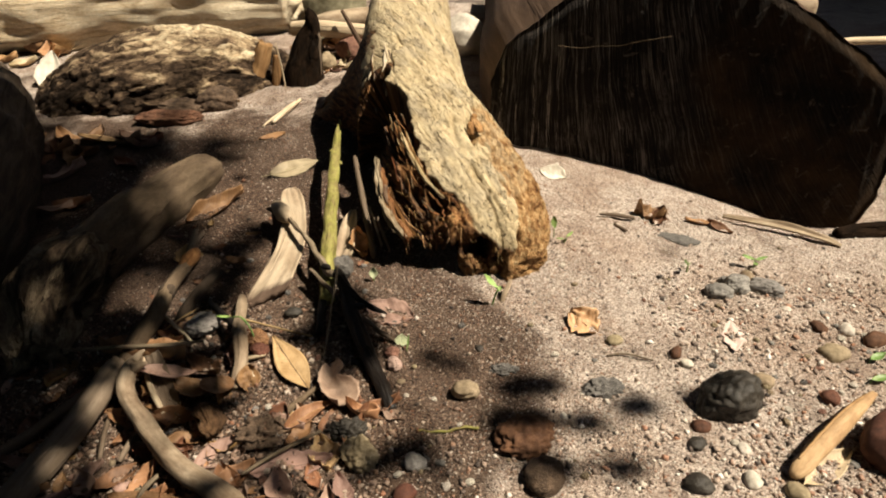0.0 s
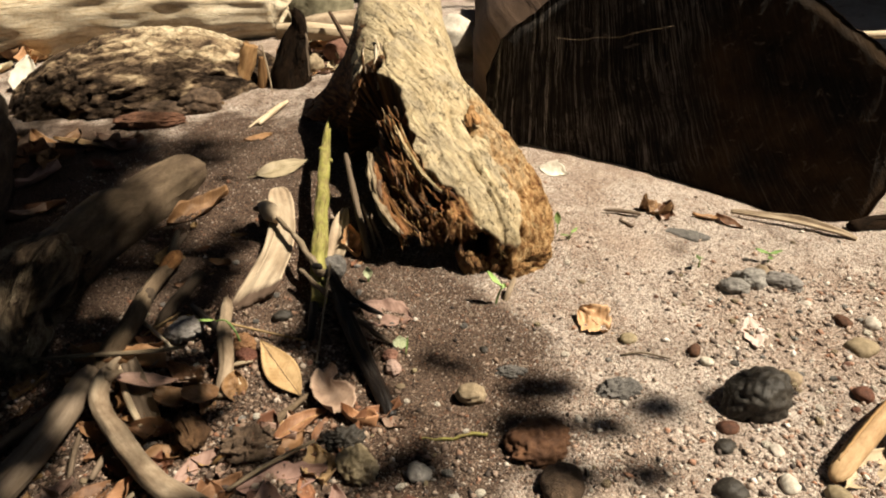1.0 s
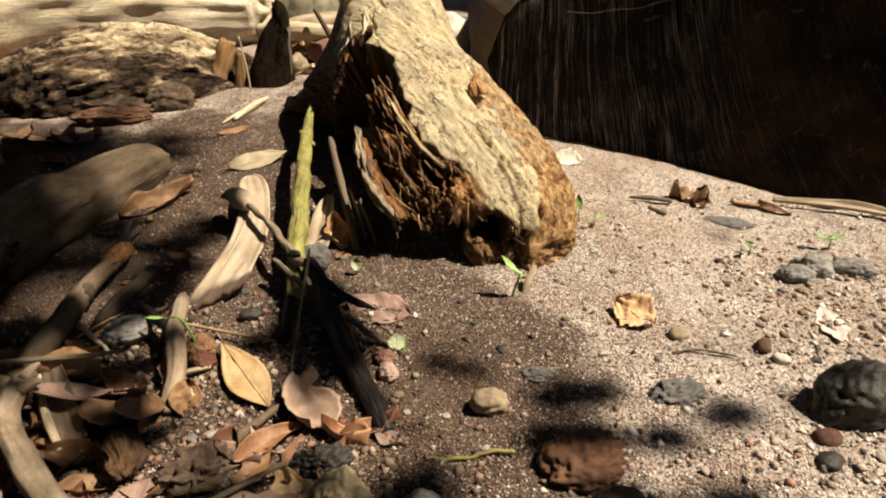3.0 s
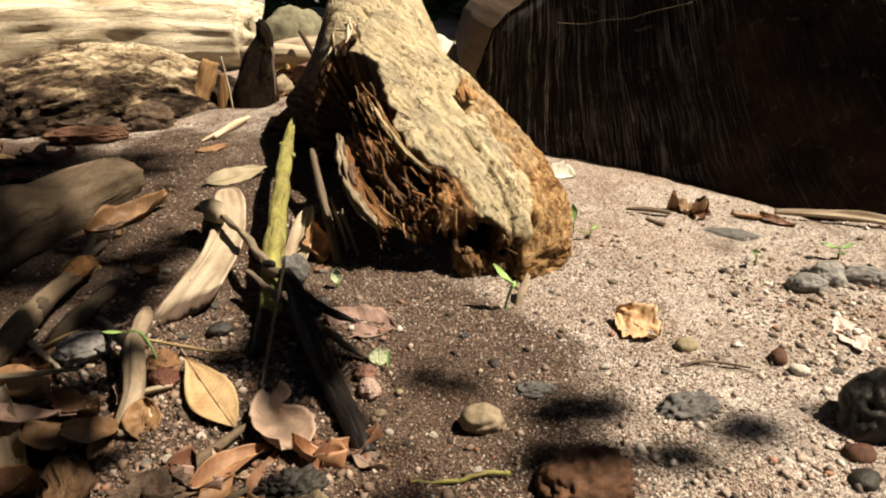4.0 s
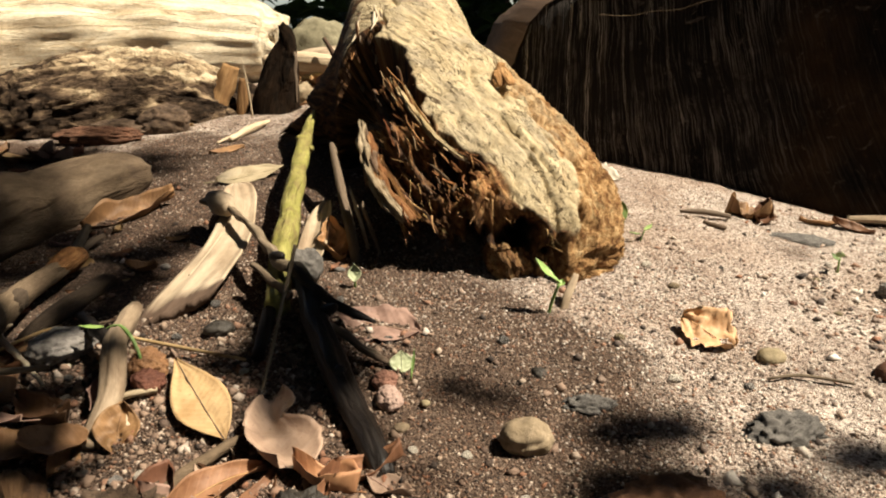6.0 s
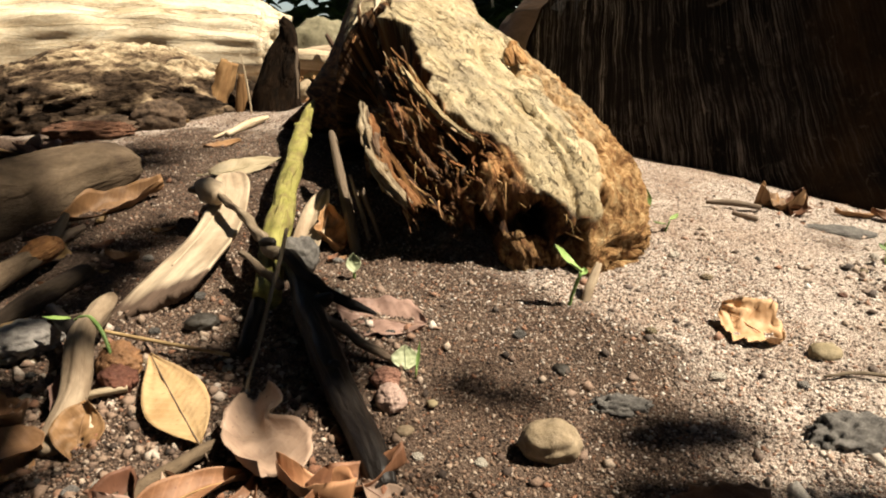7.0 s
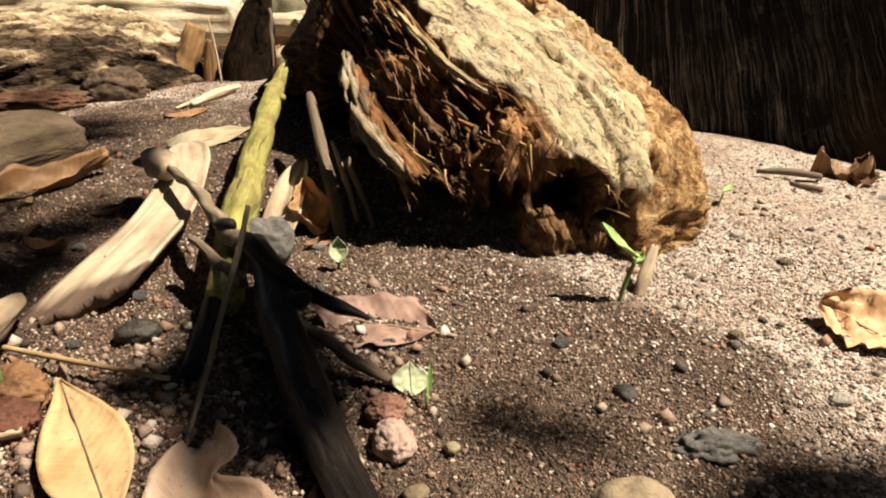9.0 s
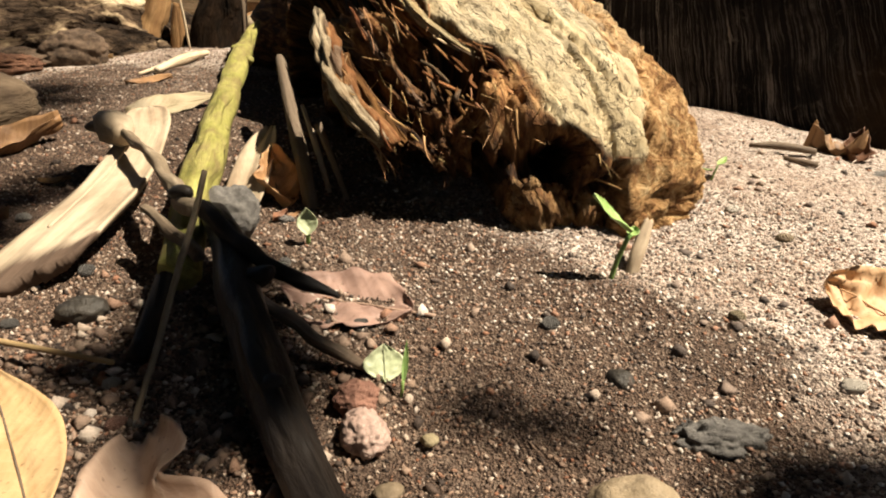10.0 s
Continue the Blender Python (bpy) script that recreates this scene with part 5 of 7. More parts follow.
stick("thin cream split sliver of wood", [(-0.116, 1.042, 0.062, 0.0016), (-0.106, 1.03, 0.032, 0.0026), (-0.097, 1.02, -0.002, 0.002)], SHARD, name="wood_sliver", category="wood", seg=8, rough=0.15)
stick("thin grey forked sliver of wood", [(-0.103, 1.03, 0.050, 0.0032), (-0.092, 1.018, 0.024, 0.0028), (-0.082, 1.005, -0.002, 0.0022)], GREYWOOD, name="wood_sliver", category="wood", seg=8, rough=0.2)
slab("bleached smooth shard of driftwood with a dirty broken foot", [(-0.281, 1.152, 0.036, 0.006), (-0.276, 1.138, 0.037, 0.015), (-0.265, 1.105, 0.036, 0.0205), (-0.252, 1.062, 0.033, 0.0205), (-0.243, 0.988, 0.026, 0.0235), (-0.247, 0.935, 0.020, 0.026), (-0.255, 0.898, 0.014, 0.029), (-0.263, 0.872, 0.007, 0.031)],
     DIRTYSHARD, 0.010, 0.10, "wood_shard", "driftwood", 2.0, [("split_edge", [(-0.2600, 1.060, 0.0325, 0.0010), (-0.2560, 1.010, 0.0285, 0.0016), (-0.2580, 0.965, 0.0235, 0.0016), (-0.265, 0.925, 0.0175, 0.0010)])], ragged=0.007, slant=0.030)
slab("pale broken wood chip behind a grey stone", [(-0.150, 1.075, 0.036, 0.005), (-0.153, 1.05, 0.028, 0.014), (-0.156, 1.01, 0.012, 0.017), (-0.158, 0.985, 0.002, 0.015)], SHARD, 0.005, 0.2, "wood_chip", "driftwood", 6.0)
stick("thin crooked grey branch with a swollen knot", [(-0.300, 1.074, 0.040, 0.0034), (-0.288, 1.064, 0.042, 0.0048), (-0.254, 1.032, 0.046, 0.0036), (-0.228, 0.996, 0.047, 0.0038), (-0.202, 0.957, 0.047, 0.0042), (-0.180, 0.918, 0.046, 0.0048), (-0.165, 0.894, 0.046, 0.0062), (-0.154, 0.882, 0.045, 0.0052)],
      STICK, name="branch", category="branch", seg=18, step=0.003, rough=0.34, grain_freq=30.0, seed=4.0, kink=0.5,
      parts=[("knuckle", [(-0.292, 1.090, 0.040, 0.006), (-0.282, 1.072, 0.043, 0.0125), (-0.268, 1.050, 0.044, 0.0130), (-0.254, 1.030, 0.046, 0.0075)], SHARD), ("side_shoot", [(-0.194, 0.906, 0.036, 0.003), (-0.178, 0.888, 0.036, 0.0035), (-0.162, 0.872, 0.032, 0.004), (-0.148, 0.858, 0.028, 0.004)]), ("knot", [(-0.168, 0.897, 0.047, 0.006), (-0.161, 0.889, 0.052, 0.005), (-0.158, 0.885, 0.054, 0.002)], BURNT)])
stick("blackened wet branch slanting into the litter", [(-0.152, 0.905, 0.032, 0.008), (-0.128, 0.850, 0.026, 0.0106), (-0.102, 0.785, 0.018, 0.0110), (-0.076, 0.726, 0.011, 0.0104), (-0.053, 0.676, 0.005, 0.0092), (-0.046, 0.660, 0.001, 0.0065)],
      WETBLACK, name="dark_branch", category="branch", seg=40, step=0.003, rough=0.13, grain_freq=14, seed=6.0, kink=0.25,
      parts=[("broken_stub", [(-0.118, 0.830, 0.026, 0.0070), (-0.106, 0.826, 0.032, 0.0050), (-0.100, 0.824, 0.036, 0.0022)], BURNT), ("knot", [(-0.090, 0.752, 0.020, 0.0055), (-0.086, 0.750, 0.0245, 0.0042), (-0.085, 0.749, 0.0265, 0.0015)], BURNT)])
stick("short dark broken branch over the litter", [(-0.152, 0.886, 0.044, 0.0050), (-0.122, 0.852, 0.036, 0.0048), (-0.094, 0.832, 0.028, 0.0042), (-0.074, 0.826, 0.022, 0.0026), (-0.068, 0.823, 0.020, 0.0014)],
      BURNT, name="dark_branch", category="branch", seg=20, step=0.003, rough=0.22, grain_freq=30.0, seed=8.0, kink=0.6)
stick("thin dark crooked branchlet on damp sand", [(-0.126, 0.838, 0.024, 0.0032), (-0.098, 0.812, 0.020, 0.0034), (-0.072, 0.794, 0.012, 0.0033), (-0.048, 0.784, 0.003, 0.0024)], STICK, name="twig", category="twig", seg=14, step=0.003, rough=0.35, grain_freq=30.0, seed=9.0, kink=1.0)
stick("dark decaying stick in trunk shadow", [(-0.172, 0.90, 0.022, 0.005), (-0.168, 0.85, 0.012, 0.006), (-0.165, 0.80, 0.004, 0.005)], BURNT, name="stick", seg=14, rough=0.2, seed=10.0)
stick("thin dry straw-coloured stalk leaning on the branch", [(-0.141, 0.867, 0.072, 0.0016), (-0.143, 0.845, 0.055, 0.0017), (-0.146, 0.815, 0.036, 0.0017), (-0.149, 0.782, 0.014, 0.0016), (-0.152, 0.755, -0.002, 0.0014)], STICK, name="dry_stalk", category="stalk", seg=8, step=0.004, rough=0.15, kink=0.2)
stick("long straw-coloured dry stalk lying on grit", [(-0.345, 0.845, 0.010, 0.0010), (-0.300, 0.832, 0.010, 0.0015), (-0.239, 0.812, 0.010, 0.0016), (-0.172, 0.792, 0.008, 0.0014)], STRAW, name="dry_stalk", category="stalk", seg=8, rough=0.08, seed=3)
stick("pale crooked stick with a broken dark fork", [(-0.294, 0.868, 0.018, 0.0035), (-0.290, 0.858, 0.020, 0.0062), (-0.284, 0.835, 0.025, 0.0080), (-0.275, 0.802, 0.030, 0.0085), (-0.268, 0.774, 0.029, 0.0092), (-0.265, 0.750, 0.016, 0.0092), (-0.263, 0.726, 0.005, 0.0090), (-0.262, 0.712, -0.002, 0.0080)],
      CROOKED, name="crooked_stick", category="stick", seg=24, step=0.003, rough=0.26, grain_freq=18.0, seed=5.0, kink=0.45, broken=0.4,
      parts=[("fork", [(-0.343, 0.866, 0.012, 0.0022), (-0.338, 0.855, 0.014, 0.0042), (-0.318, 0.833, 0.020, 0.0050), (-0.296, 0.808, 0.026, 0.0062), (-0.276, 0.790, 0.028, 0.0085)], BURNT)])

# ---- sticks of the litter in the foreground ----
stick("thick smooth grey-brown stick on leaf litter", [(-0.428, 0.742, 0.028, 0.010), (-0.434, 0.722, 0.028, 0.0165), (-0.444, 0.640, 0.024, 0.0175), (-0.458, 0.540, 0.022, 0.018), (-0.47, 0.42, 0.02, 0.019)], GREYWOOD, seg=24, step=0.006, rough=0.06, seed=2.2, broken=0.3)
stick("thin grey-brown stick on dark soil", [(-0.455, 0.718, 0.016, 0.006), (-0.475, 0.69, 0.014, 0.0068), (-0.516, 0.625, 0.010, 0.007), (-0.58, 0.54, 0.008, 0.007)], GREYWOOD, seg=14, step=0.006, rough=0.08, seed=3.2)
stick("pale curved root with a forked, peeling head", [(-0.396, 0.738, 0.042, 0.006), (-0.403, 0.722, 0.042, 0.0100), (-0.400, 0.695, 0.038, 0.0108), (-0.380, 0.664, 0.036, 0.0108), (-0.352, 0.634, 0.034, 0.0112), (-0.318, 0.600, 0.030, 0.0118), (-0.285, 0.572, 0.024, 0.0125), (-0.235, 0.535, 0.016, 0.0125), (-0.18, 0.49, 0.010, 0.012)],
      CROOKED, name="root", category="root", seg=26, step=0.004, rough=0.20, grain_freq=12.0, seed=7.7, kink=0.35,
      parts=[("prong", [(-0.398, 0.716, 0.044, 0.008), (-0.388, 0.720, 0.046, 0.005), (-0.380, 0.723, 0.046, 0.002)]), ("prong", [(-0.398, 0.726, 0.045, 0.007), (-0.393, 0.736, 0.048, 0.004), (-0.389, 0.741, 0.048, 0.0015)])])
slab("split grey wood piece with a white torn edge", [(-0.392, 0.757, 0.022, 0.010), (-0.378, 0.733, 0.022, 0.014), (-0.358, 0.705, 0.016, 0.014), (-0.338, 0.678, 0.008, 0.012)], GREYWOOD, 0.012, 0.35, "wood_shard", "driftwood", 9.0, [("torn_edge", [(-0.401, 0.750, 0.024, 0.002), (-0.387, 0.725, 0.023, 0.0040), (-0.368, 0.697, 0.018, 0.0046), (-0.347, 0.672, 0.010, 0.003)])], ragged=0.012)
stick("long thin brown twig across the litter", [(-0.512, 0.752, 0.034, 0.0022), (-0.44, 0.757, 0.034, 0.003), (-0.365, 0.762, 0.032, 0.003), (-0.322, 0.774, 0.024, 0.002)], STICK, name="twig", category="twig", seg=10, rough=0.12, seed=1.2)
stick("thick grey-brown broken branch lying in dappled shade", [(-0.432, 0.740, 0.010, 0.010), (-0.424, 0.780, 0.015, 0.0140), (-0.413, 0.815, 0.019, 0.0140), (-0.410, 0.850, 0.022, 0.0125), (-0.409, 0.874, 0.022, 0.0110), (-0.407, 0.905, 0.022, 0.0102), (-0.403, 0.935, 0.022, 0.0098), (-0.402, 0.950, 0.022, 0.0080)], GREYLOG, name="branch_piece", category="branch", seg=30, step=0.004, rough=0.14, grain_freq=20.0, seed=12.0, broken=0.5, kink=0.2,
      parts=[("bark_ring", [(-0.4100, 0.862, 0.022, 0.0100), (-0.4095, 0.866, 0.022, 0.0130), (-0.4090, 0.878, 0.022, 0.0125), (-0.4088, 0.882, 0.022, 0.0090)], DARKBARK), ("rotten_end", [(-0.404, 0.930, 0.022, 0.0095), (-0.402, 0.944, 0.022, 0.0125), (-0.400, 0.962, 0.022, 0.0130), (-0.399, 0.978, 0.020, 0.0080)], ORANGEROT)])
stick("thin brown broken stub beside a rotten branch", [(-0.418, 0.985, 0.010, 0.006), (-0.415, 1.005, 0.022, 0.0055), (-0.412, 1.022, 0.034, 0.004)], STICK, seg=14, rough=0.2, seed=13.0, broken=0.5)
stick("short white peeled twig on litter", [(-0.414, 0.848, 0.006, 0.0020), (-0.406, 0.838, 0.008, 0.0032), (-0.385, 0.818, 0.012, 0.0030), (-0.356, 0.794, 0.013, 0.0026), (-0.329, 0.771, 0.011, 0.0016)], PALE, name="twig", category="twig", seg=12, step=0.003, rough=0.25, grain_freq=30.0, kink=0.7, parts=[("broken_tip", [(-0.408, 0.840, 0.009, 0.0030), (-0.400, 0.843, 0.012, 0.0022), (-0.396, 0.846, 0.013, 0.0010)])])
stick("thin pale curved twig crossing the litter", [(-0.402, 0.802, 0.006, 0.0012), (-0.384, 0.815, 0.012, 0.0014), (-0.366, 0.838, 0.010, 0.0014), (-0.360, 0.858, 0.004, 0.0010)], STRAW, name="twig", category="twig", seg=8, step=0.004, rough=0.2, kink=0.5)
stick("white peeled splinter on gravel", [(-0.268, 0.752, 0.006, 0.0022), (-0.252, 0.755, 0.009, 0.0032), (-0.232, 0.759, 0.008, 0.0025)], PALE, name="wood_sliver", category="wood", seg=10, step=0.003, rough=0.3, seed=50)
stick("pale curved splinter on gravel", [(-0.256, 0.748, 0.006, 0.0020), (-0.246, 0.738, 0.008, 0.0028), (-0.240, 0.724, 0.006, 0.0018)], PALE, name="wood_sliver", category="wood", seg=10, step=0.003, rough=0.3, seed=51)
stick("dark shaded stick beside a fallen shard", [(-0.358, 0.945, 0.004, 0.009), (-0.362, 0.921, 0.006, 0.0090), (-0.370, 0.885, 0.007, 0.0092), (-0.378, 0.850, 0.005, 0.0085), (-0.382, 0.832, 0.003, 0.006)], DARKBARK, seg=20, rough=0.15, grain_freq=20.0, seed=14.0, broken=0.4)
stick("thin grey twig among brown leaves", [(-0.205, 0.555, 0.010, 0.0022), (-0.170, 0.580, 0.014, 0.0026), (-0.125, 0.612, 0.016, 0.002)], STICK, name="twig", category="twig", seg=8, rough=0.12, seed=15)
stick("grey twig under orange leaves", [(-0.190, 0.636, 0.003, 0.0034), (-0.176, 0.655, 0.007, 0.0040), (-0.152, 0.687, 0.009, 0.0036), (-0.146, 0.697, 0.008, 0.0024)], GREYLOG, name="twig", category="twig", seg=12, step=0.003, rough=0.25, grain_freq=30.0, seed=16, kink=0.4, broken=0.4)
stick("thin moss-green twig on damp sand", [(-0.012, 0.624, 0.004, 0.0013), (0.018, 0.622, 0.005, 0.0017), (0.048, 0.629, 0.005, 0.0018), (0.062, 0.626, 0.006, 0.0020)], GREENWOOD, name="twig", category="twig", seg=10, step=0.003, rough=0.4, seed=17, kink=1.4)
stick("hair-thin dry twig on sand", [(0.300, 0.752, 0.003, 0.001), (0.265, 0.764, 0.003, 0.0013), (0.238, 0.760, 0.003, 0.001)], STICK, name="twig", category="twig", seg=6, rough=0.1)
for i, (x, y, dx, dy, h, r) in enumerate([(-0.42, 0.99, 0.006, 0.06, 0.012, 0.004), (-0.375, 0.60, 0.012, 0.05, 0.012, 0.0035), (-0.325, 0.525, 0.018, 0.045, 0.014, 0.003), (-0.40, 0.60, -0.02, 0.07, 0.010, 0.003),
                                          (-0.50, 0.66, 0.05, 0.05, 0.01, 0.0016), (-0.36, 0.83, 0.045, 0.03, 0.008, 0.0014)]):
    stick("dead twig in the leaf litter", [(x, y, 0.004, r), (x + dx * 0.5, y + dy * 0.5, h, r * 1.1), (x + dx, y + dy, h * 0.8, r * 0.8)], (STICK, GREYWOOD)[i % 2], name="twig", category="twig", group="twigs in the litter", seg=10, rough=0.15, seed=20 + i)

# ---- farther back on the litter side ----
stick("thin white split stick on sand", [(-0.366, 1.640, 0.010, 0.004), (-0.385, 1.58, 0.010, 0.0072), (-0.406, 1.518, 0.004, 0.005)], DRIFT, seg=10, rough=0.1, seed=30)
stick("thin pale sliver beside a white stick", [(-0.395, 1.60, 0.004, 0.002), (-0.412, 1.545, 0.004, 0.003), (-0.425, 1.50, 0.003, 0.002)], DRIFT, seg=8, rough=0.1, seed=31)
stick("short brown post stub standing in sand", [(-0.528, 1.795, -0.02, 0.036), (-0.516, 1.800, 0.03, 0.035), (-0.500, 1.808, 0.066, 0.032), (-0.486, 1.816, 0.098, 0.026)], POSTWOOD, name="post_stub", category="post", seg=32, step=0.004, rough=0.10, grain_freq=30.0, seed=33.5, broken=0.3, kink=0.08, flat=0.7)
stick("thin orange bark stub standing in sand", [(-0.462, 1.780, -0.01, 0.012), (-0.457, 1.782, 0.03, 0.012), (-0.452, 1.786, 0.075, 0.007)], POSTWOOD, name="post_stub", category="post", seg=14, step=0.006, rough=0.2, seed=33, broken=0.5)
stick("dark rough stub of root leaning over the sand", [(-0.400, 1.80, -0.03, 0.056), (-0.394, 1.80, 0.02, 0.052), (-0.380, 1.802, 0.065, 0.042), (-0.366, 1.804, 0.110, 0.032), (-0.353, 1.804, 0.145, 0.020), (-0.354, 1.806, 0.168, 0.015), (-0.362, 1.808, 0.182, 0.008)], CHAR, name="stub", category="stump", seg=44, step=0.003, rough=0.18, grain_freq=12.0, seed=34, broken=0.8, kink=0.15,
      parts=[("bark_edge", [(-0.340, 1.790, 0.02, 0.003), (-0.337, 1.793, 0.07, 0.0042), (-0.337, 1.798, 0.115, 0.005), (-0.345, 1.804, 0.168, 0.004)], GREYWOOD)])
stick("thin pale upright dry stalk", [(-0.428, 1.745, -0.002, 0.0020), (-0.431, 1.745, 0.06, 0.0022), (-0.437, 1.745, 0.120, 0.0012)], DRIFT, name="dry_stalk", category="stalk", seg=8, rough=0.1)
stick("pale bare branch lying across debris", [(-0.46, 2.02, 0.08, 0.020), (-0.38, 2.0, 0.085, 0.024), (-0.28, 2.0, 0.075, 0.022), (-0.16, 2.03, 0.06, 0.02)], DRIFT, name="branch", category="branch", seg=22, rough=0.1, seed=35)
stick("bleached branch in the debris behind", [(-0.44, 2.12, 0.05, 0.028), (-0.36, 2.10, 0.075, 0.03), (-0.25, 2.14, 0.08, 0.027), (-0.12, 2.2, 0.07, 0.025)], SHARD, name="branch", category="branch", seg=22, rough=0.12, seed=36)
stick("reddish bark strip leaning on debris", [(-0.24, 1.93, 0.04, 0.006), (-0.27, 1.95, 0.09, 0.007), (-0.30, 1.97, 0.14, 0.005)], LOGSIDE, name="bark_strip", category="bark", seg=10, rough=0.2, seed=37)
stone("rounded grey-green boulder behind the driftwood", (-0.375, 2.30), (0.10, 0.08, 0.105), MOSSSTONE, 20, 0.5, 4.1, 0.2, name="boulder", category="boulder")
stone("dark mossy boulder in shade", (-0.16, 2.55), (0.13, 0.10, 0.11), DARKSTONE, 50, 0.5, 5.7, 0.25, name="boulder", category="boulder")
stone("smooth pinkish-brown cobble in the debris", (-0.285, 1.99), (0.045, 0.036, 0.040), REDSTONE, 20, 0.2, 3.9, 0.2, name="cobble", category="stone")
stone("tan rounded cobble in the debris", (-0.345, 1.90), (0.030, 0.026, 0.026), TANSTONE, 50, 0.2, 5.3, 0.2, name="cobble", category="stone")
stone("smooth pale boulder beside the great log", (0.03, 2.02), (0.075, 0.06, 0.07), PALESTONE, 10, 0.4, 6.9, 0.25, name="boulder", category="boulder")
stone("dark crumbling lump of soil at a log's foot", (-0.575, 1.625), (0.050, 0.03, 0.034), SOIL, 15, 0.6, 7.7, 0.25, detail=5, name="soil_lump", category="soil")
stone("dark crumbling lump of soil at a log's foot", (-0.66, 1.61), (0.07, 0.035, 0.022), SOIL, -8, 1.0, 8.4, 0.4, detail=5, name="soil_lump", category="soil")
stone("red-brown lump of rotten bark on sand", (-0.655, 1.53), (0.075, 0.026, 0.019), REDROT, 8, 1.0, 9.2, 0.2, detail=5, name="bark_lump", category="bark")
leaf("brown curled leaf on sand", (-0.423, 1.142), 0.125, 0.052, -42, BROWNLEAF, 0.50, 0.06, 10, 24, 0.6, 1.1, crumple=0.12)
leaf("orange dead leaf on sand", (-0.388, 1.440), 0.060, 0.030, -70, ORANGELEAF, 0.3, 0.05, 5, 10, 0.3, 2.3)
leaf("pale straw-coloured dead leaf on sand", (-0.302, 1.284), 0.105, 0.050, -62, PALELEAF, 0.12, 0.02, 6, 20, 0.1, 3.4, lift=0.004, support=0.03)
leaf("red-brown dead leaf in shade", (-0.674, 1.320), 0.075, 0.040, 60, BROWNLEAF, 0.3, 0.06, 5, 8, 0.2, 4.1)
leaf("long tan dead leaf by the bark log", (-0.76, 1.432), 0.150, 0.034, 84, TANLEAF, 0.35, 0.05, 5, 10, 0.4, 5.7)
leaf("brown dead leaf in shade", (-0.86, 1.44), 0.10, 0.05, 50, BROWNLEAF, 0.35, 0.08, 12, 10, 0.4, 6.8)
leaf("large white bleached leaf leaning upright", (-1.10, 1.82), 0.125, 0.075, 20, WHITELEAF, 0.15, 0.04, 52, 20, 0.3, 7.5, 0.25)
leaf("orange dead leaf on the debris", (-0.985, 1.90), 0.07, 0.04, 120, ORANGELEAF, 0.5, 0.1, 40, 20, 0.5, 8.5)
leaf("tan dead leaf at the foot of the bark log", (-0.545, 1.66), 0.045, 0.022, 70, TANLEAF, 0.3, 0.05, 4, 0, 0.2, 9.5)

# ---- leaves of the foreground litter ----
leaf("large tan leathery leaf with a dark midrib", (-0.192, 0.741), 0.122, 0.041, 35, TANLEAF, 0.10, 0.03, 5, -10, 0.10, 11.0, stalk_mat=STICK, lift=0.006, point=1.15)
leaf("grey-pink curled leaf with a torn notch", (-0.122, 0.697), 0.074, 0.056, 22, GREYLEAF, 0.30, 0.05, 8, 10, 0.3, 12.7, 0.10, crumple=0.09, lift=0.004, support=0.06, point=0.36, notch=0.80, stalk=False)
leaf("orange-brown arched leaf on gravel", (-0.150, 0.644), 0.074, 0.026, -46, ORANGELEAF, 0.5, -0.16, 4, 22, 0.4, 13.0, support=0.05)
leaf("small orange-brown leaf on gravel", (-0.124, 0.640), 0.055, 0.024, -14, BROWNLEAF, 0.4, 0.08, 0, 10, 0.4, 14.0)
leaf("curled orange leaf by the branch", (-0.085, 0.655), 0.045, 0.030, 65, ORANGELEAF, 0.8, 0.12, 6, 10, 0.5, 15.0)
leaf("dark red-brown curled dead leaf", (-0.060, 0.664), 0.055, 0.026, -72, BROWNLEAF, 0.7, 0.10, 8, 4, 0.5, 16.0)
leaf("pale brown leaf scrap under the branch", (-0.044, 0.650), 0.034, 0.022, 60, GREYLEAF, 0.4, 0.08, 8, 4, 0.5, 16.6)
leaf("pinkish-brown leaf with pale spots", (-0.152, 0.570), 0.095, 0.044, -78, GREYLEAF, 0.12, 0.04, 4, 10, 0.2, 17.0, 0.2)
leaf("yellow-tan crumpled leaf on stones", (-0.118, 0.588), 0.052, 0.040, 20, TANLEAF, 0.25, 0.08, 2, 4, 0.5, 18.0, 0.4, crumple=0.2)
leaf("brown rounded dead leaf on grit", (-0.318, 0.701), 0.048, 0.040, 78, BROWNLEAF, 0.22, 0.05, 12, 6, 0.2, 19.0, stalk=False, lift=0.012, point=0.55, support=0.05)
leaf("brown rounded dead leaf on grit", (-0.284, 0.704), 0.044, 0.036, 104, ORANGELEAF, 0.22, 0.05, 14, -6, 0.2, 20.0, stalk=False, lift=0.010, point=0.55, support=0.05)
leaf("long rolled orange-brown leaf under a twig", (-0.412, 0.766), 0.125, 0.046, 86, ORANGELEAF, 0.8, 0.03, 3, 20, 0.3, 21.0, lift=0.004)
leaf("red-brown leaf in the litter", (-0.446, 0.744), 0.080, 0.042, 80, BROWNLEAF, 0.3, 0.04, 3, -10, 0.3, 22.0)
leaf("grey-violet leaf on the root", (-0.360, 0.722), 0.085, 0.034, 92, GREYLEAF, 0.25, 0.05, 8, 10, 0.3, 23.0, lift=0.022)
leaf("orange dead leaf on dark soil", (-0.420, 0.985), 0.060, 0.046, 20, ORANGELEAF, 0.2, 0.06, 14, 10, 0.3, 24.0, 0.2)
leaf("brown dead leaf by the grey stone", (-0.368, 0.820), 0.055, 0.035, -30, ORANGELEAF, 0.25, 0.06, 8, 10, 0.3, 25.0)
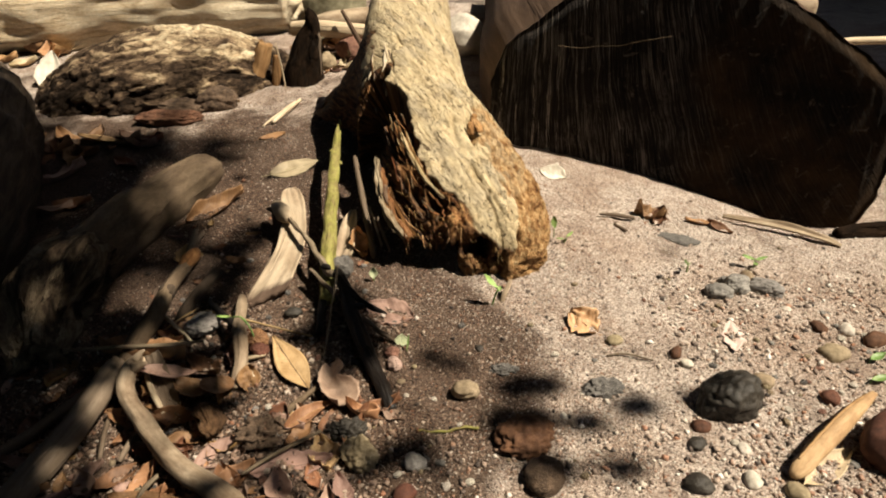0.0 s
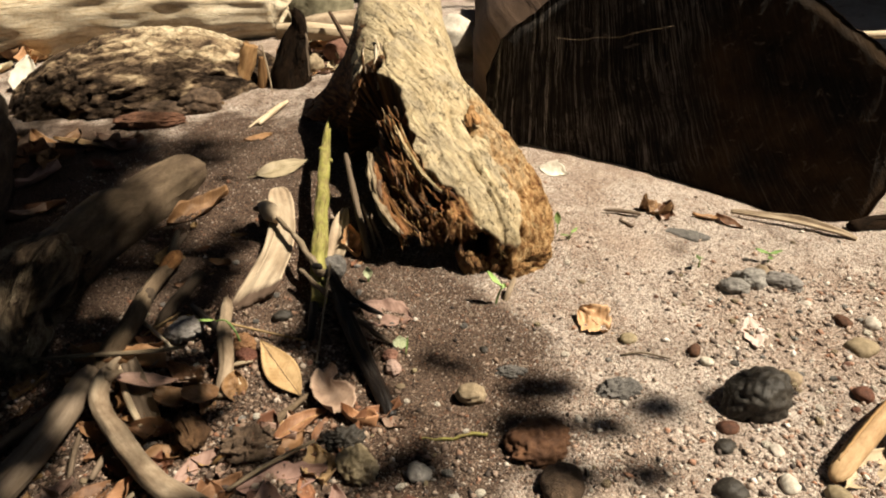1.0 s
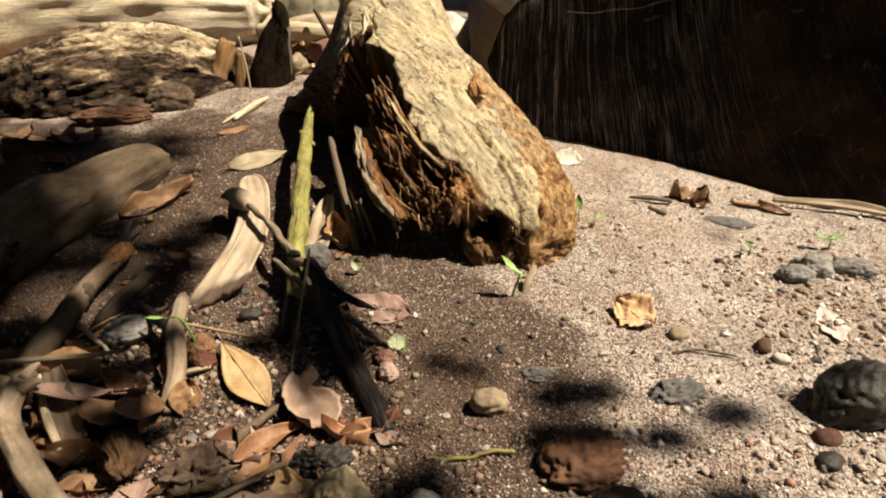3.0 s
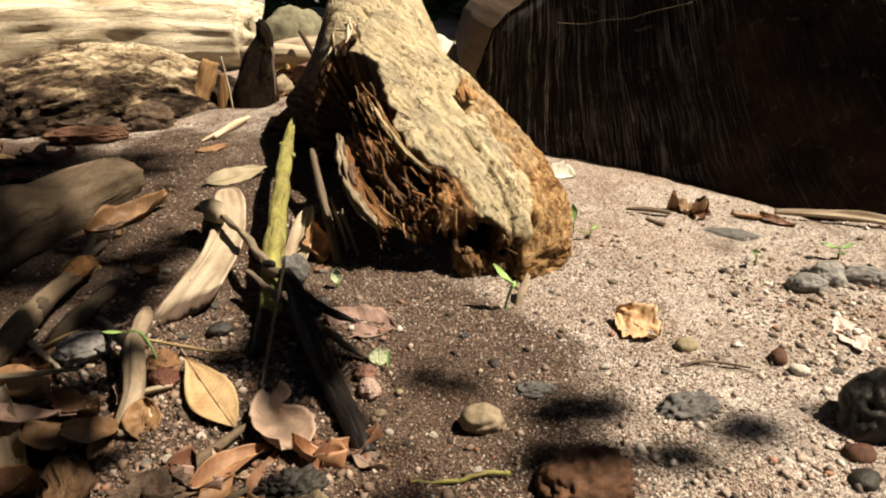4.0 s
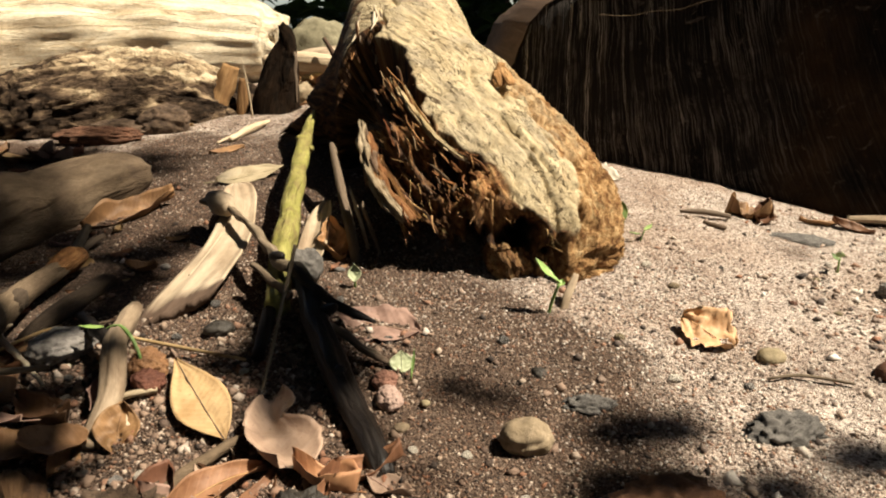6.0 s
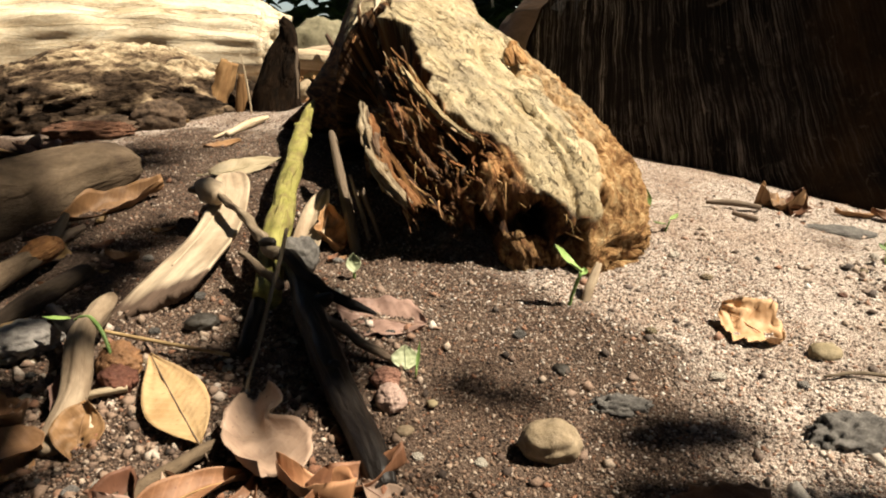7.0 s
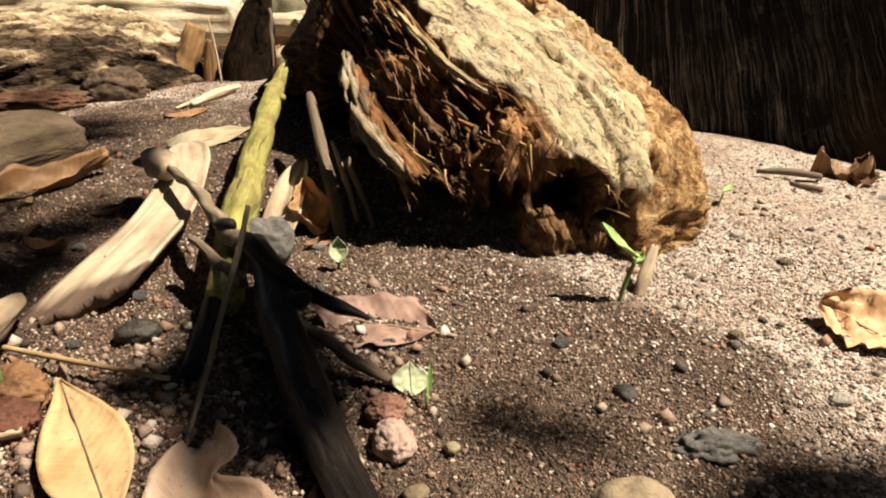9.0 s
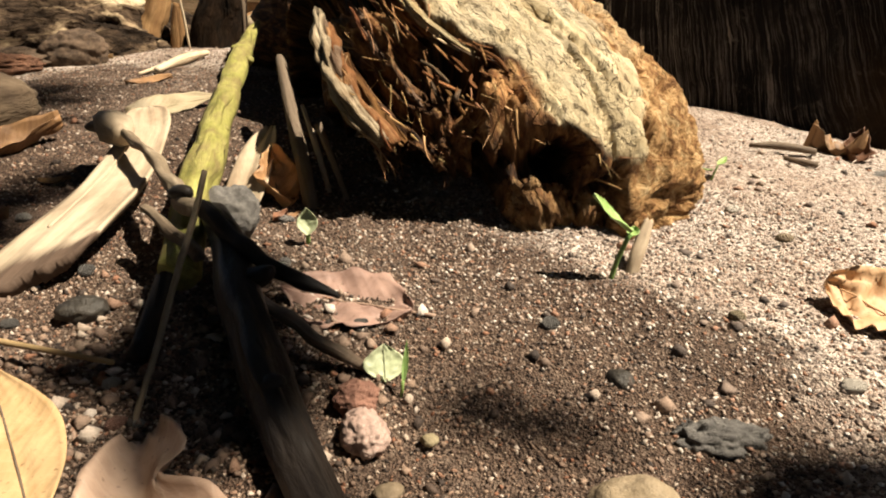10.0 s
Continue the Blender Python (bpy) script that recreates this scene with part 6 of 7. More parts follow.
stone("orange-brown lumpy rounded stone on gravel", (-0.252, 0.788), (0.0155, 0.0130, 0.0135), RUSTSTONE, 30, 0.9, 26.0, 0.2, detail=5)
stone("red-brown lumpy stone against an orange one", (-0.243, 0.769), (0.0150, 0.0115, 0.0110), BROWNSTONE, -20, 0.9, 27.4, 0.22, detail=5)
leaf("brown folded leaf on grit", (-0.246, 0.722), 0.040, 0.034, 10, BROWNLEAF, 0.22, 0.06, 34, 6, 0.25, 27.0, fold=0.15, crumple=0.10, support=0.04)
leaf("grey dead leaf in the litter", (-0.246, 0.600), 0.070, 0.040, -50, GREYLEAF, 0.2, 0.05, 4, 8, 0.3, 28.0, 0.2)
leaf("tan leaf scrap on the gravel", (-0.180, 0.650), 0.034, 0.022, 30, TANLEAF, 0.5, 0.1, 8, 10, 0.5, 29.0, 0.5)
leaf("long brown leaf on the forest litter", (-0.300, 0.525), 0.11, 0.040, 80, BROWNLEAF, 0.2, 0.04, 3, 5, 0.2, 30.0)
leaf("orange-brown leaf curled against a wood chip", (-0.136, 1.010), 0.056, 0.040, 30, ORANGELEAF, 0.40, 0.08, 42, 14, 0.5, 31.0, 0.3, support=0.05, crumple=0.16)
leaf("grey-brown flat leaf beside the branch", (-0.068, 0.848), 0.080, 0.056, 68, GREYLEAF, 0.14, 0.03, 4, -14, 0.2, 32.0, 0.25, crumple=0.1, support=0.05)
leaf("pale green leaf standing on edge", (-0.044, 0.786), 0.018, 0.021, 12, PALEGREEN, 0.08, 0.03, 55, 6, 0.1, 33.0, 0.05, support=0.02, name="green_leaf")
leaf("tan dried leaf curled into a cup on sand", (0.216, 0.826), 0.050, 0.054, 40, DRYLEAF, 0.26, -0.05, 20, -18, 0.5, 34.0, 0.35, support=0.05, crumple=0.14, point=0.85)
leaf("red-brown tightly curled leaf on sand", (0.383, 1.140), 0.055, 0.050, 65, BROWNLEAF, 0.5, 0.14, 14, 10, 0.5, 35.0, 0.4, crumple=0.25)
leaf("small brown curled leaf on sand", (0.400, 1.130), 0.042, 0.034, -40, BROWNLEAF, 0.55, 0.14, 34, 20, 0.6, 35.6, 0.4)
leaf("orange-brown dead leaf on sand", (0.474, 1.130), 0.052, 0.026, 80, ORANGELEAF, 0.35, 0.08, 4, 8, 0.4, 36.0)
leaf("orange-brown dead leaf on sand", (0.505, 1.112), 0.050, 0.026, 40, BROWNLEAF, 0.4, 0.08, 12, -8, 0.4, 37.0)
rolled = stick("long tan leaf rolled into a tube", [(0.402, 0.556, 0.006, 0.004), (0.412, 0.565, 0.009, 0.010), (0.445, 0.594, 0.011, 0.0115), (0.487, 0.630, 0.011, 0.0105), (0.528, 0.664, 0.009, 0.008), (0.556, 0.686, 0.008, 0.004)], ROLLEDLEAF, name="dead_leaf", category="leaf", seg=20, step=0.005, rough=0.16, flat=0.75, seed=38.0,
               parts=[("midrib", [(0.408, 0.566, 0.024, 0.0012), (0.447, 0.600, 0.028, 0.0016), (0.490, 0.637, 0.026, 0.0014), (0.530, 0.668, 0.019, 0.001)], ORANGELEAF)])
leaf("tan inner fold of a rolled leaf", (0.448, 0.574), 0.085, 0.034, -58, PALELEAF, 0.3, 0.03, 3, 10, 0.2, 39.0)
leaf("white leaf scrap standing in sand", (0.222, 1.274), 0.058, 0.042, 60, WHITELEAF, 0.10, 0.03, 8, -24, 0.2, 40.0, 0.35, fold=0.3, stalk=False, support=0.03)
leaf("pale pink flake of leaf on sand", (0.424, 0.805), 0.074, 0.030, -14, PINKLEAF, 0.08, 0.02, 0, 0, 0.1, 41.0, 0.6, stalk=False)
stick("pale tan chip of wood standing beside a sprout", [(0.100, 0.874, -0.003, 0.0036), (0.104, 0.879, 0.008, 0.0042), (0.110, 0.887, 0.017, 0.0040), (0.115, 0.894, 0.024, 0.0028)], SHARD, name="wood_chip", category="driftwood", seg=20, step=0.002, rough=0.25, grain_freq=30.0, flat=0.8, seed=42.0, broken=0.8)
stick("dark flat sliver of wood on sand", [(0.290, 1.122, 0.006, 0.002), (0.318, 1.120, 0.008, 0.004), (0.352, 1.117, 0.006, 0.003)], STICK, name="wood_sliver", category="wood", seg=8, rough=0.2)
stick("dark little twig on sand", [(0.312, 1.098, 0.002, 0.0025), (0.330, 1.075, 0.004, 0.003)], STICK, name="twig", category="twig", seg=8, rough=0.2, seed=2)
slab("pale strip of dry bark before the great log", [(0.530, 1.165, 0.010, 0.003), (0.565, 1.136, 0.012, 0.006), (0.620, 1.100, 0.012, 0.008), (0.668, 1.064, 0.009, 0.007), (0.690, 1.046, 0.005, 0.003)], SHARD, 0.005, 0.3, "bark_strip", "bark", 4.0)
stick("dark log stub in the shade of the great log", [(0.70, 1.085, 0.004, 0.011), (0.76, 1.095, 0.005, 0.015), (0.84, 1.10, 0.005, 0.015), (0.92, 1.08, 0.004, 0.013)], CHAR, name="stub", category="wood", seg=18, rough=0.3, seed=41)
stick("pale thin stick behind the great log", [(0.90, 1.70, 0.185, 0.008), (1.0, 1.70, 0.19, 0.009), (1.25, 1.70, 0.185, 0.009)], DRIFT, seg=12, rough=0.1, seed=42)
stick("pale bare branch behind the great log", [(0.90, 1.60, 0.15, 0.009), (1.0, 1.60, 0.135, 0.010), (1.3, 1.60, 0.11, 0.012)], DRIFT, name="branch", category="branch", seg=12, rough=0.1, seed=43)
stick("grey weathered block of wood behind the great log", [(0.74, 1.78, 0.25, 0.035), (0.80, 1.78, 0.25, 0.04), (0.90, 1.78, 0.245, 0.04)], SHARD, name="wood_block", category="driftwood", seg=16, rough=0.14, seed=44)

# ---- stones that can be told apart ----
stone("rough red-brown stone beside the dark branch", (-0.056, 0.764), (0.010, 0.008, 0.008), REDSTONE, 20, 0.7, 21.2, 0.25, detail=5)
stone("rough pale tan stone against a red one", (-0.051, 0.743), (0.0095, 0.0115, 0.009), PINKSTONE, 15, 0.6, 22.9, 0.25, detail=5)
stone("large dark rounded stone on sand", (0.372, 0.672), (0.042, 0.032, 0.034), DARKSTONE, 25, 0.6, 7.3, 0.34, detail=5, tilt=10)
stone("red-brown stone on sand", (0.118, 0.614), (0.036, 0.030, 0.020), BROWNSTONE, 10, 1.2, 2.6, 0.48, detail=5)
stone("grey-brown stone on sand", (0.135, 0.556), (0.026, 0.022, 0.016), SOIL, 60, 0.4, 3.3, 0.35)
stone("rough grey stone flush with the sand", (0.224, 0.702), (0.027, 0.017, 0.014), PITTEDSTONE, 10, 1.6, 4.4, 0.60, detail=5)
stone("tan egg-shaped pebble on sand", (0.046, 0.691), (0.0175, 0.0135, 0.0122), TANSTONE, 12, 0.2, 5.1, 0.25, detail=5)
stone("grey pitted stone beside the green stake", (-0.152, 0.938), (0.019, 0.018, 0.021), PITTEDSTONE, 20, 0.5, 6.2, 0.12, detail=5)
stone("rough grey stone embedded in sand", (0.095, 0.742), (0.024, 0.013, 0.011), PITTEDSTONE, -8, 1.5, 7.1, 0.80, detail=5)
stone("dark grey-brown crumbling stone in the litter", (-0.199, 0.622), (0.030, 0.022, 0.018), SOIL, 30, 3.2, 8.8, 0.50, detail=5)
stone("tan and grey mottled stone", (-0.076, 0.586), (0.020, 0.022, 0.017), TANSTONE, 15, 1.1, 9.9, 0.35, detail=5)
stone("white-grey pebble on dark sand", (-0.012, 0.576), (0.012, 0.012, 0.011), GREYSTONE, 40, 0.4, 10.4, 0.3)
stone("dark grey rough stone among orange leaves", (-0.098, 0.626), (0.023, 0.015, 0.012), DARKSTONE, 5, 2.4, 11.6, 0.45, detail=5)
stick("brown fibrous chunk of rotten wood on grit", [(-0.296, 0.676, 0.008, 0.010), (-0.289, 0.666, 0.011, 0.0165), (-0.278, 0.650, 0.011, 0.0175), (-0.268, 0.634, 0.010, 0.0160), (-0.262, 0.625, 0.006, 0.009)], CHUNKWOOD, name="wood_chunk", category="wood", seg=40, step=0.002, rough=0.5, grain_freq=60.0, seed=12.2, broken=0.9, flat=0.75)
stone("grey flat stone in the litter", (-0.338, 0.818), (0.027, 0.020, 0.015), GREYSTONE, 35, 1.0, 13.7, 0.25, detail=5)
stone("dark slate-grey pebble on grit", (-0.212, 0.848), (0.014, 0.009, 0.007), DARKSTONE, 10, 0.2, 14.5, 0.3)
stone("brown rounded stone on sand", (0.535, 0.588), (0.046, 0.042, 0.036), BROWNSTONE, 30, 0.4, 15.2, 0.3)
stone("flat dark stone sunk in sand", (0.420, 1.072), (0.038, 0.018, 0.010), PITTEDSTONE, -18, 0.9, 16.6, 0.78)
for i, (x, y, rx, ry, rz, turn) in enumerate([(0.437, 0.908, 0.021, 0.015, 0.013, -10), (0.470, 0.922, 0.021, 0.018, 0.018, 30), (0.514, 0.918, 0.024, 0.017, 0.015, -30), (0.455, 0.935, 0.010, 0.009, 0.010, 0)]):
    stone("grey weathered pebble on sand", (x, y), (rx, ry, rz), GREYSTONE, turn, 0.55, 20.3 + i, 0.36, group="cluster of grey pebbles", detail=5)
PEBBLES = [(0.328, 0.634, 0.013, 3), (0.316, 0.607, 0.012, 1), (0.366, 0.600, 0.009, 4), (0.432, 0.716, 0.015, 2), (0.547, 0.768, 0.020, 2), (0.590, 0.822, 0.013, 4), (0.553, 0.826, 0.013, 3), (0.344, 0.748, 0.009, 4),
           (0.255, 0.792, 0.012, 2), (0.335, 0.770, 0.011, 3), (0.50, 0.958, 0.012, 2), (0.525, 0.870, 0.008, 4), (0.62, 0.80, 0.018, 3), (0.505, 0.685, 0.013, 3), (0.066, 0.775, 0.007, 1),
           (-0.024, 0.742, 0.004, 2), (-0.040, 0.715, 0.006, 2), (0.36, 0.555, 0.012, 4), (0.40, 0.540, 0.013, 2), (0.30, 0.55, 0.016, 1), (-0.02, 0.535, 0.014, 3)]
KINDS = [None, (DARKSTONE, "dark grey"), (TANSTONE, "tan"), (BROWNSTONE, "reddish"), (PALESTONE, "pale")]
for i, (x, y, r, k) in enumerate(PEBBLES):
    stone(KINDS[k][1] + " pebble lying on coarse sand", (x, y), (r, r * 0.8, r * 0.62), KINDS[k][0], i * 47, 0.6, 30.7 + i * 1.3, 0.44, name="pebble", category="pebble", group="pebbles on sand", detail=3)

# small pebbles strewn over the gravel, on shared meshes
pebble_shapes = []
for k, mat in enumerate((GREYSTONE, TANSTONE, REDSTONE, PALESTONE, PITTEDSTONE, GREYSTONE, TANSTONE, PALESTONE)):
    v, f = stone_shape(0.5, 60.0 + k * 2.9, 3)
    ob = mesh_object("pebble", [Vector((p.x, p.y * 0.8, p.z * 0.6)) for p in v], f, mat)
    pebble_shapes.append(ob.data)
    bpy.data.objects.remove(ob)
rng = random.Random(21)
made = 0
while made < 290:
    x, y = rng.uniform(-0.42, 0.70), rng.uniform(0.40, 1.05)
    want = 0.10 + 0.9 * ease((0.70 - y) / 0.12) * ease((0.25 - x) / 0.2) + 0.45 * ease((-0.05 - x) / 0.15) * ease((0.9 - y) / 0.1) + 0.4 * ease((x - 0.30) / 0.12) * ease((0.92 - y) / 0.08)
    if rng.random() > want:
        continue
    r = rng.uniform(0.0022, 0.0062)
    ob = new("small_pebble", rng.choice(pebble_shapes))
    ob.matrix_basis = pose(x, y, ground_z(x, y) + r * 0.25, rng.uniform(-15, 15), rng.uniform(-15, 15), rng.uniform(0, 360)) @ Matrix.Diagonal((r, r, r, 1))
    tagged(ob, "small rounded pebble on coarse sand", "pebble", "small pebbles")
    made += 1

# scraps of dead leaves in the litter, on shared meshes
scraps = []
for k, mat in enumerate((BROWNLEAF, ORANGELEAF, BROWNLEAF, GREYLEAF, BROWNLEAF, GREYLEAF)):
    v, f, g = leaf_blade(1.0, 0.5 + 0.08 * (k % 3), 0.30 + 0.1 * (k % 4), 0.08 + 0.03 * (k % 3), 0.4, 50 + k, ragged=0.3)
    ob = mesh_object("leaf_scrap", v, f, mat, None, "", [(a * 0.05, b * 0.05, c) for a, b, c in g])
    scraps.append(ob.data)
    bpy.data.objects.remove(ob)


pale_scraps = []
for k, mat in enumerate((TANLEAF, PALELEAF, ORANGELEAF, PALELEAF)):
    v, f, g = leaf_blade(1.0, 0.5 + 0.08 * (k % 3), 0.30 + 0.1 * (k % 4), 0.08 + 0.03 * (k % 3), 0.4, 70 + k, ragged=0.3, crumple=0.12)
    ob = mesh_object("leaf_scrap", v, f, mat, None, "", [(a * 0.05, b * 0.05, c) for a, b, c in g])
    pale_scraps.append(ob.data)
    bpy.data.objects.remove(ob)


def strew(count, area, sizes, seed, label):
    rng = random.Random(seed)
    for _ in range(count):
        x, y = rng.uniform(area[0], area[1]), rng.uniform(area[2], area[3])
        size = rng.uniform(*sizes)
        if math.hypot(x + 0.20, y - 0.745) < 0.075 or math.hypot(x + 0.118, y - 0.69) < 0.045 or (x > -0.15 and 0.70 < y < 0.80):
            continue
        ob = new("leaf_scrap", rng.choice(pale_scraps if "pale" in label else scraps))
        ob.matrix_basis = pose(x, y, ground_z(x, y) + size * 0.02, rng.uniform(-12, 12), rng.uniform(-18, 18), rng.uniform(0, 360)) @ Matrix.Diagonal((size, size, size, 1))
        tagged(ob, label, "leaf", "scraps of leaf litter")


strew(190, (-0.60, -0.08, 0.42, 0.80), (0.016, 0.06), 31, "scrap of brown dead leaf in the litter")
strew(20, (-0.62, -0.32, 0.78, 1.10), (0.012, 0.036), 32, "brown dead leaf on shaded soil")
strew(26, (-1.0, -0.62, 1.12, 1.45), (0.05, 0.10), 33, "brown dead leaf on shaded soil")
strew(34, (-0.45, -0.22, 1.86, 2.30), (0.05, 0.11), 34, "pale dead leaf in sunlit debris")
strew(26, (-0.37, -0.20, 1.82, 2.10), (0.03, 0.07), 38, "orange-brown dead leaf in sunlit debris")
strew(7, (-0.35, -0.05, 0.80, 1.02), (0.008, 0.018), 35, "scrap of brown dead leaf on sand")
strew(20, (-1.5, -0.9, 1.75, 2.1), (0.06, 0.12), 36, "pale dead leaf in sunlit debris")

# ---- seedlings ----
seedling("green seedling with a single bent leaf", (0.086, 0.868), [(0, 0, -0.002, 0.0015), (0.003, -0.001, 0.012, 0.0015), (0.008, -0.004, 0.029, 0.0014)], [((0.008, -0.004, 0.029), 66, 0.031, 0.013, 42), ((0.009, -0.004, 0.027), -30, 0.009, 0.008, 24)])
seedling("tiny green sprout on sand", (0.405, 0.965), [(0, 0, 0, 0.001), (0, 0, 0.016, 0.0009)], [((0, 0, 0.016), 150, 0.020, 0.010, 30), ((0, 0, 0.012), 20, 0.012, 0.006, 30)])
seedling("small green sprout between grey pebbles", (0.520, 0.985), [(0, 0, 0, 0.001), (0, 0, 0.014, 0.0009)], [((0, 0, 0.014), 60, 0.022, 0.010, 10), ((0, 0, 0.014), -80, 0.022, 0.009, 10), ((0, 0, 0.010), 170, 0.016, 0.008, 10)])
seedling("green leaflet on gravel", (0.585, 0.750), [(0, 0, 0, 0.0008), (0, 0, 0.006, 0.0008)], [((0, 0, 0.006), -70, 0.026, 0.013, 8)])
seedling("green leaflet on gravel", (0.565, 0.710), [(0, 0, 0, 0.0008), (0, 0, 0.006, 0.0008)], [((0, 0, 0.006), -80, 0.030, 0.012, 5)])
seedling("white-green bud on a thin stalk", (-0.100, 0.925), [(0, 0, 0, 0.0016), (0.001, -0.002, 0.008, 0.0014)], [((0.001, -0.003, 0.007), 0, 0.018, 0.015, 70)], mat=PALEGREEN)
seedling("green leaflet at the foot of the trunk", (0.198, 1.045), [(0, 0, 0, 0.0008), (0, 0, 0.018, 0.0008)], [((0, 0, 0.018), 10, 0.022, 0.012, 70)])
seedling("little dried weed with green leaves", (0.214, 1.030), [(0, 0, 0, 0.0008), (0.004, 0, 0.012, 0.0008)], [((0.004, 0, 0.012), -50, 0.016, 0.007, 15), ((0, 0, 0.008), 110, 0.016, 0.006, 15)])
seedling("green blade of grass arching over a crooked stick", (-0.250, 0.792), [(-0.042, 0.012, 0.032, 0.0007), (-0.032, 0.010, 0.038, 0.0013), (-0.020, 0.004, 0.040, 0.0016), (-0.009, -0.004, 0.032, 0.0016), (-0.002, -0.011, 0.018, 0.0013), (0.000, -0.014, 0.000, 0.0009)], [((-0.040, 0.012, 0.036), 95, 0.020, 0.006, 6)])
seedling("thin green grass blade on damp sand", (-0.036, 0.770), [(0, 0, 0, 0.0008), (0.001, 0, 0.008, 0.0008)], [((0.001, 0, 0.006), -15, 0.020, 0.003, 60)])

# ---- the trees around, which shade the place ----
def leaf_cloud(name, places, size, mat, parent, seed, label=""):
    """Many single leaves as one mesh: each a folded blade of four faces."""
    rng = np.random.RandomState(seed)
    verts, faces, grain = [], [], []
    for p in places:
        length = size * rng.uniform(0.7, 1.25)
        width = length * rng.uniform(0.38, 0.5)
        q = Euler((rng.uniform(-0.7, 0.7), rng.uniform(-0.7, 0.7), rng.uniform(0, 6.28))).to_matrix()
        b = len(verts)
        for x, y, z in ((0, -0.5, 0), (0.5, -0.08, 0.08), (0, 0.5, -0.1), (-0.5, -0.08, 0.08), (0, -0.05, 0), (0.3, 0.28, 0.02), (-0.3, 0.28, 0.02)):
            verts.append(Vector(p) + q @ Vector((x * width, y * length, z * length)))
            grain.append((x * width, y * length, 0))
        faces += [(b, b + 1, b + 4), (b + 1, b + 5, b + 4), (b + 5, b + 2, b + 4), (b + 2, b + 6, b + 4), (b + 6, b + 3, b + 4), (b + 3, b, b + 4)]
    ob = mesh_object(name, verts, faces, mat, parent, label, grain, False)
    return ob


def sunlit(x, y):
    """Share of the ground here that the sun reaches between the leaves."""
    if y > 1.45:
        return 1.0 if x > -0.95 or y > 1.75 else 0.3
    if math.hypot((x + 0.635) / 0.075, (y - 1.05) / 0.04) < 1:
        return 0.95
    if 0.80 < y < 1.08 and x < -0.33:
        return 0.34 if x > -0.68 else 0.03
    if y > 0.95:
        return 1.0 if x > -0.46 else (0.86 if 1.06 < y < 1.32 else 0.5 if y < 1.30 else 0.3) if x > -0.66 else 0.0
    if x < -0.46:
        return 0.5 if 0.70 < y and x > -0.66 else 0.10
    if y < 0.80 and x < -0.42:
        return 0.55
    if y < 0.80 and x < -0.27:
        return 0.64
    if y < 0.655 and x < 0.02:
        return 0.86
    return 0.35 if y < 0.60 else 1.0


def shade_point(gx, gy, height):
    """The place in the tree above, from which a leaf shades this place on the ground."""
    return Vector((gx, gy, 0.02)) + SUN * (height / SUN.z)


branch_leaves = []
rng = random.Random(77)
while len(branch_leaves) < 5300:
    gx, gy = rng.uniform(-1.9, 0.04), rng.uniform(-0.2, 1.62)
    lit = sunlit(gx + 0.05 * noise.noise(Vector((gx * 6, gy * 6, 1))), gy + 0.05 * noise.noise(Vector((gx * 6, gy * 6, 5))))
    if rng.random() > lit ** 0.5:
        far_back = gx < -0.40 and gy > 0.88
        branch_leaves.append(shade_point(gx, gy, rng.uniform(4.6, 6.4) if far_back else rng.uniform(2.0, 3.2)))
while len(branch_leaves) < 5540:
    gx, gy = rng.uniform(-0.55, 0.30), rng.uniform(0.0, 0.56)
    if (rng.random() > 0.4 or gy < 0.42) and (gx < -0.16 or gy < 0.49):
        branch_leaves.append(shade_point(gx, gy, rng.uniform(2.0, 3.0)))
overhang = thing("overhanging_branch", "leafy green branch that shades the litter", "branch", at=(0, 0, 0))
stem("limb", [(1.5, -2.6, 2.2, 0.06), (1.3, -0.9, 2.6, 0.045), (1.15, 0.1, 2.7, 0.03), (1.0, 0.9, 2.65, 0.010)], DARKBARK, overhang, seg=10, step=0.08)
stem("limb", [(1.5, -2.6, 2.2, 0.06), (2.6, -1.5, 4.2, 0.06), (2.9, 0.0, 5.3, 0.04), (2.8, 1.1, 5.5, 0.012)], DARKBARK, overhang, seg=10, step=0.1)
leaf_cloud("leaves", branch_leaves, 0.095, TREELEAF, overhang, 5)["kind"] = "stuff"
sprays = thing("leafy_spray", "small leafy sprays that throw spots of shade", "branch")
spray_leaves = []
for gx, gy, rx, ry, count in ((0.135, 0.706, 0.040, 0.020, 70), (0.120, 0.642, 0.042, 0.026, 100), (0.205, 0.642, 0.020, 0.012, 18), (0.262, 0.674, 0.020, 0.018, 24), (0.338, 0.690, 0.012, 0.012, 8), (0.145, 0.570, 0.035, 0.018, 40), (0.225, 0.572, 0.024, 0.012, 14),
                              (-0.148, 0.850, 0.042, 0.060, 130), (-0.116, 0.790, 0.036, 0.055, 120), (-0.160, 0.803, 0.040, 0.030, 80), (-0.188, 0.800, 0.028, 0.016, 40), (-0.105, 0.748, 0.025, 0.020, 30), (-0.13, 0.72, 0.025, 0.035, 14), (0.020, 0.752, 0.045, 0.018, 12), (-0.03, 0.69, 0.03, 0.04, 4), (-0.36, 1.02, 0.06, 0.10, 14), (-0.34, 0.92, 0.05, 0.05, 6), (-0.43, 1.27, 0.05, 0.012, 6)):
    for _ in range(count):
        a, far = rng.uniform(0, 2 * math.pi), rng.random() ** 0.5
        spray_leaves.append(shade_point(gx + rx * far * math.cos(a), gy + ry * far * math.sin(a), rng.uniform(2.3, 2.9)))
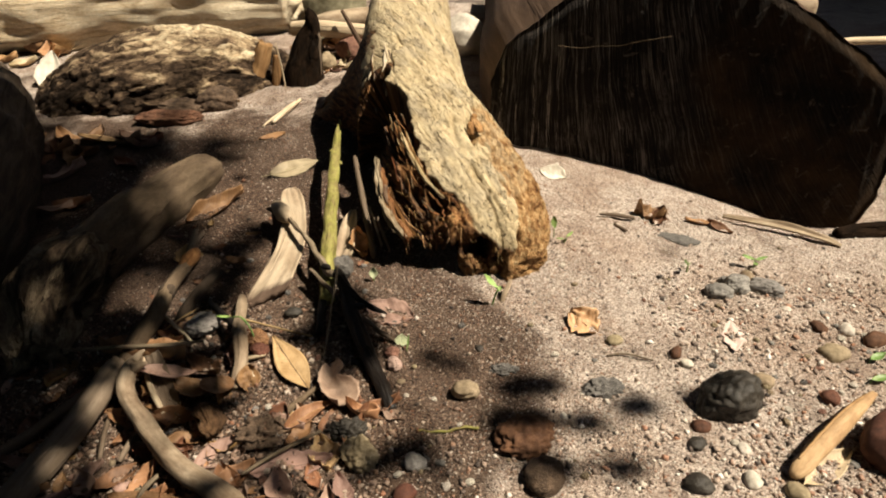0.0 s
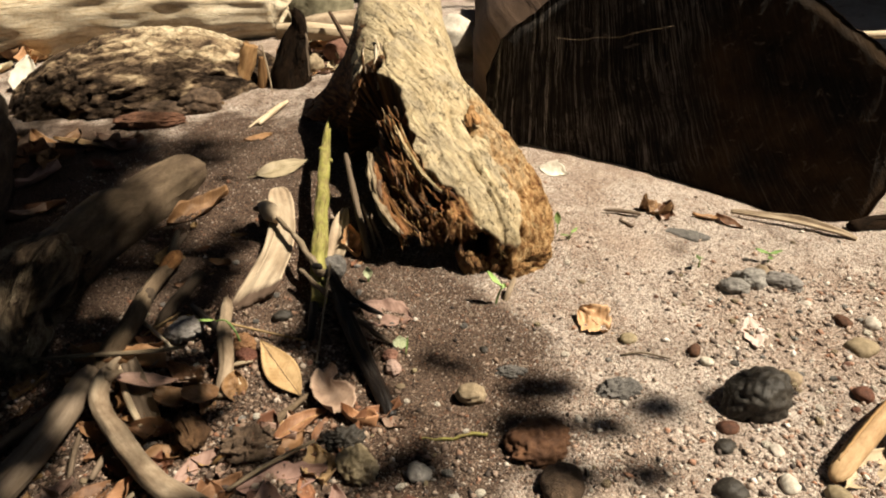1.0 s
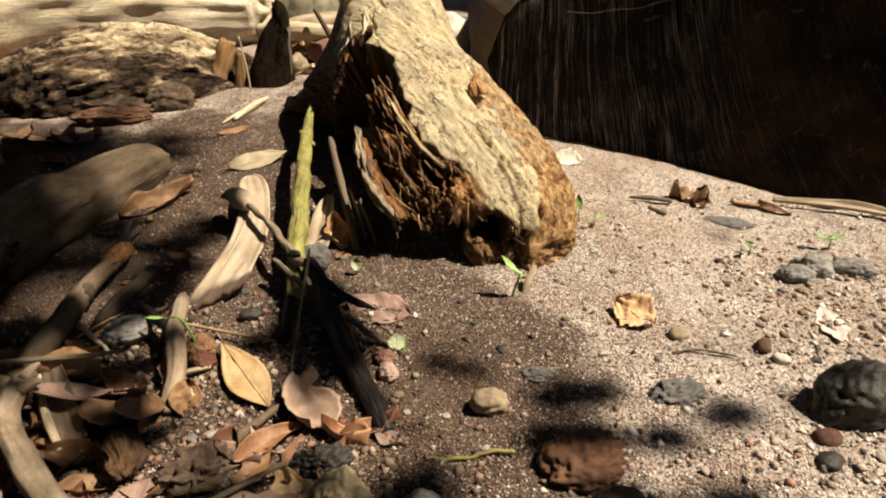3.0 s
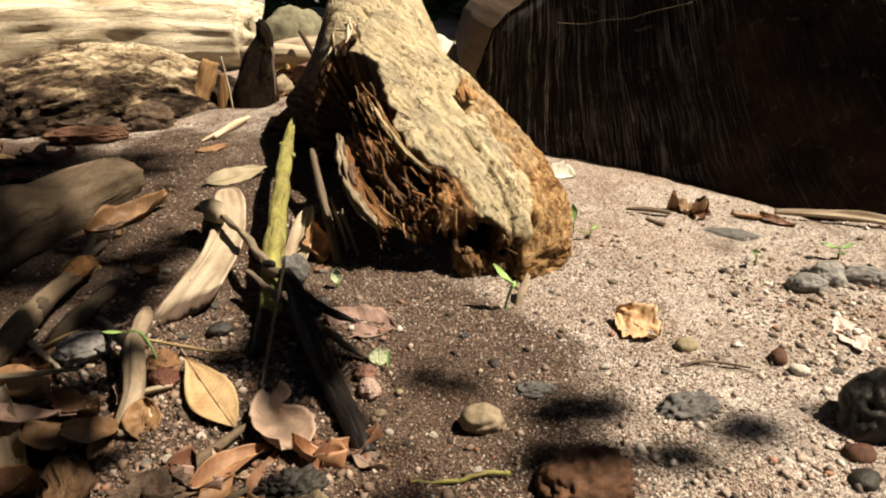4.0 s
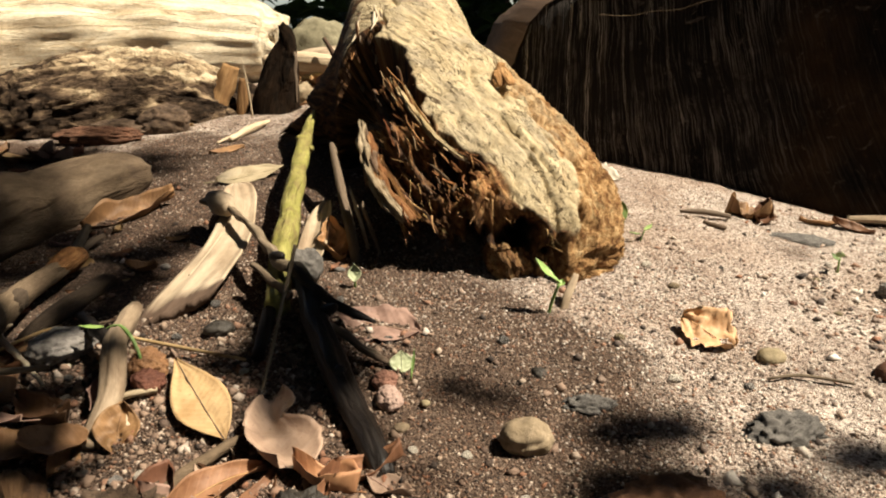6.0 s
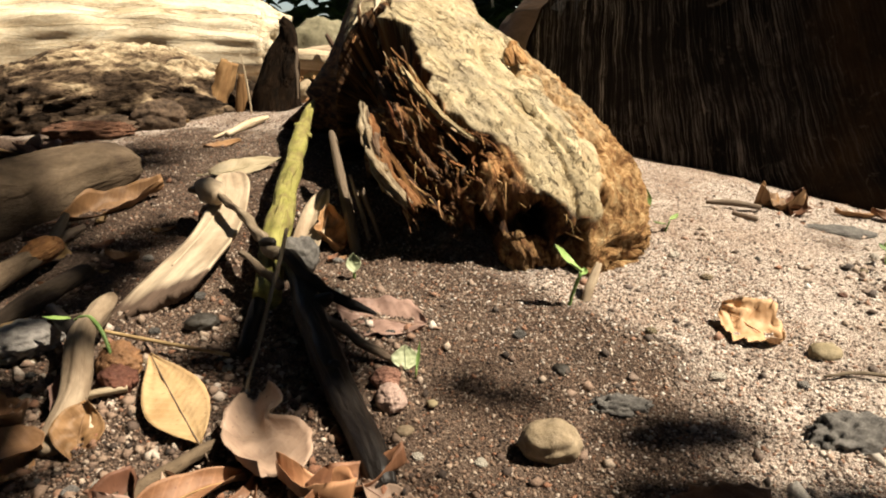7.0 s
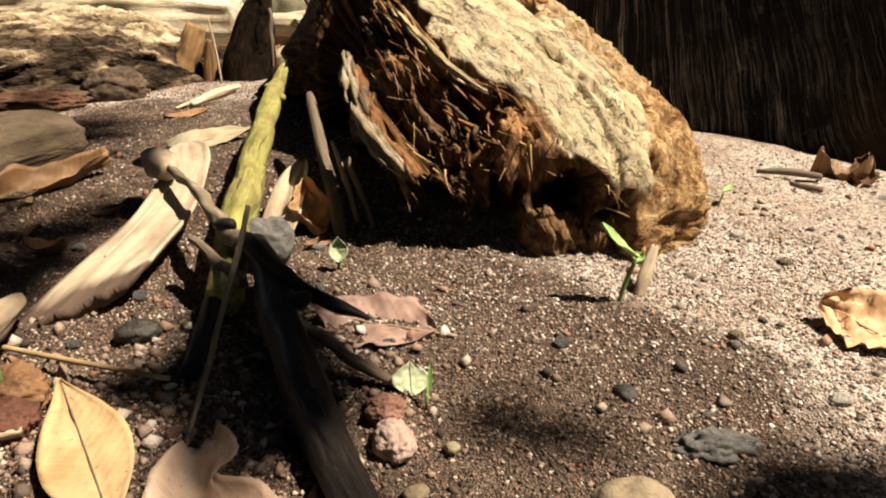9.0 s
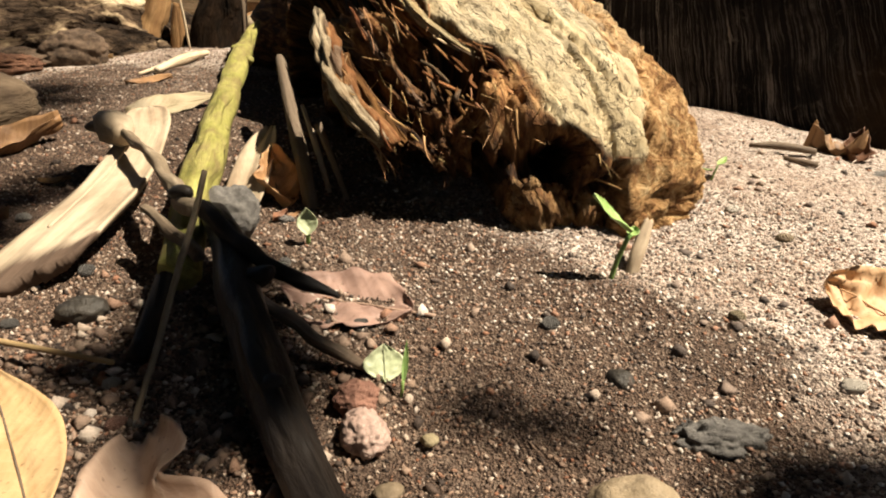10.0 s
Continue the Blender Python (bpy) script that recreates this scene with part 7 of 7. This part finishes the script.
stem("limb", [(1.4, -2.2, 2.2, 0.03), (1.6, -0.8, 2.25, 0.02), (1.7, -0.2, 2.2, 0.010), (1.75, 0.1, 2.15, 0.004)], DARKBARK, sprays, seg=8, step=0.06)
leaf_cloud("leaves", spray_leaves, 0.040, TREELEAF, sprays, 6)["kind"] = "stuff"


def tree(label, at, height, crown, count, seed, leaf_size=0.30):
    """A tapered trunk with limbs and an uneven crown; the crown stays open where the sun comes in."""
    rng = random.Random(seed)
    root = thing("tree", label, "tree", "trees around", at=(0, 0, 0))
    x, y = at
    z = ground_base(x, y) - 0.1
    stem("trunk", [(x, y, z, 0.22), (x + 0.1, y - 0.05, z + height * 0.3, 0.17), (x - 0.05, y + 0.1, z + height * 0.65, 0.12), (x, y, z + height, 0.05)], DARKBARK, root, seg=18, step=0.15, rough=0.15, seed=seed)
    places = []
    cx, cy, cz = crown
    tips = []
    for k in range(7):
        a = k * 2.4 + seed
        tip = Vector((x + (cx - x) * 0.8 + math.cos(a) * 1.7, y + (cy - y) * 0.8 + math.sin(a) * 1.7, cz + rng.uniform(-0.6, 0.9)))
        start = Vector((x, y, z + height * rng.uniform(0.45, 0.8)))
        mid = (start + tip) / 2 + Vector((0, 0, 0.3))
        tips.append(tip)
        stem("limb", [(*start, 0.07), (*mid, 0.045), (*tip, 0.012)], DARKBARK, root, seg=8, step=0.2, rough=0.1, seed=k)
    while len(places) < count:
        tip = rng.choice(tips)
        p = tip + Vector((rng.gauss(0, 0.85), rng.gauss(0, 0.85), rng.gauss(0, 0.42)))
        g = p - SUN * (p.z / SUN.z)
        wide = 1 + 0.55 * noise.noise(Vector((g.x * 1.6, g.y * 1.6, 3)))
        if (abs(g.x + 0.65) / 2.0) ** 4 + (abs(g.y - 1.6) / 1.35) ** 4 < wide or p.z < 2.6 or (p - Vector((0, 0.3, 0.4))).length < 2.4:
            continue
        places.append(p)
    leaf_cloud("crown", places, leaf_size, TREELEAF, root, int(seed * 10) + 3)["kind"] = "stuff"


for i, (x, y, cx, cy) in enumerate([(-4.2, 1.0, -2.6, 1.0), (-1.5, -3.8, -0.8, -1.6), (3.4, -3.4, 1.6, -2.4), (2.6, 5.4, 1.6, 3.4), (-2.2, 5.6, -1.4, 3.6), (5.6, 1.6, 3.6, 2.2), (0.3, 6.4, 0.2, 5.2), (-3.6, -1.8, -1.6, -0.2), (1.0, -4.4, 0.4, -0.6), (-3.8, 3.4, -1.8, 2.4)]):
    tree("tall broadleaf tree with a dense dark-green crown", (x, y), 5.2, (cx, cy, 4.0), 5000, i + 1.0, 0.42)


def thicket():
    """Undergrowth behind the driftwood, in deep shade."""
    rng = random.Random(9)
    places = []
    while len(places) < 5200:
        x, y = rng.uniform(-1.0, 5.0), rng.uniform(3.7, 4.8)
        top = 1.3 + 0.5 * noise.noise(Vector((x * 1.3, y, 2)))
        places.append(Vector((x, y, 0.1 + rng.random() * top)))
    ob = leaf_cloud("thicket", places, 0.17, TREELEAF, None, 44)
    # unseen ring of the same undergrowth, added to keep skylight out from the sides
    places = []
    while len(places) < 9000:
        a, r = rng.uniform(0, 2 * math.pi), rng.uniform(4.4, 5.6)
        x, y = r * math.cos(a), 1.0 + r * math.sin(a)
        if 1.75 < a < 2.6:
            continue
        places.append(Vector((x, y, rng.random() * 4.2)))
    hedge = leaf_cloud("thicket", places, 0.42, TREELEAF, None, 45)
    tagged(hedge, "unseen dark-green undergrowth added all round to block skylight", "undergrowth", kind="stuff")
    tagged(ob, "dark leafy undergrowth behind the driftwood", "undergrowth", kind="stuff")


thicket()
